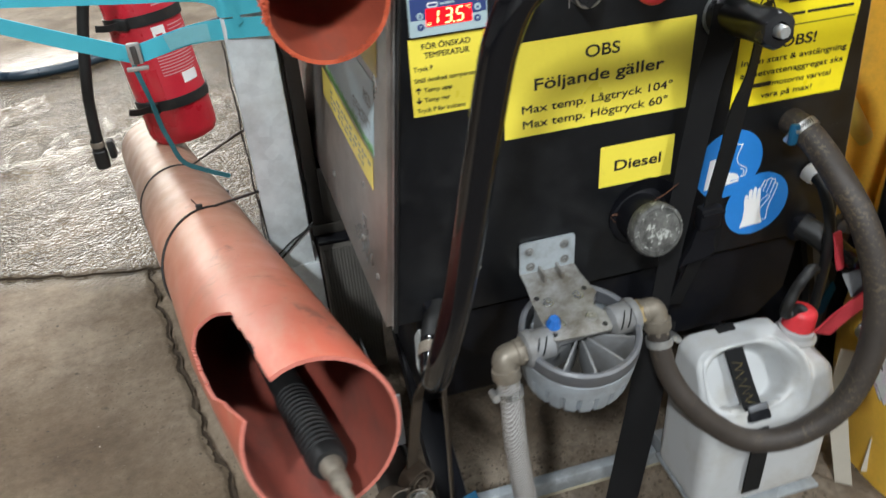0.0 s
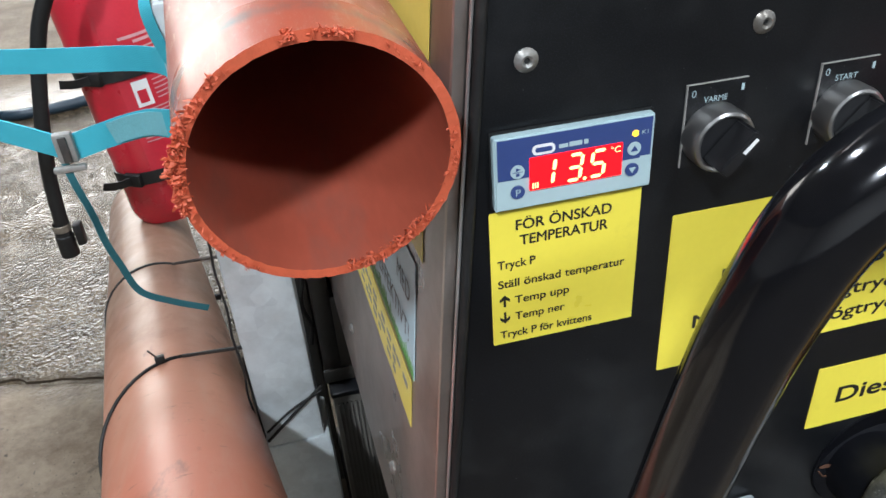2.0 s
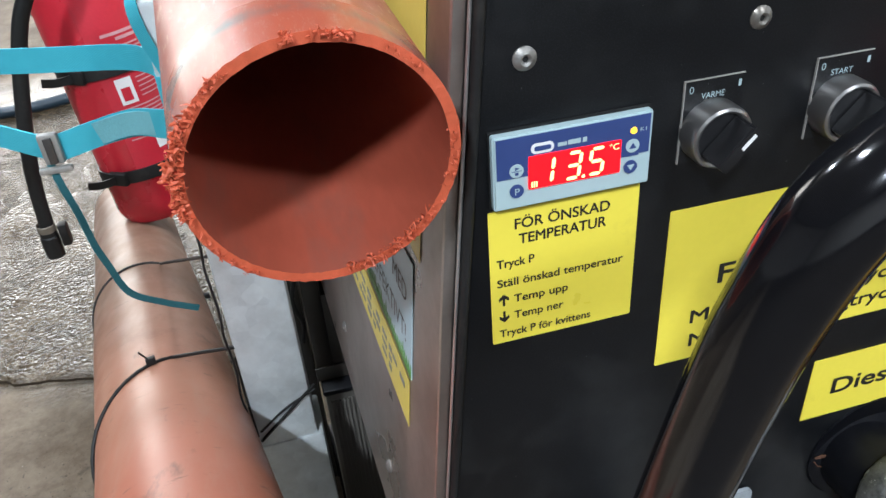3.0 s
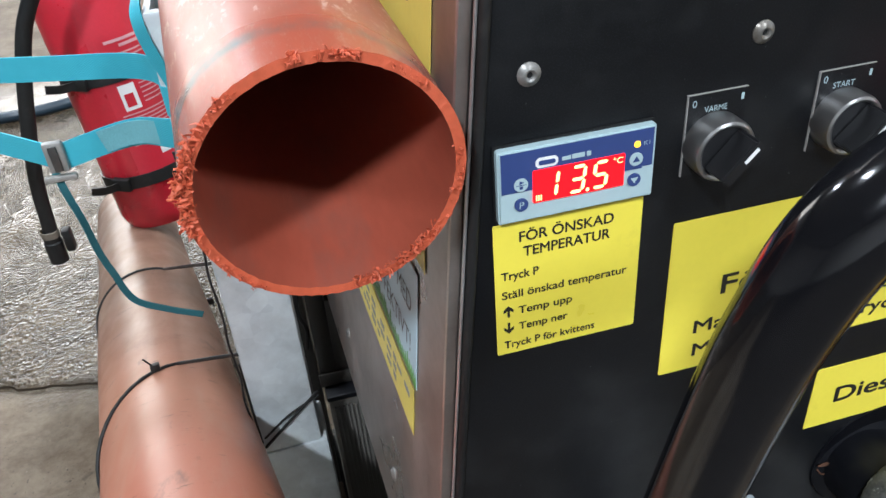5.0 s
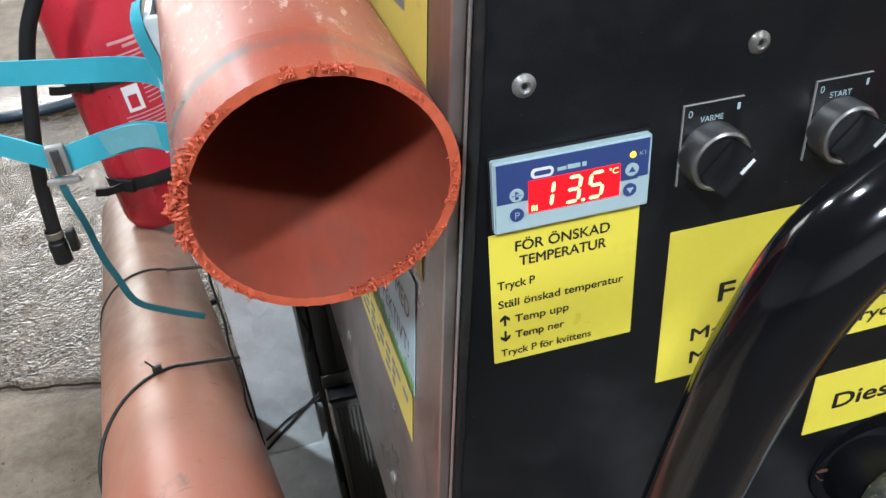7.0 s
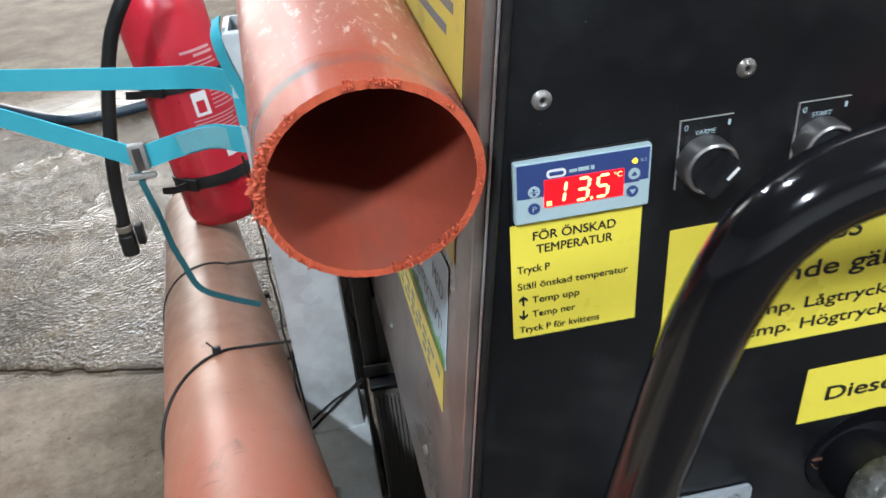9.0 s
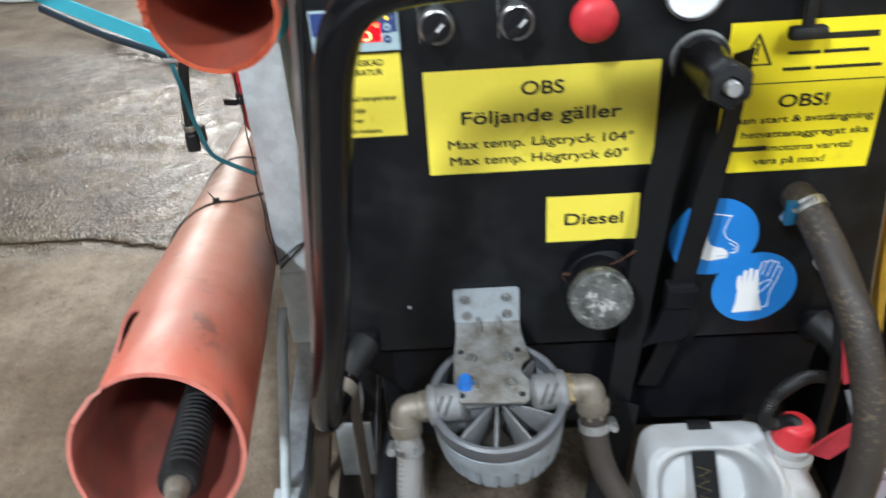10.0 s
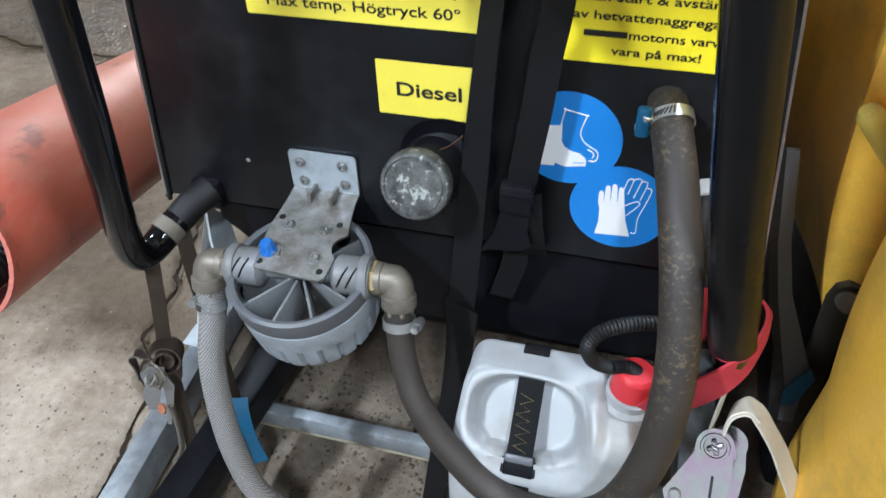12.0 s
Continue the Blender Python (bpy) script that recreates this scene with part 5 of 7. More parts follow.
# ---- fuel filter ----
filt = thing("fuel_filter", (0.196, 0, 0.34), "grey fuel filter hung from a dirty zinc bracket", "filter")
th = 0.0028
m_fl = front(-0.0015)
bm = plate(rounded(0.1575, 0.4975, 0.2265, 0.5410, 0.004, 4), th, m_fl)
brk = part("bracket", bm, M["cleanzinc"], filt, "dirty bent zinc bracket", 30)
slope = radians(10.6)
arm = Matrix.Translation((0, -0.0015, 0.4965)) @ Matrix.Rotation(slope, 4, "X")      # x across, -y along the arm, z up
nx, ny, nr = 0.2365, -0.068, 0.0140
arc = [(nx + nr * math.cos(radians(a)), ny + nr * math.sin(radians(a))) for a in range(135, 226, 9)]
outline = [(0.1580, 0.0), (0.1580, -0.02), (0.1550, -0.052), (0.1560, -0.100), (0.1590, -0.106), (0.2240, -0.109), (0.2280, -0.105), (0.2300, -0.082)] + list(reversed(arc)) + [(0.2325, -0.053), (0.2285, -0.03), (0.2265, -0.015), (0.2265, 0.0)]
part("arm", plate(outline, th, arm), M["bracket"], brk, "", 30)
part("rib", boxed((0.180, -0.024, 0.4935), (0.184, -0.003, 0.506), 0.0015), M["bracket"], brk)
part("rib", boxed((0.202, -0.024, 0.4935), (0.206, -0.003, 0.506), 0.0015), M["bracket"], brk)


def screw(at, direction, r=0.0042, parent=None):
    bm = turned([(0.0, 0.0012), (r * 0.42, 0.0012), (r * 0.5, 0.0030), (r * 0.95, 0.0030), (r, 0.0026), (r, 0.0)], at, direction, 16)
    lathe(bm, [(r * 1.5, 0.0), (r * 1.5, 0.0006), (r, 0.0008)], at, direction, 16)
    part("screw", bm, M["darkmetal2"], parent)


for sx, sz in ((0.169, 0.529), (0.2125, 0.530), (0.1705, 0.5075), (0.2135, 0.5085)):
    screw((sx, -0.0045, sz), (0, -1, 0), 0.0038, brk)
up = (arm.to_3x3() @ Vector((0, 0, 1))).normalized()
for sx, sy in ((0.1730, -0.052), (0.2100, -0.051), (0.1740, -0.085), (0.2115, -0.085)):
    screw(arm @ Vector((sx, sy, th)), up, 0.0044, brk)
for sx, sy in ((0.1625, -0.043), (0.2210, -0.043), (0.1620, -0.098), (0.2215, -0.099)):
    part("hole", turned([(0.0, 0.0002), (0.0033, 0.0002), (0.0033, -0.002)], arm @ Vector((sx, sy, th)), up, 14), M["rubber"], brk)

# head: a horizontal body across with ports, and a ring with spokes below; the whole hangs a little askew
HC = Vector((0.197, -0.089, 0.4680))
ASKEW = Matrix.Translation(HC) @ Matrix.Rotation(radians(3.4), 4, "Z") @ Matrix.Rotation(radians(-2.4), 4, "Y") @ Matrix.Translation(-HC)
LEAN = ASKEW @ Matrix.Translation(HC) @ Matrix.Rotation(radians(10), 4, "X") @ Matrix.Translation(-HC)


def hung(name, bm, material, parent, label="", angle=38, m=ASKEW):
    bmesh.ops.transform(bm, matrix=m, verts=bm.verts)
    return part(name, bm, material, parent, label, angle)


bm = bmesh.new()
lathe(bm, [(0.0, -0.070), (0.0172, -0.070), (0.0185, -0.067), (0.0185, -0.038), (0.0150, -0.035), (0.0085, -0.031), (0.0085, 0.031), (0.0150, 0.035), (0.0185, 0.038), (0.0185, 0.067), (0.0172, 0.070), (0.0, 0.070)], HC, (1, 0, 0), 32)
for s in (-1, 1):                      # flanges at the ports
    lathe(bm, [(0.0172, 0.0595), (0.0203, 0.0600), (0.0210, 0.0615), (0.0210, 0.0665), (0.0200, 0.0685), (0.0150, 0.0690)], HC, (s, 0, 0), 32)
hung("head", bm, M["gray3"], filt, "grey plastic filter head")
for s in (-1, 1):
    for k in range(2):
        groove = [HC + Vector((s * 0.052 - 0.006 + k * 0.0085 + 0.0042 * (lean - 36) / 26, -0.0186 * math.cos(radians(lean)), 0.0186 * math.sin(radians(lean)))) for lean in range(6, 67, 6)]
        hung("groove", sweep(bmesh.new(), groove, 0.0009, 8), M["blackplastic"], filt)
C0 = HC + Vector((0, 0.001, 0.0070))
hung("head_ring", turned([(0.0655, 0.0), (0.0685, -0.002), (0.0685, -0.0185), (0.0675, -0.0205), (0.0620, -0.0205), (0.0615, -0.002), (0.0655, 0.0)], C0, (0, 0, 1), 72), M["gray2"], filt, "darker grey ring of the head", 38, LEAN)
# black plate added in place of the shaded depth between the spokes
hung("shade_plate", turned([(0.0, -0.048), (0.0620, -0.054)], C0, (0, 0, 1), 48), M["oldblack"], filt, "", 38, LEAN)
for k in range(10):
    a = 2 * math.pi * k / 10 + 0.16
    hung("spoke", boxed((0.010, -0.0013, -0.052), (0.0622, 0.0013, -0.010), 0.0006, m=Matrix.Translation(C0) @ Matrix.Rotation(a, 4, "Z")), M["gray3"], filt, "", 38, LEAN)
bm = bmesh.new()
seg = 132
lathe(bm, [(0.0660, -0.0205), (0.0676, -0.0225), (0.0672, -0.032), (0.0660, -0.046), (0.0656, -0.0475), (0.0645, -0.060), (0.0632, -0.070), (0.0605, -0.0765), (0.0560, -0.0785), (0.0, -0.0785)], C0, (0, 0, 1), seg)
for v in bm.verts:
    q = v.co - C0
    if -0.0775 < q.z < -0.0470 and int(round(math.atan2(q.y, q.x) / (2 * math.pi / seg))) % 6 == 0:
        v.co = C0 + Vector((q.x * 0.935, q.y * 0.935, q.z))
bmesh.ops.recalc_face_normals(bm, faces=bm.faces)
hung("bowl", bm, M["gray1"], filt, "light grey notched filter bowl", 25, LEAN)
BS = Vector((0.1660, -0.0855, 0.4855))
bm = turned([(0.0, 0.0100), (0.0045, 0.0105), (0.0062, 0.009), (0.0072, 0.002), (0.0085, 0.0), (0.0085, -0.006)], BS, up, 40)
for v in bm.verts:
    q = v.co - BS
    h = q.dot(up)
    flat = q - up * h
    if 0.001 < h < 0.0095 and flat.length > 0.004 and int(round(math.atan2(flat.y, flat.x) / (2 * math.pi / 40))) % 5 < 2:
        v.co = BS + up * h + flat * 0.84
part("bleed_screw", bm, M["blueplastic"], filt, "blue plastic bleed screw")


def elbow(s):
    t = thing("pipe_elbow", (HC.x + s * 0.1, HC.y, HC.z - 0.05), "dirty cast pipe elbow with a brass nut", "fitting", "pipe elbows")
    x = HC.x
    hung("nut", turned([(0.0155, 0.0), (0.0163, 0.001), (0.0163, 0.005), (0.0155, 0.006)], (x + s * 0.0695, HC.y, HC.z), (s, 0, 0), 6), M["brass"] if s > 0 else M["castmetal"], t)
    c = Vector((x + s * 0.0865, HC.y, HC.z))
    path = [c + Vector((-s * 0.013, 0, 0)), c + Vector((-s * 0.004, 0, 0)), c + Vector((s * 0.004, -0.0005, -0.0005)), c + Vector((s * 0.0072, -0.0025, -0.0045)), c + Vector((s * 0.0078, -0.005, -0.010)), c + Vector((s * 0.0078, -0.0075, -0.0155))]
    hung("bend", sweep(bmesh.new(), smooth_path(path, 5), 0.0140, 24), M["castmetal"], t)
    hung("mouth", turned([(0.0138, -0.013), (0.0152, -0.0125), (0.0152, -0.007), (0.0140, -0.006)], c, (s, 0, 0), 28), M["castmetal"], t)
    d = Vector((0, -0.32, -1)).normalized()
    e = path[-1]
    hung("collar", turned([(0.0138, -0.005), (0.0162, -0.004), (0.0162, 0.007), (0.0150, 0.009)], e, d, 28), M["castmetal"], t)
    hung("hex_nut", turned([(0.0128, 0.0085), (0.0138, 0.009), (0.0138, 0.0140), (0.0128, 0.015)], e, d, 6), M["castmetal"], t)
    return ASKEW @ (e + d * 0.0145), ASKEW.to_3x3() @ d


def hose_clamp(at, d, r, side, parent):
    at, d = Vector(at), Vector(d).normalized()
    t = part("hose_clamp", turned([(r + 0.0004, 0.0), (r + 0.0016, 0.0), (r + 0.0016, 0.0095), (r + 0.0004, 0.0095)], at, d, 40, True), M["steel"], parent, "steel worm-drive clamp")
    out = (Vector(side) - d * Vector(side).dot(d)).normalized()
    ax = d.cross(out)
    c = at + d * 0.0048 + out * (r + 0.0045)
    for k in range(7):
        a = 0.35 + k * 0.16
        p = at + d * 0.0048 + (out * math.cos(a) + ax * -math.sin(a)) * (r + 0.0017)
        part("thread_slot", boxed((-0.0007, -0.0033, -0.0003), (0.0007, 0.0033, 0.0003), m=Matrix.Translation(p) @ frame_of(p - at - d * 0.0048, d)), M["darkmetal"], t)
    part("screw_housing", turned([(0.0, -0.007), (0.0046, -0.007), (0.0046, 0.006), (0.0, 0.006)], c, ax, 14), M["steel"], t)
    part("screw_head", turned([(0.0, 0.0135), (0.0035, 0.0135), (0.0042, 0.012), (0.0042, 0.007)], c, ax, 6), M["steel"], t)
    return t


eL, dL = elbow(-1)
eR, dR = elbow(1)

hose_l = [eL - dL * 0.006, eL + dL * 0.02, (0.1035, -0.132, 0.368), (0.106, -0.145, 0.315), (0.113, -0.155, 0.255), (0.127, -0.160, 0.195), (0.155, -0.158, 0.150), (0.20, -0.150, 0.125)]
hl = thing("fuel_hose", (0.16, -0.15, 0.11), "grey braided fuel hose hanging from the filter", "hose")
part("tube", tubed(hose_l, 0.0132, 28, 10), M["braid"], hl)
hose_clamp(eL + dL * 0.006, dL, 0.0132, (-1, 0, 0), hl)
hose_r = [eR - dR * 0.006, eR + dR * 0.018, (0.3010, -0.113, 0.394), (0.3185, -0.131, 0.360), (0.351, -0.146, 0.323), (0.396, -0.160, 0.292), (0.452, -0.172, 0.294), (0.500, -0.180, 0.335), (0.526, -0.174, 0.405),
          (0.5335, -0.154, 0.478), (0.527, -0.118, 0.544), (0.5155, -0.072, 0.590), (0.5060, -0.038, 0.617), (0.4995, -0.016, 0.6290), (0.497, 0.004, 0.631)]
hr = thing("fuel_hose", (0.42, -0.17, 0.27), "long worn brown-black rubber hose looping from filter to panel", "hose")
part("tube", tubed(hose_r, lambda s: 0.0127 + 0.0033 * min(1, max(0, s - 0.15) * 2.2), 28, 10), M["hose"], hr)
hose_clamp(eR + dR * 0.005, dR, 0.0138, (1, 0, 0), hr)
dT = (Vector((0.5155, -0.072, 0.594)) - Vector((0.499, -0.010, 0.632))).normalized()
hose_clamp(Vector((0.5000, -0.0150, 0.6290)), Vector((0.0065, -0.022, -0.012)), 0.0166, (-1, -0.3, 0.2), hr)
solo("hose_tail", turned([(0.012, -0.005), (0.012, 0.002), (0.0140, 0.002), (0.0140, 0.004)], (0.498, -0.006, 0.628), dT, 24), M["castmetal"], (0.498, 0, 0.628), "short steel hose tail in the panel", "fitting")
solo("tape_flag", boxed((0.4755, -0.032, 0.616), (0.4865, -0.024, 0.642), 0.003), M["bluetape"], (0.481, -0.027, 0.616), "scrap of blue tape on the hose clamp", "tape")
fit2 = thing("cable_gland", (0.538, 0, 0.556), "white plastic cable gland with a black cable", "gland")
part("collar", turned([(0.012, 0), (0.012, 0.010), (0.010, 0.014), (0.007, 0.014)], (0.538, 0, 0.556), (0.2, -1, -0.2), 20), M["white"], fit2)
part("cable", tubed([(0.538, -0.005, 0.556), (0.540, -0.03, 0.545), (0.545, -0.05, 0.50), (0.553, -0.05, 0.42), (0.56, -0.04, 0.32)], 0.0065, 12), M["rubber"], fit2)

# ---- canister ----
can = thing("canister", (0.445, -0.115, 0.155), "white translucent plastic canister with a red cap, strapped down", "canister")


def canister_body():
    """A rounded box whose top slopes down to the front, with a deep hollow below the grip bar."""
    bm = bmesh.new()
    x0, x1, y0, y1, z0, z1 = 0.346, 0.533, -0.155, -0.043, 0.155, 0.381
    cx, cz = (x0 + x1) / 2, (z0 + z1) / 2
    hx, hy, hz = (x1 - x0) / 2, (y1 - y0) / 2, (z1 - z0) / 2
    bmesh.ops.create_cube(bm, size=2)
    bmesh.ops.subdivide_edges(bm, edges=bm.edges, cuts=79, use_grid_fill=True)
    r = 0.020
    for v in bm.verts:
        p = Vector((v.co.x * hx, v.co.y * hy, v.co.z * hz))
        q = Vector((max(-hx + r, min(hx - r, p.x)), max(-hy + r, min(hy - r, p.y)), max(-hz + r, min(hz - r, p.z))))
        d = p - q
        if d.length > r:
            p = q + d.normalized() * r
        z, y = p.z + cz, p.y + (y0 + y1) / 2
        k = max(0.0, z - 0.298)
        soft = k * k / (k + 0.010)
        side = max(0.0, min(1.0, (p.x + cx - 0.464) / 0.024))
        side = side * side * (3 - 2 * side)
        lean = -0.155 + 0.004 * min(1, (z - z0) / 0.143) + (0.80 - 0.62 * side) * soft       # front face, then slope
        y = y1 + (y - y1) * (lean - y1) / (y0 - y1)
        x = p.x + cx
        x -= (x - cx) / hx * 0.010 * max(0, (z - 0.278) / 0.11) ** 1.5
        t = max(0.0, min(1.0, (x - 0.466 - 0.25 * (z - 0.335)) / 0.018))       # step down to the neck
        fold = t * t * (3 - 2 * t) * max(0, min(1, (z - 0.305) / 0.05))
        z -= 0.020 * fold
        ox, oz = (x - 0.4150) / 0.0550, (p.z + cz - 0.3500) / 0.0300
        f = 1 - abs(ox) ** 2.8 - abs(oz) ** 2.8
        on_front = max(0, min(1, (-0.082 - y) / 0.008))
        inward = Vector((0, 0.72, -0.69))
        w = Vector((x, y, z))
        if v.co.y < -0.999 or v.co.z > 0.999:
            if f > 0:
                g = min(1, f * 2.6)
                w += inward * 0.034 * g * g * (3 - 2 * g) * on_front
            elif f > -0.55:
                w -= inward * 0.0022 * math.sin(math.pi * -f / 0.55) * on_front
        v.co = w
    return bm


part("body", canister_body(), M["hdpe"], can, "milky white plastic body", 60)
capd = Vector((0.10, -0.02, 1)).normalized()
c0 = Vector((0.5060, -0.0760, 0.3600))
part("neck", turned([(0.0275, -0.045), (0.0275, -0.01), (0.027, 0.004), (0.0225, 0.007), (0.0225, 0.015), (0.0195, 0.016), (0.019, 0.024)], c0, capd, 36), M["hdpe"], can)
bm = turned([(0.0, 0.0440), (0.0150, 0.0437), (0.0178, 0.041), (0.0187, 0.038), (0.0198, 0.022), (0.0203, 0.018), (0.019, 0.017)], c0, capd, 60)
part("cap", bm, M["redplastic"], can, "red screw cap")
cb = c0 + capd * 0.046
cable = [cb - capd * 0.006, cb + Vector((-0.010, -0.001, 0.001)), (0.4850, -0.080, 0.4050), (0.4700, -0.090, 0.4210), (0.4647, -0.100, 0.4491), (0.4742, -0.097, 0.4652), (0.4939, -0.085, 0.4669), (0.5199, -0.065, 0.4547), (0.5518, -0.040, 0.4288)]
corr = lambda s: 0.0058 + 0.0011 * (0.5 + 0.5 * math.cos(s * 2 * math.pi * 62))
solo("corrugated_tube", sweep(bmesh.new(), smooth_path(cable, 54), corr, 14), M["rubber"], cb, "black corrugated tube entering the canister cap", "tube")

cs = thing("canister_strap", (0.424, -0.15, 0.17), "black webbing strap with yellow marks round the canister", "strap")
part("webbing", ribbon([(0.415, -0.0425, 0.330), (0.4155, -0.0430, 0.368), (0.416, -0.0470, 0.3810), (0.416, -0.056, 0.3825), (0.416, -0.066, 0.3760), (0.416, -0.078, 0.366), (0.416, -0.090, 0.354), (0.416, -0.103, 0.341), (0.416, -0.118, 0.327), (0.416, -0.134, 0.3140), (0.417, -0.146, 0.303), (0.417, -0.1545, 0.286), (0.418, -0.158, 0.261), (0.418, -0.159, 0.216), (0.418, -0.159, 0.186)], 0.025, (1, 0, 0), 0.0018, 10), M["blackweb"], cs)
mb = Matrix.Translation((0.417, -0.1400, 0.3130)) @ Matrix.Rotation(radians(-42), 4, "X")
sb = part("strap_buckle", boxed((-0.0145, -0.006, -0.010), (0.0145, 0.004, 0.010), 0.002, m=mb), M["blackplastic"], cs, "black cam buckle")
part("buckle_lever", boxed((-0.0135, -0.009, 0.003), (0.0135, -0.005, 0.011), 0.002, m=mb), M["gray2"], sb, "worn grey lever")
part("buckle_frame", boxed((-0.0165, -0.004, -0.009), (-0.0140, 0.003, 0.006), 0.001, m=mb), M["rubber"], sb)
part("buckle_frame", boxed((0.0140, -0.004, -0.009), (0.0165, 0.003, 0.006), 0.001, m=mb), M["rubber"], sb)
rnd_z = random.Random(12)
zz = [Vector((0.4080 + 0.0125 * (k % 2) + rnd_z.uniform(-0.0022, 0.0022), -0.0900 - 0.0036 * k, 0.3562 - 0.0034 * k)) for k in range(12)]
part("stitched_mark", sweep(bmesh.new(), zz, 0.0005, 6), M["mutedyellow"], cs, "worn yellow zigzag mark")
bars("stitched_mark", [(0.410 + 0.002 * (k % 2), -0.004 * k, 0.424 + 0.002 * (k % 2), 0.0016 - 0.004 * k) for k in range(3)], M["mutedyellow"], cs, Matrix.Translation((0, -0.1585, 0.2820)) @ Matrix.Rotation(radians(80), 4, "X"))

# ---- pipes ----
def pipe_shell(r, wall_t, length, seg, rings, cut=None, rough=0.0, seed=1, fine=0.0):
    """A pipe along +y from 0: outside (0), bore (1) and sawn end (2); cut(angle, y) tells what is sawn away."""
    rnd = random.Random(seed)
    bm = bmesh.new()
    ys = [0, 0.002] + [fine * k for k in range(2, int(0.25 / fine))] if fine else [0, 0.004]
    ys += [ys[-1] + (length - ys[-1]) * k / rings for k in range(1, rings + 1)]
    outer, inner = [], []
    for i, y in enumerate(ys):
        for store, rad in ((outer, r), (inner, r - wall_t)):
            row = []
            for k in range(seg):
                a = 2 * math.pi * k / seg
                rr = rad
                row.append(bm.verts.new((rr * math.cos(a), y + (rough * rnd.uniform(-1, 1) if i == 0 else 0), rr * math.sin(a))))
            store.append(row)
    gone = set()
    if cut:
        for i in range(len(ys) - 1):
            for k in range(seg):
                if cut(2 * math.pi * (k + 0.5) / seg, (ys[i] + ys[i + 1]) / 2):
                    gone.add((i, k))
    for i in range(len(ys) - 1):
        for k in range(seg):
            if (i, k) in gone:
                continue
            n = (k + 1) % seg
            f = bm.faces.new((outer[i][k], outer[i][n], outer[i + 1][n], outer[i + 1][k]))
            f = bm.faces.new((inner[i][k], inner[i + 1][k], inner[i + 1][n], inner[i][n]))
            f.material_index = 1
            sides = [((i, (k - 1) % seg), (outer[i][k], outer[i + 1][k], inner[i + 1][k], inner[i][k])), ((i, n), (outer[i + 1][n], outer[i][n], inner[i][n], inner[i + 1][n]))]
            if i == 0 or (i - 1, k) in gone:
                sides.append((None, (outer[i][n], outer[i][k], inner[i][k], inner[i][n])))
            if i == len(ys) - 2 or (i + 1, k) in gone:
                sides.append((None, (outer[i + 1][k], outer[i + 1][n], inner[i + 1][n], inner[i + 1][k])))
            for key, quad in sides:
                if key is None or key in gone:
                    f = bm.faces.new(quad)
                    f.material_index = 2
    bmesh.ops.delete(bm, geom=[v for v in bm.verts if not v.link_faces], context="VERTS")
    return bm


def along(at, direction):
    """Takes +y to the direction, keeping z up."""
    y = Vector(direction).normalized()
    x = y.cross(Vector((0, 0, 1))).normalized()
    z = x.cross(y)
    m = Matrix.Identity(4)
    for k, c in enumerate((x, y, z)):
        for i in range(3):
            m[i][k] = c[i]
    m.translation = at
    return m


UP_AT, UP_DIR, UP_R = Vector((-0.0235, -0.0265, 0.8481)), Vector((-0.0451, 1.0, 0.1137)).normalized(), 0.0550
m_up = along(UP_AT, UP_DIR)
upper = thing("drain_pipe", UP_AT + Vector((0, 0.3, 0)), "short orange plastic drain pipe with a ragged sawn end", "pipe", "orange pipes")
bm = pipe_shell(UP_R, 0.0044, 0.62, 200, 24, None, 0.0004, 3)
bmesh.ops.transform(bm, matrix=m_up, verts=bm.verts)
part("pipe_wall", bm, [M["orange"], M["orangein"], M["orangecut"]], upper, "", 30)


def crumb(bm, c, size, rnd):
    """One torn crumb of plastic: an uneven eight-sided lump."""
    ax = [Vector((rnd.uniform(-1, 1), rnd.uniform(-1, 1), rnd.uniform(-1, 1))).normalized() for _ in range(2)]
    u, w = ax[0], ax[0].cross(ax[1]).normalized()
    n = u.cross(w)
    L, W, T = size * rnd.uniform(0.4, 1.15), size * rnd.uniform(0.2, 0.42), size * rnd.uniform(0.10, 0.22)
    bend = n * L * rnd.uniform(-0.7, 0.7)
    rings = []
    for s, share in ((-1.0, 0.45), (-0.35, 1.0), (0.4, 0.9), (1.1, 0.35)):
        o = c + u * L * s + bend * s * s
        k = share * rnd.uniform(0.75, 1.2)
        rings.append([bm.verts.new(o + w * W * k), bm.verts.new(o + n * T * k), bm.verts.new(o - w * W * k), bm.verts.new(o - n * T * k)])
    for r, q in zip(rings, rings[1:]):
        for k in range(4):
            bm.faces.new((r[k], r[(k + 1) % 4], q[(k + 1) % 4], q[k]))
    bm.faces.new(list(reversed(rings[0])))
    bm.faces.new(rings[-1])


def burrs(seed, spans):
    """Torn plastic on the sawn rim; spans: (from, to, count, size, reach out, reach in) with degrees, 0 to the right, 90 on top."""
    rnd = random.Random(seed)
    bm = bmesh.new()
    for a0, a1, count, size, reach, inward in spans:
        for _ in range(count):
            a = radians(0.5 * (a0 + a1) + 0.5 * (a1 - a0) * rnd.uniform(-1, 1) * rnd.uniform(0.5, 1))
            lump = 0.35 + 0.65 * abs(noise.noise(Vector((math.degrees(a) * 0.16, seed, 0)))) * 2
            r = UP_R - 0.0018 + rnd.uniform(-inward, reach * min(1, lump))
            c = Vector((r * math.cos(a), rnd.uniform(-0.0022, 0.0014), r * math.sin(a)))
            crumb(bm, c, size * rnd.uniform(0.45, 1.1), rnd)
    bmesh.ops.transform(bm, matrix=m_up, verts=bm.verts)
    return bm


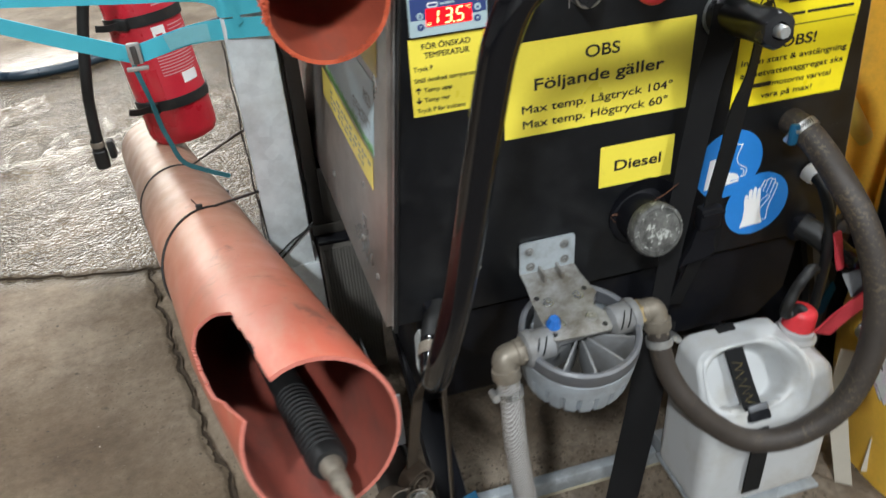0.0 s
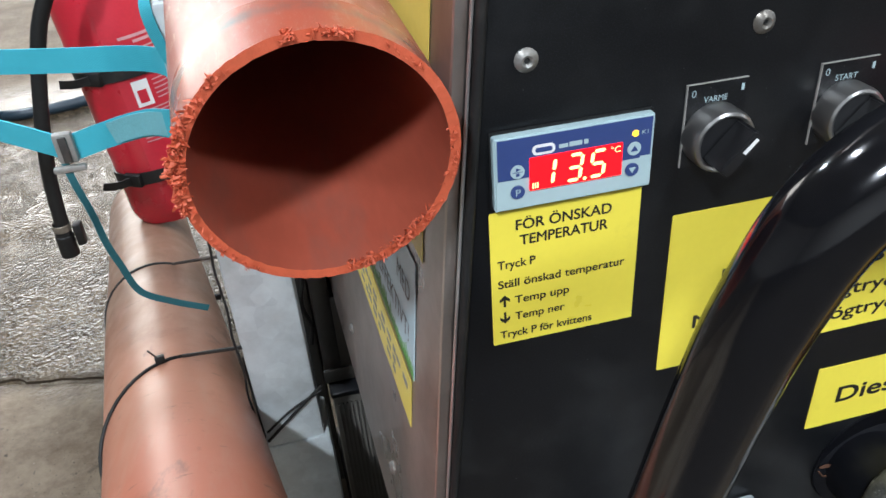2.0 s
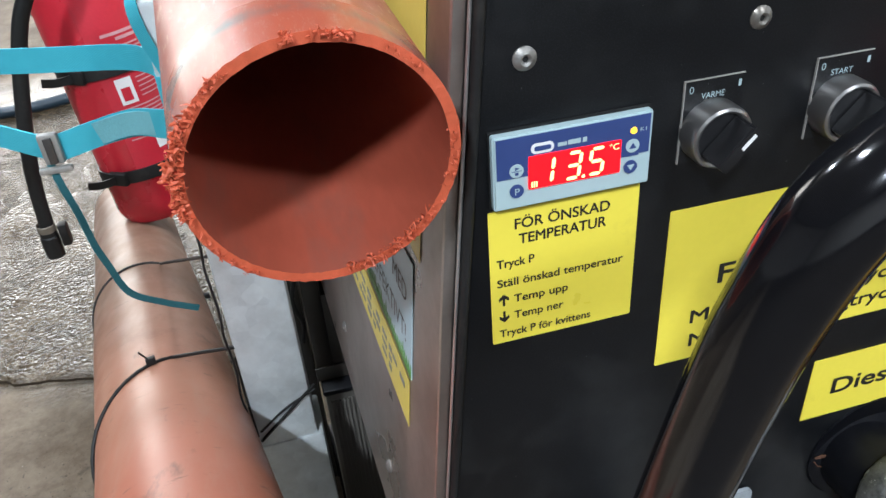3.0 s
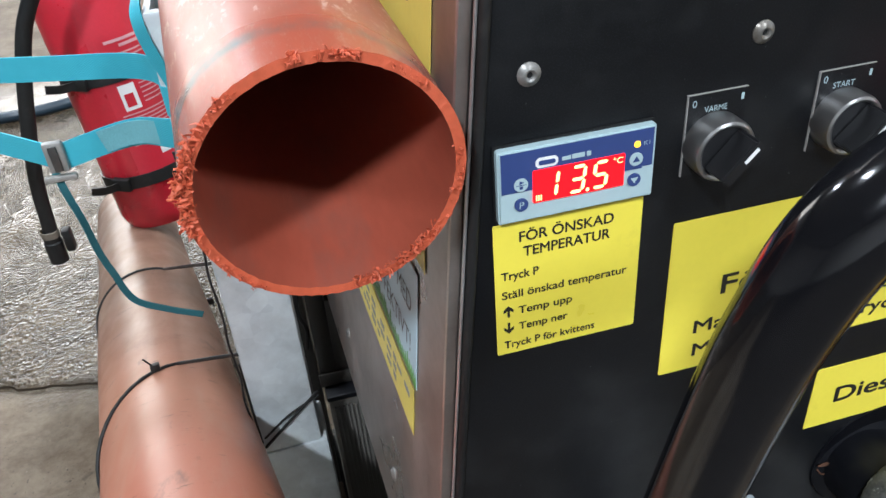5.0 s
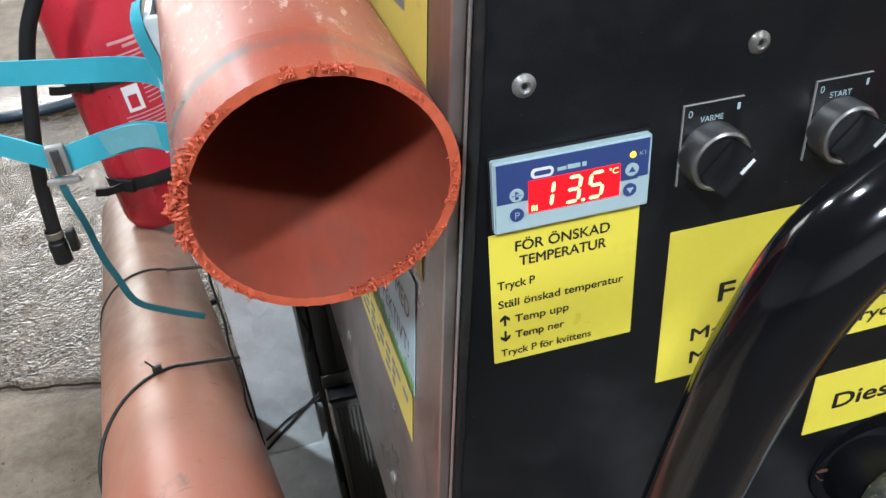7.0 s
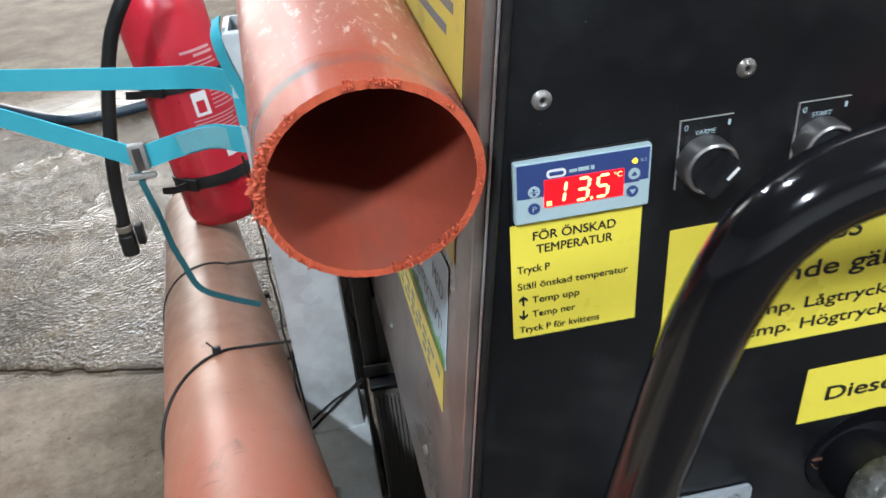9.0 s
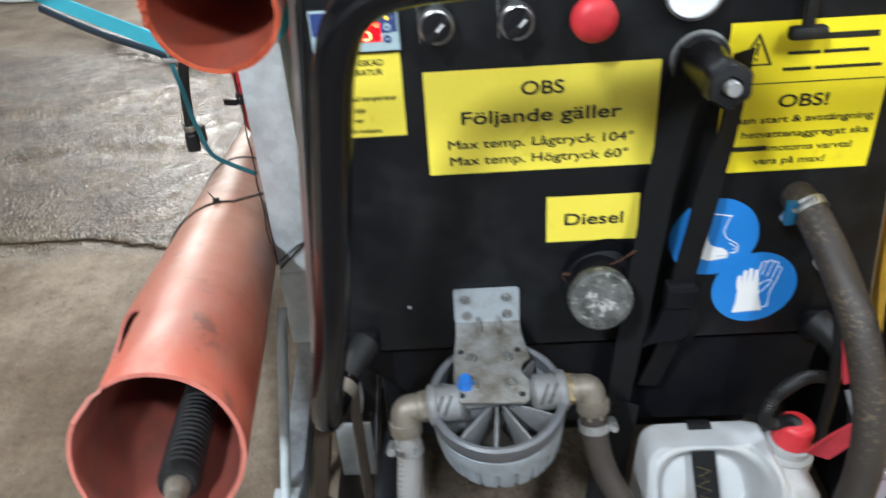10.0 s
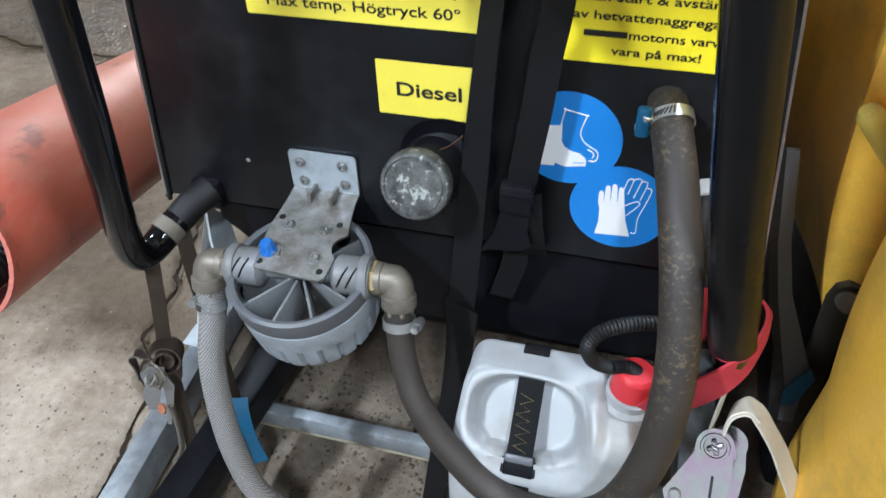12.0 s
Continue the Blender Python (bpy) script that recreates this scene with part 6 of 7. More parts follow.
part("torn_edge", burrs(8, [(138, 196, 360, 0.0026, 0.0060, 0.0012), (120, 146, 70, 0.0018, 0.0032, 0.001), (192, 240, 60, 0.0018, 0.0026, 0.001), (94, 99, 46, 0.0022, 0.0048, 0.0005), (68, 90, 70, 0.0020, 0.0034, 0.0004),
                            (38, 60, 30, 0.0011, 0.0018, 0.001), (268, 335, 240, 0.0016, 0.0012, 0.0046), (335, 372, 50, 0.0016, 0.0018, 0.0030), (100, 250, 60, 0.0009, 0.0015, 0.0016)]), M["orangecut"], upper, "torn orange crumbs on the sawn edge", 60)
# added disc that keeps light from the far end out of the bore
part("light_block", turned([(0.0, 0.47), (0.0500, 0.47), (0.0500, 0.475), (0.0, 0.475)], UP_AT, UP_DIR, 40), M["rubber"], upper, "dark disc added inside the pipe to block light")

LO_AT, LO_DIR, LO_R = Vector((-0.1085, -0.1922, 0.5150)), Vector((-0.167, 0.954, -0.25)), 0.0805
m_lo = along(LO_AT, LO_DIR)


def slot(a, y):
    """What is sawn away from the open end along the upper left of the pipe."""
    d = math.degrees(a) % 360
    wob = 1.2 * math.sin(y * 55) + 0.6 * math.sin(y * 140 + 1)
    if y > 0.170:                # slanting far end
        lo, hi = 112 + ((y - 0.170) / 0.062) ** 1.3 * 34, 170 - ((y - 0.170) / 0.062) ** 2 * 8
    else:                        # narrower towards the mouth
        lo, hi = 112, 170 - 24 * max(0, 1 - y / 0.115) ** 0.8
    return y < 0.232 and lo + wob < d < hi + wob * 0.6


lower = thing("drain_pipe", LO_AT + Vector((-0.1, 0.5, -0.2)), "long faded orange drain pipe with a sawn slot holding a lance", "pipe", "orange pipes")
bm = pipe_shell(LO_R, 0.0042, 1.70, 280, 40, slot, 0.0005, 5, 0.0016)
for v in bm.verts:       # hand-sawn, slightly out of round
    v.co.x *= 1 + 0.012 * math.sin(v.co.y * 9)
    if v.co.x < 0 and v.co.y < 0.25:         # the slotted wall is drawn inwards to fit the camera's view
        v.co.x *= 1 - 0.15 * (1 - max(0, v.co.y) / 0.25)
bmesh.ops.transform(bm, matrix=m_lo, verts=bm.verts)
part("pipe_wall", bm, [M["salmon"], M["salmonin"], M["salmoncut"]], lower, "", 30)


def on_pipe(deg, y, lift=0.0):
    a = radians(deg)
    return m_lo @ Vector(((LO_R + lift) * math.cos(a), y, (LO_R + lift) * math.sin(a)))


def cable_tie(y, head_deg, tail, lean=0.0, to=None, skew=0.0, first=20):
    t = thing("cable_tie", on_pipe(90, y), "thin black cable tie pulled round the orange pipe", "tie", "cable ties")
    pts = [on_pipe(d, y + lean * math.sin(radians(d)) + skew * math.cos(radians(d)), 0.0012) for d in range(first, 236, 9)]
    if to:
        pts = [Vector(to)] + pts
    part("tie_band", sweep(bmesh.new(), pts, 0.0021, 8), M["rubber"], t)
    hp = on_pipe(head_deg, y + lean * math.sin(radians(head_deg)) + skew * math.cos(radians(head_deg)), 0.004)
    hm = along(hp, LO_DIR)
    part("tie_head", boxed((-0.005, -0.004, -0.003), (0.005, 0.004, 0.005), 0.001, m=hm), M["rubber"], t)
    part("tie_tail", sweep(bmesh.new(), smooth_path([hp, hp + Vector(tail) * 0.5, hp + Vector(tail)], 4), 0.0010, 6), M["rubber"], t)


cable_tie(0.566, 90, (-0.008, -0.004, 0.018), 0.03, (-0.118, 0.340, 0.487), 0.03, 74)
cable_tie(0.960, 5, (0.004, 0.0, -0.010), 0.02, (-0.1205, 0.400, 0.560), 0, 65)
tie = thing("cable_tie", (-0.09, 0.36, 0.36), "thin black cable tie looped from post to pipe", "tie", "cable ties")
part("tie_band", tubed([(-0.0490, 0.3350, 0.4200), (-0.0855, 0.3350, 0.3860), (-0.1165, 0.3355, 0.3560)], 0.0017, 8), M["rubber"], tie)
part("tie_tail", tubed([(-0.0500, 0.3350, 0.4130), (-0.0845, 0.3355, 0.3945), (-0.1150, 0.3360, 0.3690)], 0.0013, 8), M["rubber"], tie)
part("tie_tail", tubed([(-0.1210, 0.345, 0.470), (-0.1205, 0.340, 0.420), (-0.1190, 0.337, 0.362)], 0.0012, 8), M["rubber"], tie)

# ---- spray lance lying in the lower pipe ----
lance = thing("spray_lance", (-0.11, -0.15, 0.45), "black ribbed spray lance with a metal tip lying in the pipe", "lance")
lp0, lpd = Vector((-0.1025, -0.176, 0.462)), Vector((-0.17, 0.955, -0.22)).normalized()
bm = bmesh.new()
prof = [(0.0, -0.004), (0.0165, -0.004), (0.0185, 0.0)]
for k in range(16):
    prof += [(0.0200, 0.006 + k * 0.0085), (0.0200, 0.0105 + k * 0.0085), (0.0175, 0.0115 + k * 0.0085), (0.0175, 0.0135 + k * 0.0085)]
prof += [(0.019, 0.15), (0.017, 0.30), (0.017, 0.50), (0.0, 0.50)]
lathe(bm, prof, lp0, lpd, 28)
part("grip_sleeve", bm, M["rubber"], lance, "black ribbed sleeve")
part("tip", turned([(0.0, -0.084), (0.0042, -0.084), (0.0052, -0.080), (0.0055, -0.046), (0.0085, -0.042), (0.0092, -0.026), (0.0078, -0.022), (0.0110, -0.014), (0.0120, -0.003)], lp0, lpd, 18), M["castmetal"], lance, "dull brass-brown nozzle")
part("nozzle_end", turned([(0.0, -0.0865), (0.0034, -0.0865), (0.0040, -0.0845), (0.0040, -0.0835)], lp0, lpd, 16), M["steel"], lance, "bright nozzle end")

# ---- galvanised post and trailer frame ----
def square_tube(name, lo, hi, t, parent, material, open_top=True):
    bm = bmesh.new()
    add_box(bm, lo, hi, 0.004, 2)
    if open_top:
        fs = [f for f in bm.faces if f.normal.z > 0.99 and f.calc_area() > 0.0005]
        r = bmesh.ops.inset_region(bm, faces=fs, thickness=t)
        ext = bmesh.ops.extrude_face_region(bm, geom=fs)
        bmesh.ops.translate(bm, vec=(0, 0, -0.12), verts=[g for g in ext["geom"] if isinstance(g, bmesh.types.BMVert)])
        bmesh.ops.delete(bm, geom=fs, context="FACES")
    return part(name, bm, material, parent)


trailer = thing("trailer_frame", (0.2, 0.3, FLOOR), "galvanised steel trailer frame with an upright square post", "trailer")
part("post_sleeve", boxed((-0.1210, 0.3350, 0.208), (-0.0500, 0.4015, 0.346), 0.003), M["galv"], trailer, "cleaner bluish lower sleeve of the post")
post = square_tube("post", (-0.1195, 0.338, 0.300), (-0.056, 0.400, 0.829), 0.004, trailer, M["galv"])
part("post_foot", boxed((-0.086, 0.343, FLOOR - 0.01), (-0.044, 0.395, 0.2075), 0.003), M["beigesteel"], trailer, "dirty beige foot under the post")


def rail(name, a, b, w, h, material, label=""):
    """A straight bar of box section with its top edge line from a to b."""
    return part(name, boxed((-w / 2, 0, -h), (w / 2, (b - a).length, 0), 0.003, m=along(a, b - a)), material, trailer, label)


rail("rail", Vector((-0.0745, -0.34, 0.093)), Vector((-0.145, 0.60, 0.093)), 0.034, 0.055, M["oldgalv"])
rail("runner", Vector((0.000, -0.16, 0.096)), Vector((-0.030, 0.60, 0.096)), 0.052, 0.05, M["oldblack"], "dirty black runner")
rail("runner_edge", Vector((0.0285, -0.03, 0.100)), Vector((-0.002, 0.50, 0.100)), 0.004, 0.054, M["oldgalv"])
rail("rail", Vector((0.607, -0.02, 0.120)), Vector((0.60, 0.60, 0.120)), 0.044, 0.06, M["oldgalv"])
part("cross_bar", boxed((0.0315, -0.0125, 0.092), (0.59, 0.0035, 0.1205), 0.0015), M["oldgalv"], trailer)
part("cross_bar_flange", boxed((0.0315, -0.0145, 0.0905), (0.59, -0.0128, 0.095), 0.0006), M["beigesteel"], trailer)
part("stay", tubed([(-0.1135, 0.108, 0.096), (-0.1125, 0.116, 0.108), (-0.106, 0.158, 0.20), (-0.1015, 0.235, 0.325), (-0.1000, 0.250, 0.345)], 0.0075, 16), M["galv"], trailer, "round galvanised stay")
part("stay_foot", boxed((-0.132, 0.088, 0.0935), (-0.094, 0.128, 0.0985), 0.0015), M["galv"], trailer)
part("bracket_plate", boxed((-0.030, 0.146, 0.099), (0.022, 0.150, 0.206), 0.001), M["galv"], trailer, "small bright bracket plate")
part("hanger_plate", plate([(0.004, 0.345), (0.050, 0.345), (0.046, 0.40), (0.018, 0.434), (0.010, 0.434), (0.004, 0.40)], 0.003, Matrix(((0, 0, 1, 0.034), (1, 0, 0, 0), (0, 1, 0, 0), (0, 0, 0, 1)))), M["galv"], trailer, "bright sloping hanger plate")
part("cross_bar", boxed((0.03, 0.46, 0.13), (0.62, 0.51, 0.18), 0.003), M["oldgalv"], trailer)
part("runner", boxed((0.030, -0.36, 0.135), (0.070, 0.55, 0.185), 0.004, m=Matrix.Rotation(radians(-4), 4, "Z")), M["blackplastic"], trailer, "dirty black runner")
part("shelf", boxed((0.350, -0.160, 0.1502), (0.530, -0.0385, 0.1548), 0.001), M["oldgalv"], trailer, "small steel shelf under the canister")
for sx in (0.37, 0.50):
    part("shelf_bracket", boxed((sx, -0.10, 0.1206), (sx + 0.02, 0.003, 0.1500), 0.001), M["oldgalv"], trailer)
for lx, ly in ((0.60, 0.42), (-0.080, -0.30), (-0.128, 0.42)):
    part("leg", boxed((lx - 0.02, ly - 0.02, FLOOR - 0.01), (lx + 0.02, ly + 0.02, 0.060), 0.003), M["oldgalv"], trailer)

box = thing("battery_box", (0.0, 0.47, FLOOR), "black ribbed plastic box under the cabinet", "box")
part("body", boxed((-0.041, 0.424, FLOOR - 0.01), (0.048, 0.600, 0.316), 0.004), M["dustybox"], box)
for k in range(16):
    part("rib", boxed((-0.036 + 0.0052 * k, 0.4205, 0.04), (-0.0334 + 0.0052 * k, 0.4250, 0.306), 0.0006), M["dustybox"], box)
part("lid", boxed((-0.043, 0.421, 0.3165), (0.048, 0.602, 0.325), 0.003), M["blackplastic"], box)
solo("burner_housing", boxed((0.05, 0.12, 0.2), (0.55, 0.6, 0.455), 0.01), M["blackplastic"], (0.3, 0.4, 0.2), "black burner housing under the cabinet", "housing")

ub = thing("black_case", (-0.01, 0.50, 0.3255), "black plastic case standing on the ribbed box", "case")
part("body", boxed((-0.045, 0.446, 0.3255), (-0.022, 0.590, 0.76), 0.005), M["oldblack"], ub)
# dark plate added for the shaded gap between post and case
part("gap_plate", boxed((-0.0660, 0.452, FLOOR - 0.01), (-0.0462, 0.600, 0.76), 0.002), M["oldblack"], ub, "brown-black plate filling the shaded gap beside the post")
# black block added in place of the shade under the cabinet
part("foot", boxed((-0.0440, 0.448, 0.3258), (0.046, 0.588, 0.450), 0.004), M["oldblack"], ub)
part("lip", boxed((-0.0465, 0.441, 0.326), (0.030, 0.446, 0.346), 0.0015), M["oldblack"], ub)
CORD = [(-0.0515 + 0.0035 * math.sin(k * 1.9), 0.404 + 0.004 * math.cos(k * 2.3), 0.74 - 0.021 * k) for k in range(16)]


# thin dark line down the left edge of the post
part("cord", tubed([(-0.1235 + 0.0012 * math.sin(k * 2.1), 0.3365 - 0.0012 * math.cos(k * 1.7), 0.715 - 0.026 * k) for k in range(14)], 0.0012, 8, 5), M["rubber"], trailer, "thin black line down the left edge of the post")
part("cord", tubed(CORD, 0.0026, 8, 5), M["rubber"], trailer, "thin black kinked cord beside the post")

# ---- fire extinguisher ----
EX_AT, EX_D = Vector((-0.262, 1.083, 0.270)), Vector((-0.095, 0.092, 0.991)).normalized()
ext = thing("fire_extinguisher", EX_AT, "red powder fire extinguisher held by black clip bands", "extinguisher")
m_ex = Matrix.Translation(EX_AT) @ frame_of(EX_D)
part("body", turned([(0.0, 0.0), (0.055, 0.0), (0.070, 0.006), (0.0765, 0.018), (0.0785, 0.03), (0.0785, 0.40), (0.074, 0.43), (0.060, 0.455), (0.036, 0.472), (0.022, 0.478), (0.022, 0.50), (0.0, 0.50)], EX_AT, EX_D, 56), M["red"], ext)


def ex_patch(name, a0, a1, h0, h1, mat, parent, lift=0.0006):
    bm = bmesh.new()
    n = 16
    rows = []
    for k in range(n + 1):
        a = radians(a0 + (a1 - a0) * k / n)
        d = Vector((math.cos(a), math.sin(a), 0)) * (0.0785 + lift)
        rows.append((bm.verts.new(m_ex @ (d + Vector((0, 0, h0)))), bm.verts.new(m_ex @ (d + Vector((0, 0, h1))))))
    for r, s in zip(rows, rows[1:]):
        bm.faces.new((r[0], s[0], s[1], r[1]))
    bmesh.ops.recalc_face_normals(bm, faces=bm.faces)
    return part(name, bm, mat, parent)


fa = math.degrees(math.atan2(*(m_ex.to_3x3().inverted() @ Vector((0.35, -1, 0))).yx))     # angle that faces the walk
lbl = ex_patch("label", fa - 22, fa + 62, 0.10, 0.40, M["redprint"], ext)
for h0, a0, a1 in ((0.334, -4, 40), (0.325, 12, 42)):
    ex_patch("print_bar", fa + a0, fa + a1, h0, h0 + 0.0050, M["smallprint"], lbl, 0.0012)
for h0, a0, a1 in ((0.314, -2, 40), (0.307, 4, 44)):
    ex_patch("print_bar", fa + a0, fa + a1, h0, h0 + 0.0028, M["smallprint"], lbl, 0.0012)
ex_patch("pictogram", fa - 8, fa + 12, 0.222, 0.266, M["white"], lbl, 0.0012)
ex_patch("pictogram_flame", fa - 4, fa + 7, 0.228, 0.250, M["redprint"], lbl, 0.0018)
for k in range(5):
    ex_patch("print_bar", fa + 18, fa + 56 - 7 * (k % 2), 0.228 + 0.0078 * k, 0.2302 + 0.0078 * k, M["smallprint"], lbl, 0.0012)
for k in range(9):
    ex_patch("print_bar", fa - 14, fa + 56 - 6 * (k % 3), 0.214 - 0.0066 * k, 0.2162 - 0.0066 * k, M["smallprint"], lbl, 0.0012)
ex_patch("pictogram", fa + 14, fa + 44, 0.135, 0.158, M["white"], lbl, 0.0012)
part("valve", turned([(0.020, 0.49), (0.026, 0.50), (0.026, 0.53), (0.015, 0.54), (0.0, 0.54)], EX_AT, EX_D, 20), M["steel"], ext)
part("pin_ring", turned([(0.0115, -0.001), (0.0135, -0.001), (0.0135, 0.001), (0.0115, 0.001)], m_ex @ Vector((0.018 * math.cos(radians(fa)) * 3.6, 0.018 * math.sin(radians(fa)) * 3.6, 0.445)), (0.3, -1, 0.3), 24, True), M["steel"], ext)
for h in (0.100, 0.284):
    band = thing("clip_band", m_ex @ Vector((0, 0, h)), "black rubber clip band round the extinguisher", "band", "clip bands")
    part("band", turned([(0.0795, h - 0.011), (0.0825, h - 0.011), (0.0825, h + 0.011), (0.0795, h + 0.011)], EX_AT, EX_D, 56, True), M["rubber"], band)
    a = radians(fa - 48)
    p = m_ex @ Vector((0.083 * math.cos(a), 0.083 * math.sin(a), h))
    part("clip", boxed((-0.017, -0.005, -0.012), (0.017, 0.007, 0.012), 0.003, m=Matrix.Translation(p) @ Matrix.Rotation(radians(-30), 4, "Z")), M["rubber"], band)
    part("band_tail", ribbon([p, p + Vector((-0.025, -0.012, 0.0)), p + Vector((-0.048, -0.016, 0.004))], 0.014, (0, 0, 1), 0.003, 5), M["rubber"], band)
mount = thing("extinguisher_mount", (-0.31, 1.19, 0.68), "galvanised arm from the cabinet that carries the extinguisher", "bracket")
part("back_plate", boxed((-0.335, 1.175, 0.42), (-0.285, 1.180, 0.76), 0.001, m=Matrix.Identity(4)), M["galv"], mount)
part("arm", boxed((-0.325, 1.1805, 0.715), (0.24, 1.2105, 0.745), 0.002), M["galv"], mount)
part("arm", boxed((0.20, 0.775, 0.715), (0.23, 1.1800, 0.745), 0.002), M["galv"], mount)

# ---- hoses hanging behind ----
hh = thing("hanging_hose", (-0.43, 0.95, 0.28), "black rubber hose hanging down with a fitting at its end", "hose")
part("hose", tubed([(-0.27, 1.02, 0.82), (-0.300, 0.97, 0.765), (-0.3200, 0.95, 0.735), (-0.3410, 0.95, 0.704), (-0.3600, 0.95, 0.667), (-0.3825, 0.95, 0.600), (-0.4070, 0.95, 0.505), (-0.4215, 0.95, 0.430), (-0.4285, 0.95, 0.36), (-0.431, 0.95, 0.335)], 0.0115, 16), M["rubber"], hh)
part("end_sleeve", turned([(0.0132, 0), (0.0132, 0.018), (0.015, 0.020), (0.015, 0.058), (0.0, 0.058)], (-0.4315, 0.95, 0.345), (-0.03, 0, -1), 20), M["rubber"], hh)
part("end_ring", turned([(0.0138, 0), (0.0146, 0.001), (0.0146, 0.012), (0.0138, 0.013)], (-0.4315, 0.95, 0.348), (-0.03, 0, -1), 20), M["castmetal"], hh)
part("trigger", boxed((-0.414, 0.94, 0.305), (-0.400, 0.96, 0.345), 0.003), M["rubber"], hh)
solo("thin_hose", tubed([(-1.75, 3.0, 0.12), (-1.45, 2.80, 0.06), (-1.22, 2.62, 0.045), (-0.97, 2.43, 0.036), (-0.82, 2.41, 0.036), (-0.68, 2.45, 0.036), (-0.45, 2.58, 0.036), (-0.1, 2.75, 0.036)], 0.019, 16),
     surface("dark_blue_hose", (0.02, 0.035, 0.05), 0.35, 0, 0.2), (-0.8, 2.5, FLOOR), "thin dark blue hose lying on the wet floor", "hose")

# ---- turquoise strap ----
ts = thing("ratchet_strap", (-0.25, 0.47, 0.66), "turquoise webbing strap with a metal cam buckle", "strap")
part("webbing", ribbon([(-0.053, 0.405, 0.752), (-0.053, 0.336, 0.760), (-0.090, 0.3355, 0.758), (-0.1185, 0.340, 0.757), (-0.125, 0.42, 0.750), (-0.16, 0.505, 0.738), (-0.25, 0.545, 0.736), (-0.42, 0.591, 0.742), (-0.80, 0.69, 0.757)], 0.026, (0, 0, 1), 0.0018), M["turq"], ts)
part("webbing", ribbon([(-0.053, 0.405, 0.728), (-0.053, 0.336, 0.728), (-0.090, 0.3355, 0.728), (-0.120, 0.345, 0.727), (-0.16, 0.43, 0.700), (-0.20, 0.46, 0.684), (-0.249, 0.475, 0.668)], 0.026, (0, 0, 1), 0.0018), M["turq"], ts)
part("webbing", ribbon([(-0.249, 0.478, 0.667), (-0.30, 0.52, 0.672), (-0.40, 0.585, 0.690), (-0.60, 0.70, 0.735), (-0.85, 0.85, 0.79)], 0.026, (0, 0, 1), 0.0018), M["turq"], ts)
part("webbing", ribbon([(-0.1225, 0.372, 0.834), (-0.1225, 0.345, 0.831), (-0.1222, 0.336, 0.820), (-0.1190, 0.3340, 0.803), (-0.1130, 0.3335, 0.783), (-0.1060, 0.333, 0.762), (-0.095, 0.3325, 0.735)], 0.009, (1, 0.3, 0.5), 0.0018), M["turq"], ts)
bk = part("cam_buckle", boxed((-0.2575, 0.464, 0.657), (-0.2385, 0.473, 0.689), 0.003), M["dullzinc"], ts, "metal cam buckle")
part("buckle_lever", boxed((-0.2640, 0.458, 0.650), (-0.2330, 0.465, 0.6565), 0.002), M["dullzinc"], bk)
part("buckle_bar", boxed((-0.2520, 0.461, 0.659), (-0.2440, 0.464, 0.686), 0.001), M["darkmetal"], bk)
part("tail", ribbon([(-0.2530, 0.466, 0.658), (-0.2494, 0.46, 0.638), (-0.2435, 0.459, 0.604), (-0.2395, 0.459, 0.5645), (-0.2336, 0.459, 0.537), (-0.2229, 0.459, 0.499), (-0.1933, 0.46, 0.477), (-0.1586, 0.462, 0.458)], 0.0072, [(1, 0.2, 0), (0.9, 0.6, 0), (0.7, 0.8, 0), (0.9, 0.3, 0.3), (0.9, 0.2, 0.4), (0.6, 0.2, 0.7), (0.3, 0.1, 0.9), (0.2, 0.1, 1)], 0.0018), M["teal"], ts, "loose teal strap tail")
part("stitching", ribbon([(-0.135, 0.378, 0.7165), (-0.155, 0.4195, 0.7035), (-0.175, 0.4435, 0.694), (-0.200, 0.4595, 0.684)], 0.022, (0, 0, 1), 0.0034), surface("worn_print_web", (0.16, 0.42, 0.47), 0.8, 0, 0.3, grain=700), ts, "worn printed stretch")

# ---- white round thing on the floor behind ----
tub = solo("white_tub", turned([(0.0, 0.0), (0.34, 0.0), (0.36, 0.01), (0.40, 0.24), (0.425, 0.25), (0.425, 0.28), (0.40, 0.28), (0.36, 0.03), (0.0, 0.03)], (-2.12, 3.90, FLOOR), (0, 0, 1), 64), M["white"], (-2.12, 3.90, FLOOR), "round white plastic tub on the floor", "tub")

# ---- left tie-down ----
ld = thing("tie_down", (0.0, -0.09, 0.2), "dirty brown tie-down strap with a rusty ratchet", "strap")
wa = Vector((0.0285, -0.072, 0.4505)) - Vector((0.048, -0.022, 0.4700))
part("strap_wrap", turned([(0.0154, -0.007), (0.0166, -0.007), (0.0170, -0.004), (0.0166, -0.001), (0.0171, 0.003), (0.0165, 0.007), (0.0154, 0.007)], Vector((0.0345, -0.0530, 0.4577)), wa, 32), M["paleweb"], ld, "pale worn strap wrapped round the tube")
part("webbing", ribbon([(0.0470, -0.048, 0.470), (0.0475, -0.050, 0.450), (0.0455, -0.050, 0.415), (0.0450, -0.05, 0.375), (0.0450, -0.05, 0.31), (0.0450, -0.05, 0.25), (0.0450, -0.05, 0.13)], 0.017, [(0.45, 0.9, 0.1)] * 7, 0.002), M["brownweb"], ld)
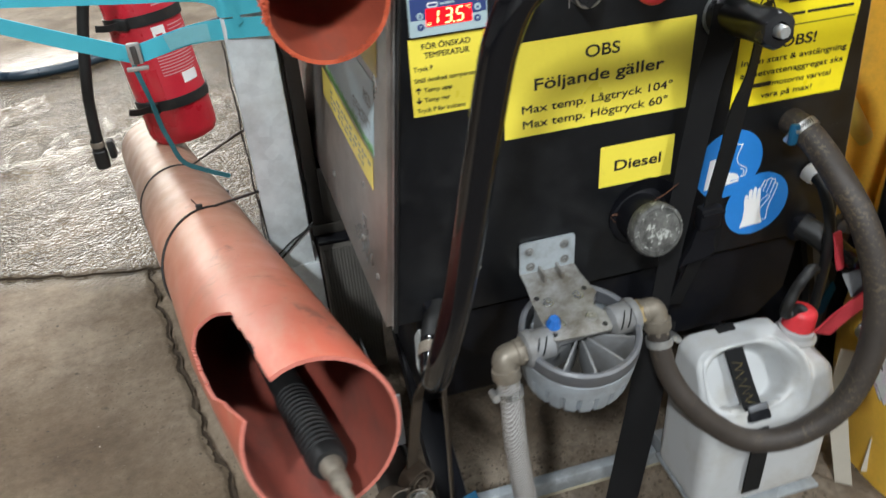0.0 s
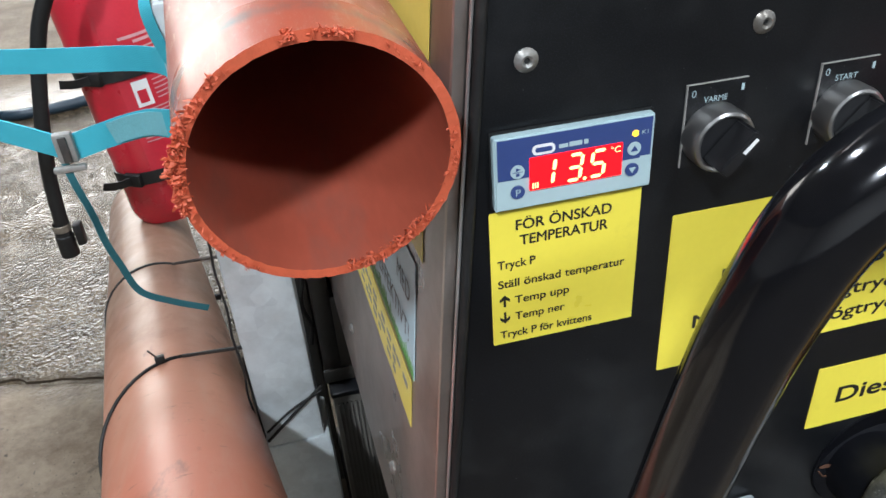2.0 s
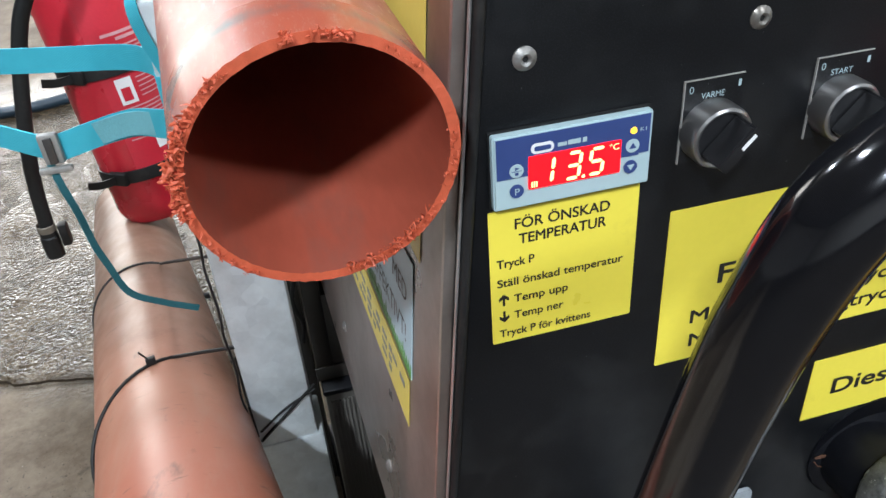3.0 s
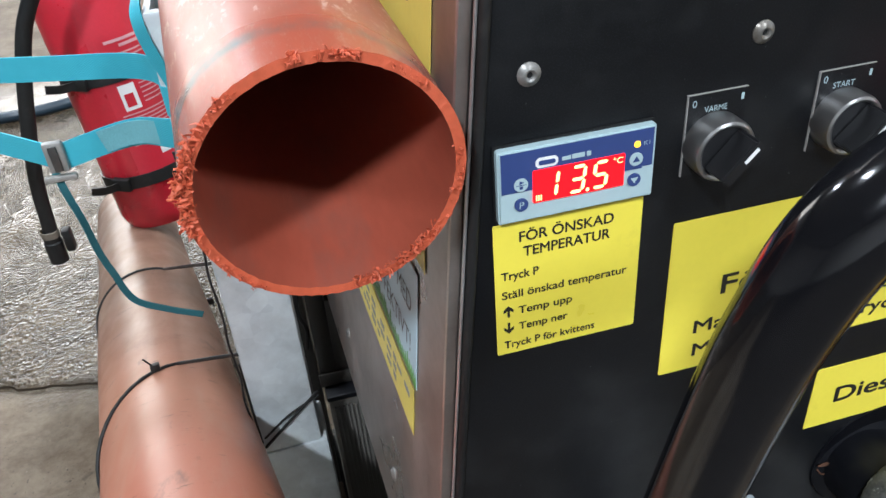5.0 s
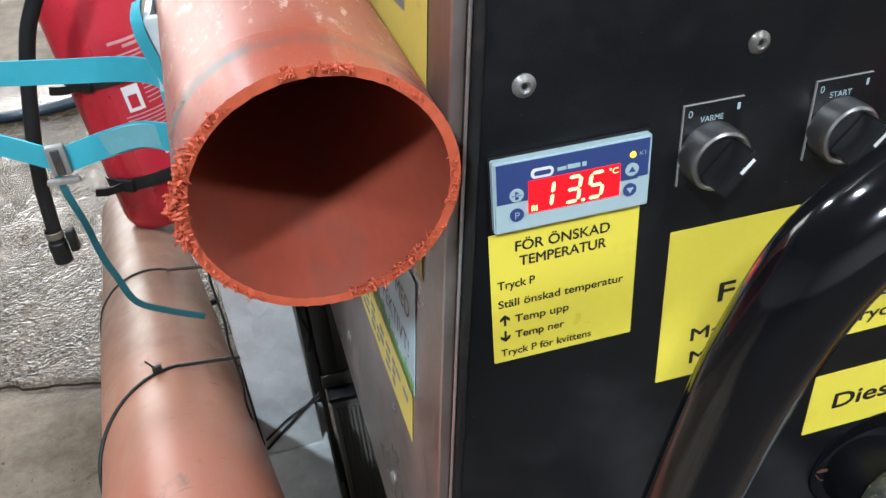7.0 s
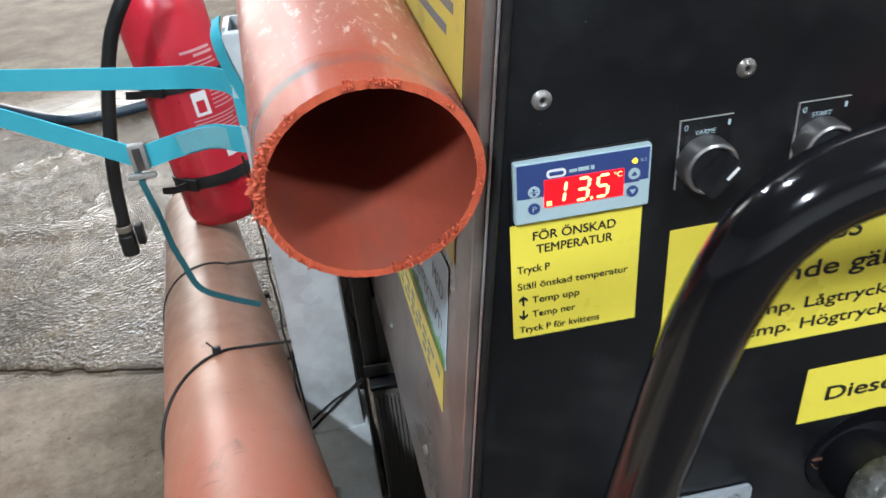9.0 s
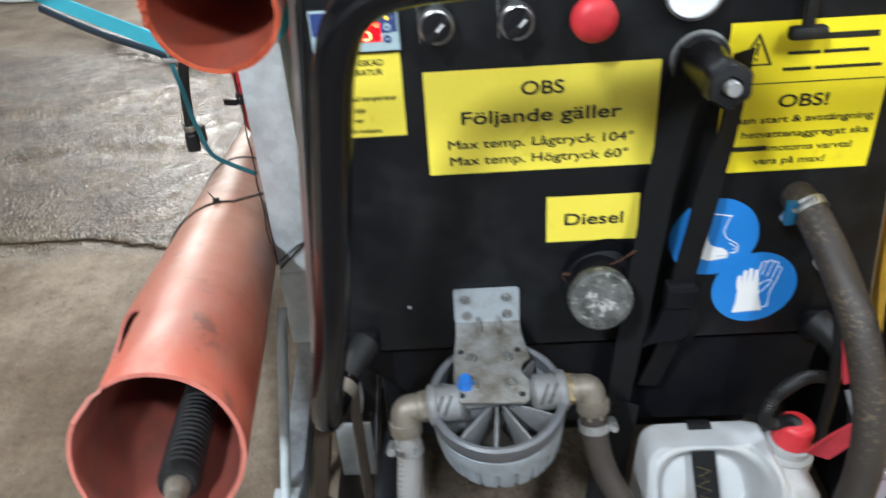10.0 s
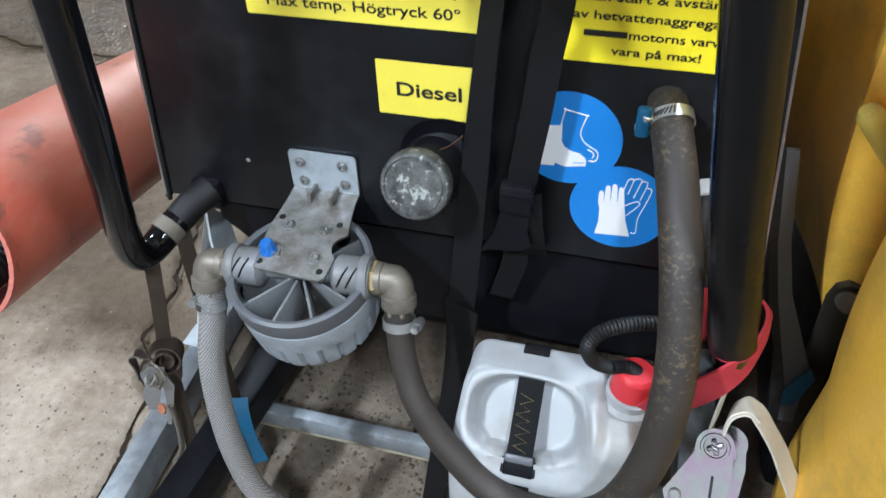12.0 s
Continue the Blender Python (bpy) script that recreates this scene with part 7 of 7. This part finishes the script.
part("webbing", ribbon([(0.024, -0.080, 0.452), (0.014, -0.070, 0.425), (0.009, -0.067, 0.405), (0.002, -0.068, 0.36), (-0.006, -0.070, 0.31), (-0.010, -0.073, 0.27), (-0.010, -0.076, 0.23), (-0.014, -0.078, 0.16), (-0.020, -0.078, 0.08)], 0.016, [(0.85, 0.5, 0)] * 6 + [(0.6, 0.8, 0)] * 3, 0.0022), M["brownweb"], ld)
roll = []
for k in range(30):                      # the loose end, rolled up
    a, rr = 0.45 * k, 0.0235 - 0.0006 * k
    roll.append(Vector((-0.004, -0.078, 0.283)) + Vector((-0.80, -0.30, 0)) * rr * math.cos(a) + Vector((0.1, 0.1, 1)) * rr * math.sin(a))
part("strap_roll", ribbon(roll, 0.022, (0.35, -0.93, 0.1), 0.0022, 3), M["brownweb"], ld, "rolled-up strap end")
part("strap_fold", ribbon([(-0.016, -0.094, 0.292), (-0.036, -0.090, 0.288), (-0.052, -0.080, 0.262), (-0.056, -0.078, 0.236)], 0.020, [(0.3, -0.6, 0.7), (0.4, -0.7, 0.5), (0.5, -0.8, 0.2), (0.5, -0.8, 0)], 0.002), M["paleweb"], ld, "pale dusty loop of webbing")
RC, RN = Vector((-0.007, -0.103, 0.276)), Vector((-0.2, -1, 0.45)).normalized()
fr = Matrix.Translation(RC) @ frame_of(RN)
for k in range(4):
    rr = 0.0165 - 0.0034 * k
    wire = [fr @ Vector((rr * math.cos(a), rr * math.sin(a), 0.003 * math.sin(a + k) + 0.0025 * k)) for a in [0.3 * q + 0.9 * k for q in range(18)]]
    part("spring_coil", sweep(bmesh.new(), wire, 0.0011, 8), M["darkmetal2"] if k % 2 else M["castmetal"], ld)
part("ratchet", turned([(0.0, -0.004), (0.0125, -0.004), (0.0140, -0.002), (0.0120, 0.001), (0.0, 0.001)], RC, RN, 14), M["castmetal"], ld, "rusty ratchet wheel")
mL = Matrix.Translation((-0.008, -0.1005, 0.274)) @ Matrix.Rotation(radians(10), 4, "Y") @ Matrix.Rotation(radians(25), 4, "Z") @ Matrix.Rotation(radians(90), 4, "X")
part("ratchet_plate", plate([(-0.014, -0.060), (-0.003, -0.064), (0.005, -0.02), (0.013, 0.000), (0.010, 0.015), (-0.006, 0.017), (-0.016, 0.006), (-0.013, -0.016), (-0.018, -0.035)], 0.0022, mL), M["dullzinc"], ld)
part("ratchet_plate", plate([(0.002, -0.085), (0.006, -0.086), (0.012, -0.045), (0.016, -0.010), (0.010, 0.006), (0.002, 0.004), (0.005, -0.030)], 0.0022, mL @ Matrix.Translation((0.004, 0, 0.006))), M["dullzinc"], ld)
part("ratchet_plate", plate([(-0.004, -0.075), (0.008, -0.078), (0.019, -0.03), (0.021, 0.0), (0.012, 0.014), (-0.004, 0.006)], 0.0022, mL @ Matrix.Translation((0.006, 0, -0.024))), M["brownweb"], ld)
part("release_tab", plate([(-0.005, -0.006), (0.004, -0.007), (0.006, 0.001), (0.001, 0.006), (-0.005, 0.004)], 0.003, Matrix.Translation((-0.004, -0.112, 0.232)) @ frame_of(RN)), M["rusttab"], ld, "orange rusty release tab")
part("hook", tubed([(0.001, -0.105, 0.228), (-0.001, -0.104, 0.20), (-0.006, -0.102, 0.17), (-0.016, -0.10, 0.13), (-0.035, -0.10, 0.096)], 0.0030, 10), M["castmetal"], ld)
solo("blue_ribbon", ribbon([(0.064, -0.062, 0.210), (0.068, -0.072, 0.195), (0.076, -0.082, 0.165), (0.090, -0.090, 0.128)], 0.019, [(1, 0.25, 0.1), (1, 0.3, 0), (1, 0.2, 0.1), (0.9, 0.35, 0.25)], 0.0015), M["bluetape"], (0.076, -0.075, 0.12), "short blue ribbon tied to the frame", "ribbon")

# ---- right side: ratchet, sleeve, yellow hull ----
rd = thing("tie_down", (0.585, -0.12, 0.3), "cream webbing tie-down strap with a bright zinc ratchet", "strap")
RA = Vector((0.583, -0.122, 0.376))
zn = Vector((-0.15, -0.82, 0.55)).normalized()
zu = (Vector((-0.10, 0.10, 1)) - zn * Vector((-0.10, 0.10, 1)).dot(zn)).normalized()
zx = zu.cross(zn)
mR = Matrix(((zx.x, zu.x, zn.x, RA.x), (zx.y, zu.y, zn.y, RA.y), (zx.z, zu.z, zn.z, RA.z), (0, 0, 0, 1))) @ Matrix.Scale(0.72, 4)     # x across, y along the plate, z to the viewer
head_arc = [(0.0225 * math.cos(radians(a)), 0.0225 * math.sin(radians(a))) for a in range(-20, 201, 17)]
long_plate = [(0.013, -0.125), (0.0235, -0.03)] + head_arc + [(-0.020, -0.035), (-0.010, -0.125)]
part("ratchet_plate", plate(long_plate, 0.0025, mR @ Matrix.Translation((0, 0, -0.002))), M["zinc"], rd, "iridescent zinc-plated side plate")
part("ratchet_plate", plate(long_plate, 0.0025, mR @ Matrix.Translation((0.014, -0.003, -0.036))), M["zinc"], rd, "iridescent zinc-plated side plate")
m2 = mR @ Matrix.Translation((0.004, -0.004, -0.009)) @ Matrix.Rotation(radians(-30), 4, "Z")
part("lever_plate", plate([(-0.010, -0.092), (0.006, -0.096), (0.015, -0.085), (0.019, -0.03), (0.021, 0.004), (0.010, 0.020), (-0.010, 0.019), (-0.020, 0.004), (-0.018, -0.04), (-0.017, -0.085)], 0.0025, m2), M["zinc"], rd, "iridescent zinc-plated lever plate")
part("pivot", turned([(0.0, 0.0022), (0.0045, 0.0022), (0.0056, 0.001), (0.0056, 0)], m2 @ Vector((-0.003, -0.080, 0.0025)), zn, 18), M["steel"], rd)
part("slot", plate(rounded(-0.0016, -0.066, 0.0016, -0.036, 0.0015, 3), 0.0006, mR @ Matrix.Translation((0.0015, 0, 0.0002))), M["rubber"], rd)
part("slot", plate(rounded(-0.006, -0.048, 0.004, -0.040, 0.0038, 4), 0.0006, m2 @ Matrix.Translation((-0.006, 0, 0.0022)) @ Matrix.Rotation(radians(18), 4, "Z")), M["rubber"], rd)
part("ratchet_ring", turned([(0.0090, 0.0), (0.0097, 0.0018), (0.0119, 0.0018), (0.0126, 0.0)], mR @ Vector((0, 0, 0.0003)), zn, 32), M["zinc"], rd)
for a in (0.4, 1.9, 3.6, 5.0):
    part("drum_half", boxed((-0.0045, -0.0030, 0), (0.0045, 0.0030, 0.0045), 0.0014, m=mR @ Matrix.Rotation(a, 4, "Z") @ Matrix.Translation((0.0055, 0, 0))), M["zinc"], rd)
part("ratchet_drum", turned([(0.0, 0.0), (0.0083, 0.0), (0.0083, -0.026), (0.0, -0.026)], mR.translation, zn, 24), M["steel"], rd)
part("webbing", ribbon([(0.589, -0.112, 0.392), (0.592, -0.108, 0.408), (0.602, -0.105, 0.4135), (0.615, -0.104, 0.403), (0.630, -0.104, 0.379), (0.644, -0.103, 0.352), (0.657, -0.102, 0.324), (0.668, -0.100, 0.300), (0.676, -0.097, 0.270), (0.690, -0.095, 0.18), (0.700, -0.095, 0.04)], 0.026, [(0.25, 1, -0.3)] * 3 + [(0.3, 1, -0.2)] * 2 + [(0.4, 1, -0.1)] * 2 + [(0.6, 0.8, 0), (0.8, 0.4, 0), (0.8, 0.0, 0), (0.8, -0.4, 0)], 0.002), M["cream"], rd)
part("cross_ribs", ribbon([(0.5885, -0.111, 0.3935), (0.5915, -0.107, 0.4095), (0.602, -0.104, 0.4150), (0.611, -0.103, 0.4085)], 0.0225, (0.25, 1, -0.3), 0.003, 4), M["cream"], rd)
part("webbing", ribbon([(0.577, -0.115, 0.398), (0.579, -0.110, 0.42), (0.583, -0.101, 0.452), (0.586, -0.096, 0.475)], 0.022, [(0.35, 1, 0.1)] * 4, 0.002), M["cream"], rd)
part("webbing", ribbon([(0.581, -0.10, 0.33), (0.588, -0.097, 0.25), (0.610, -0.095, 0.17), (0.655, -0.095, 0.03)], 0.024, (0.7, -0.7, 0), 0.002), M["cream"], rd)

sl = thing("red_sleeve", (0.58, -0.07, 0.36), "red woven sling looped under the handle tube", "sleeve")
part("sleeve", ribbon([(0.588, -0.066, 0.506), (0.5975, -0.084, 0.5055), (0.5965, -0.100, 0.495), (0.585, -0.115, 0.477), (0.570, -0.118, 0.452), (0.556, -0.114, 0.430), (0.541, -0.106, 0.404), (0.527, -0.098, 0.375)], 0.029,
                      [(0.2, 0.7, -0.6), (0.2, 0.7, -0.65), (0.3, 0.6, -0.7), (0.45, 0.4, -0.75), (0.55, 0.2, -0.75), (0.6, 0.1, -0.7), (0.6, 0.1, -0.7), (0.6, 0.1, -0.7)], 0.0026), M["redcloth"], sl)
part("sleeve", ribbon([(0.5515, -0.056, 0.496), (0.5525, -0.062, 0.482), (0.553, -0.068, 0.465), (0.554, -0.074, 0.452)], 0.014, (1, 0.3, 0), 0.0026), M["redcloth"], sl)
part("lining", ribbon([(0.545, -0.098, 0.445), (0.556, -0.104, 0.452), (0.564, -0.107, 0.457), (0.572, -0.106, 0.462)], 0.030, [(0.1, 0.5, 0.9)] * 4, 0.002), M["gray2"], sl, "dark lining")

hull_t = thing("yellow_machine", (0.85, 0.3, FLOOR), "big yellow plastic machine hull standing beside the washer", "machine")


def hull_surface(x_at, y0, y1, z0, z1, nz=40, ny=30, thick=0.25):
    bm = bmesh.new()
    grid = []
    for i in range(nz + 1):
        z = z0 + (z1 - z0) * i / nz
        grid.append([bm.verts.new((x_at(y0 + (y1 - y0) * j / ny, z), y0 + (y1 - y0) * j / ny, z)) for j in range(ny + 1)])
    for i in range(nz):
        for j in range(ny):
            bm.faces.new((grid[i][j], grid[i][j + 1], grid[i + 1][j + 1], grid[i + 1][j]))
    r = bmesh.ops.extrude_face_region(bm, geom=list(bm.faces))
    for v in [g for g in r["geom"] if isinstance(g, bmesh.types.BMVert)]:
        v.co.x = 1.25
    bmesh.ops.recalc_face_normals(bm, faces=bm.faces)
    return bm


part("shell", hull_surface(lambda y, z: 0.668 - 0.16 * min(0.25, max(0, y - 0.12)) - 0.018 * math.cos((z - 0.62) * 6) + 0.02 * math.sin(y * 7) + 0.5 * max(0, 0.50 - z) ** 2, 0.115, 0.85, 0.34, 1.15), M["yellowbody"], hull_t, "yellow moulded shell")
part("fender", hull_surface(lambda y, z: 0.6485 + 0.018 * min(1, max(0, (z - 0.25) / 0.12)) + 2.6 * (y + 0.085) ** 2 + 0.22 * max(0, 0.5 - z) ** 2 + 0.002 * math.sin(z * 23 + y * 9), -0.34, 0.05, FLOOR, 0.90), M["yellowbody"], hull_t, "bulging yellow fender")
# black block added to stand in for the shade below the shell
part("shade_block", boxed((0.70, 0.10, FLOOR), (1.2, 0.85, 0.36), 0.02), M["blackplastic"], hull_t, "black block in place of the shade under the shell")
part("peg", turned([(0.0, 0.050), (0.007, 0.049), (0.0112, 0.044), (0.0125, 0.03), (0.016, -0.06)], (0.696, 0.112, 0.553), (-0.62, -0.22, 0.74), 24), M["oldyellow"], hull_t, "dirty yellow rubber peg")
bx = thing("grey_bracket", (0.69, 0.06, 0.30), "dark bent steel bracket with a roller between the machines", "bracket")
xz = lambda y: Matrix.Translation((0, y, 0)) @ Matrix.Rotation(radians(90), 4, "X")
part("arm", plate([(0.690, 0.137), (0.720, 0.140), (0.716, 0.30), (0.722, 0.385), (0.716, 0.400), (0.704, 0.404), (0.693, 0.398), (0.688, 0.380), (0.690, 0.30)], 0.010, xz(0.094)), M["oldblack"], bx)
part("roller", turned([(0.0, -0.012), (0.010, -0.012), (0.011, 0.0), (0.010, 0.010), (0.0, 0.010)], (0.705, 0.082, 0.386), (0.1, -1, 0.3), 18), M["gray3"], bx)
part("hanger", plate([(0.682, 0.20), (0.698, 0.20), (0.694, 0.29), (0.677, 0.33), (0.652, 0.39), (0.634, 0.46), (0.617, 0.56), (0.606, 0.56), (0.624, 0.45), (0.641, 0.38), (0.661, 0.31), (0.676, 0.26)], 0.004, xz(0.074)), M["gray2"], bx, "bent grey strip")
part("dark_edge", plate([(0.672, 0.20), (0.682, 0.20), (0.676, 0.26), (0.661, 0.31), (0.641, 0.38), (0.624, 0.45), (0.606, 0.56), (0.600, 0.56), (0.616, 0.45), (0.634, 0.37), (0.653, 0.31)], 0.014, xz(0.084)), M["rubber"], bx, "black rubber edging")
part("tape", plate([(0.676, 0.235), (0.690, 0.240), (0.700, 0.285), (0.692, 0.300), (0.682, 0.280), (0.674, 0.262)], 0.002, xz(0.064)), M["bluetape"], bx, "torn blue tape")
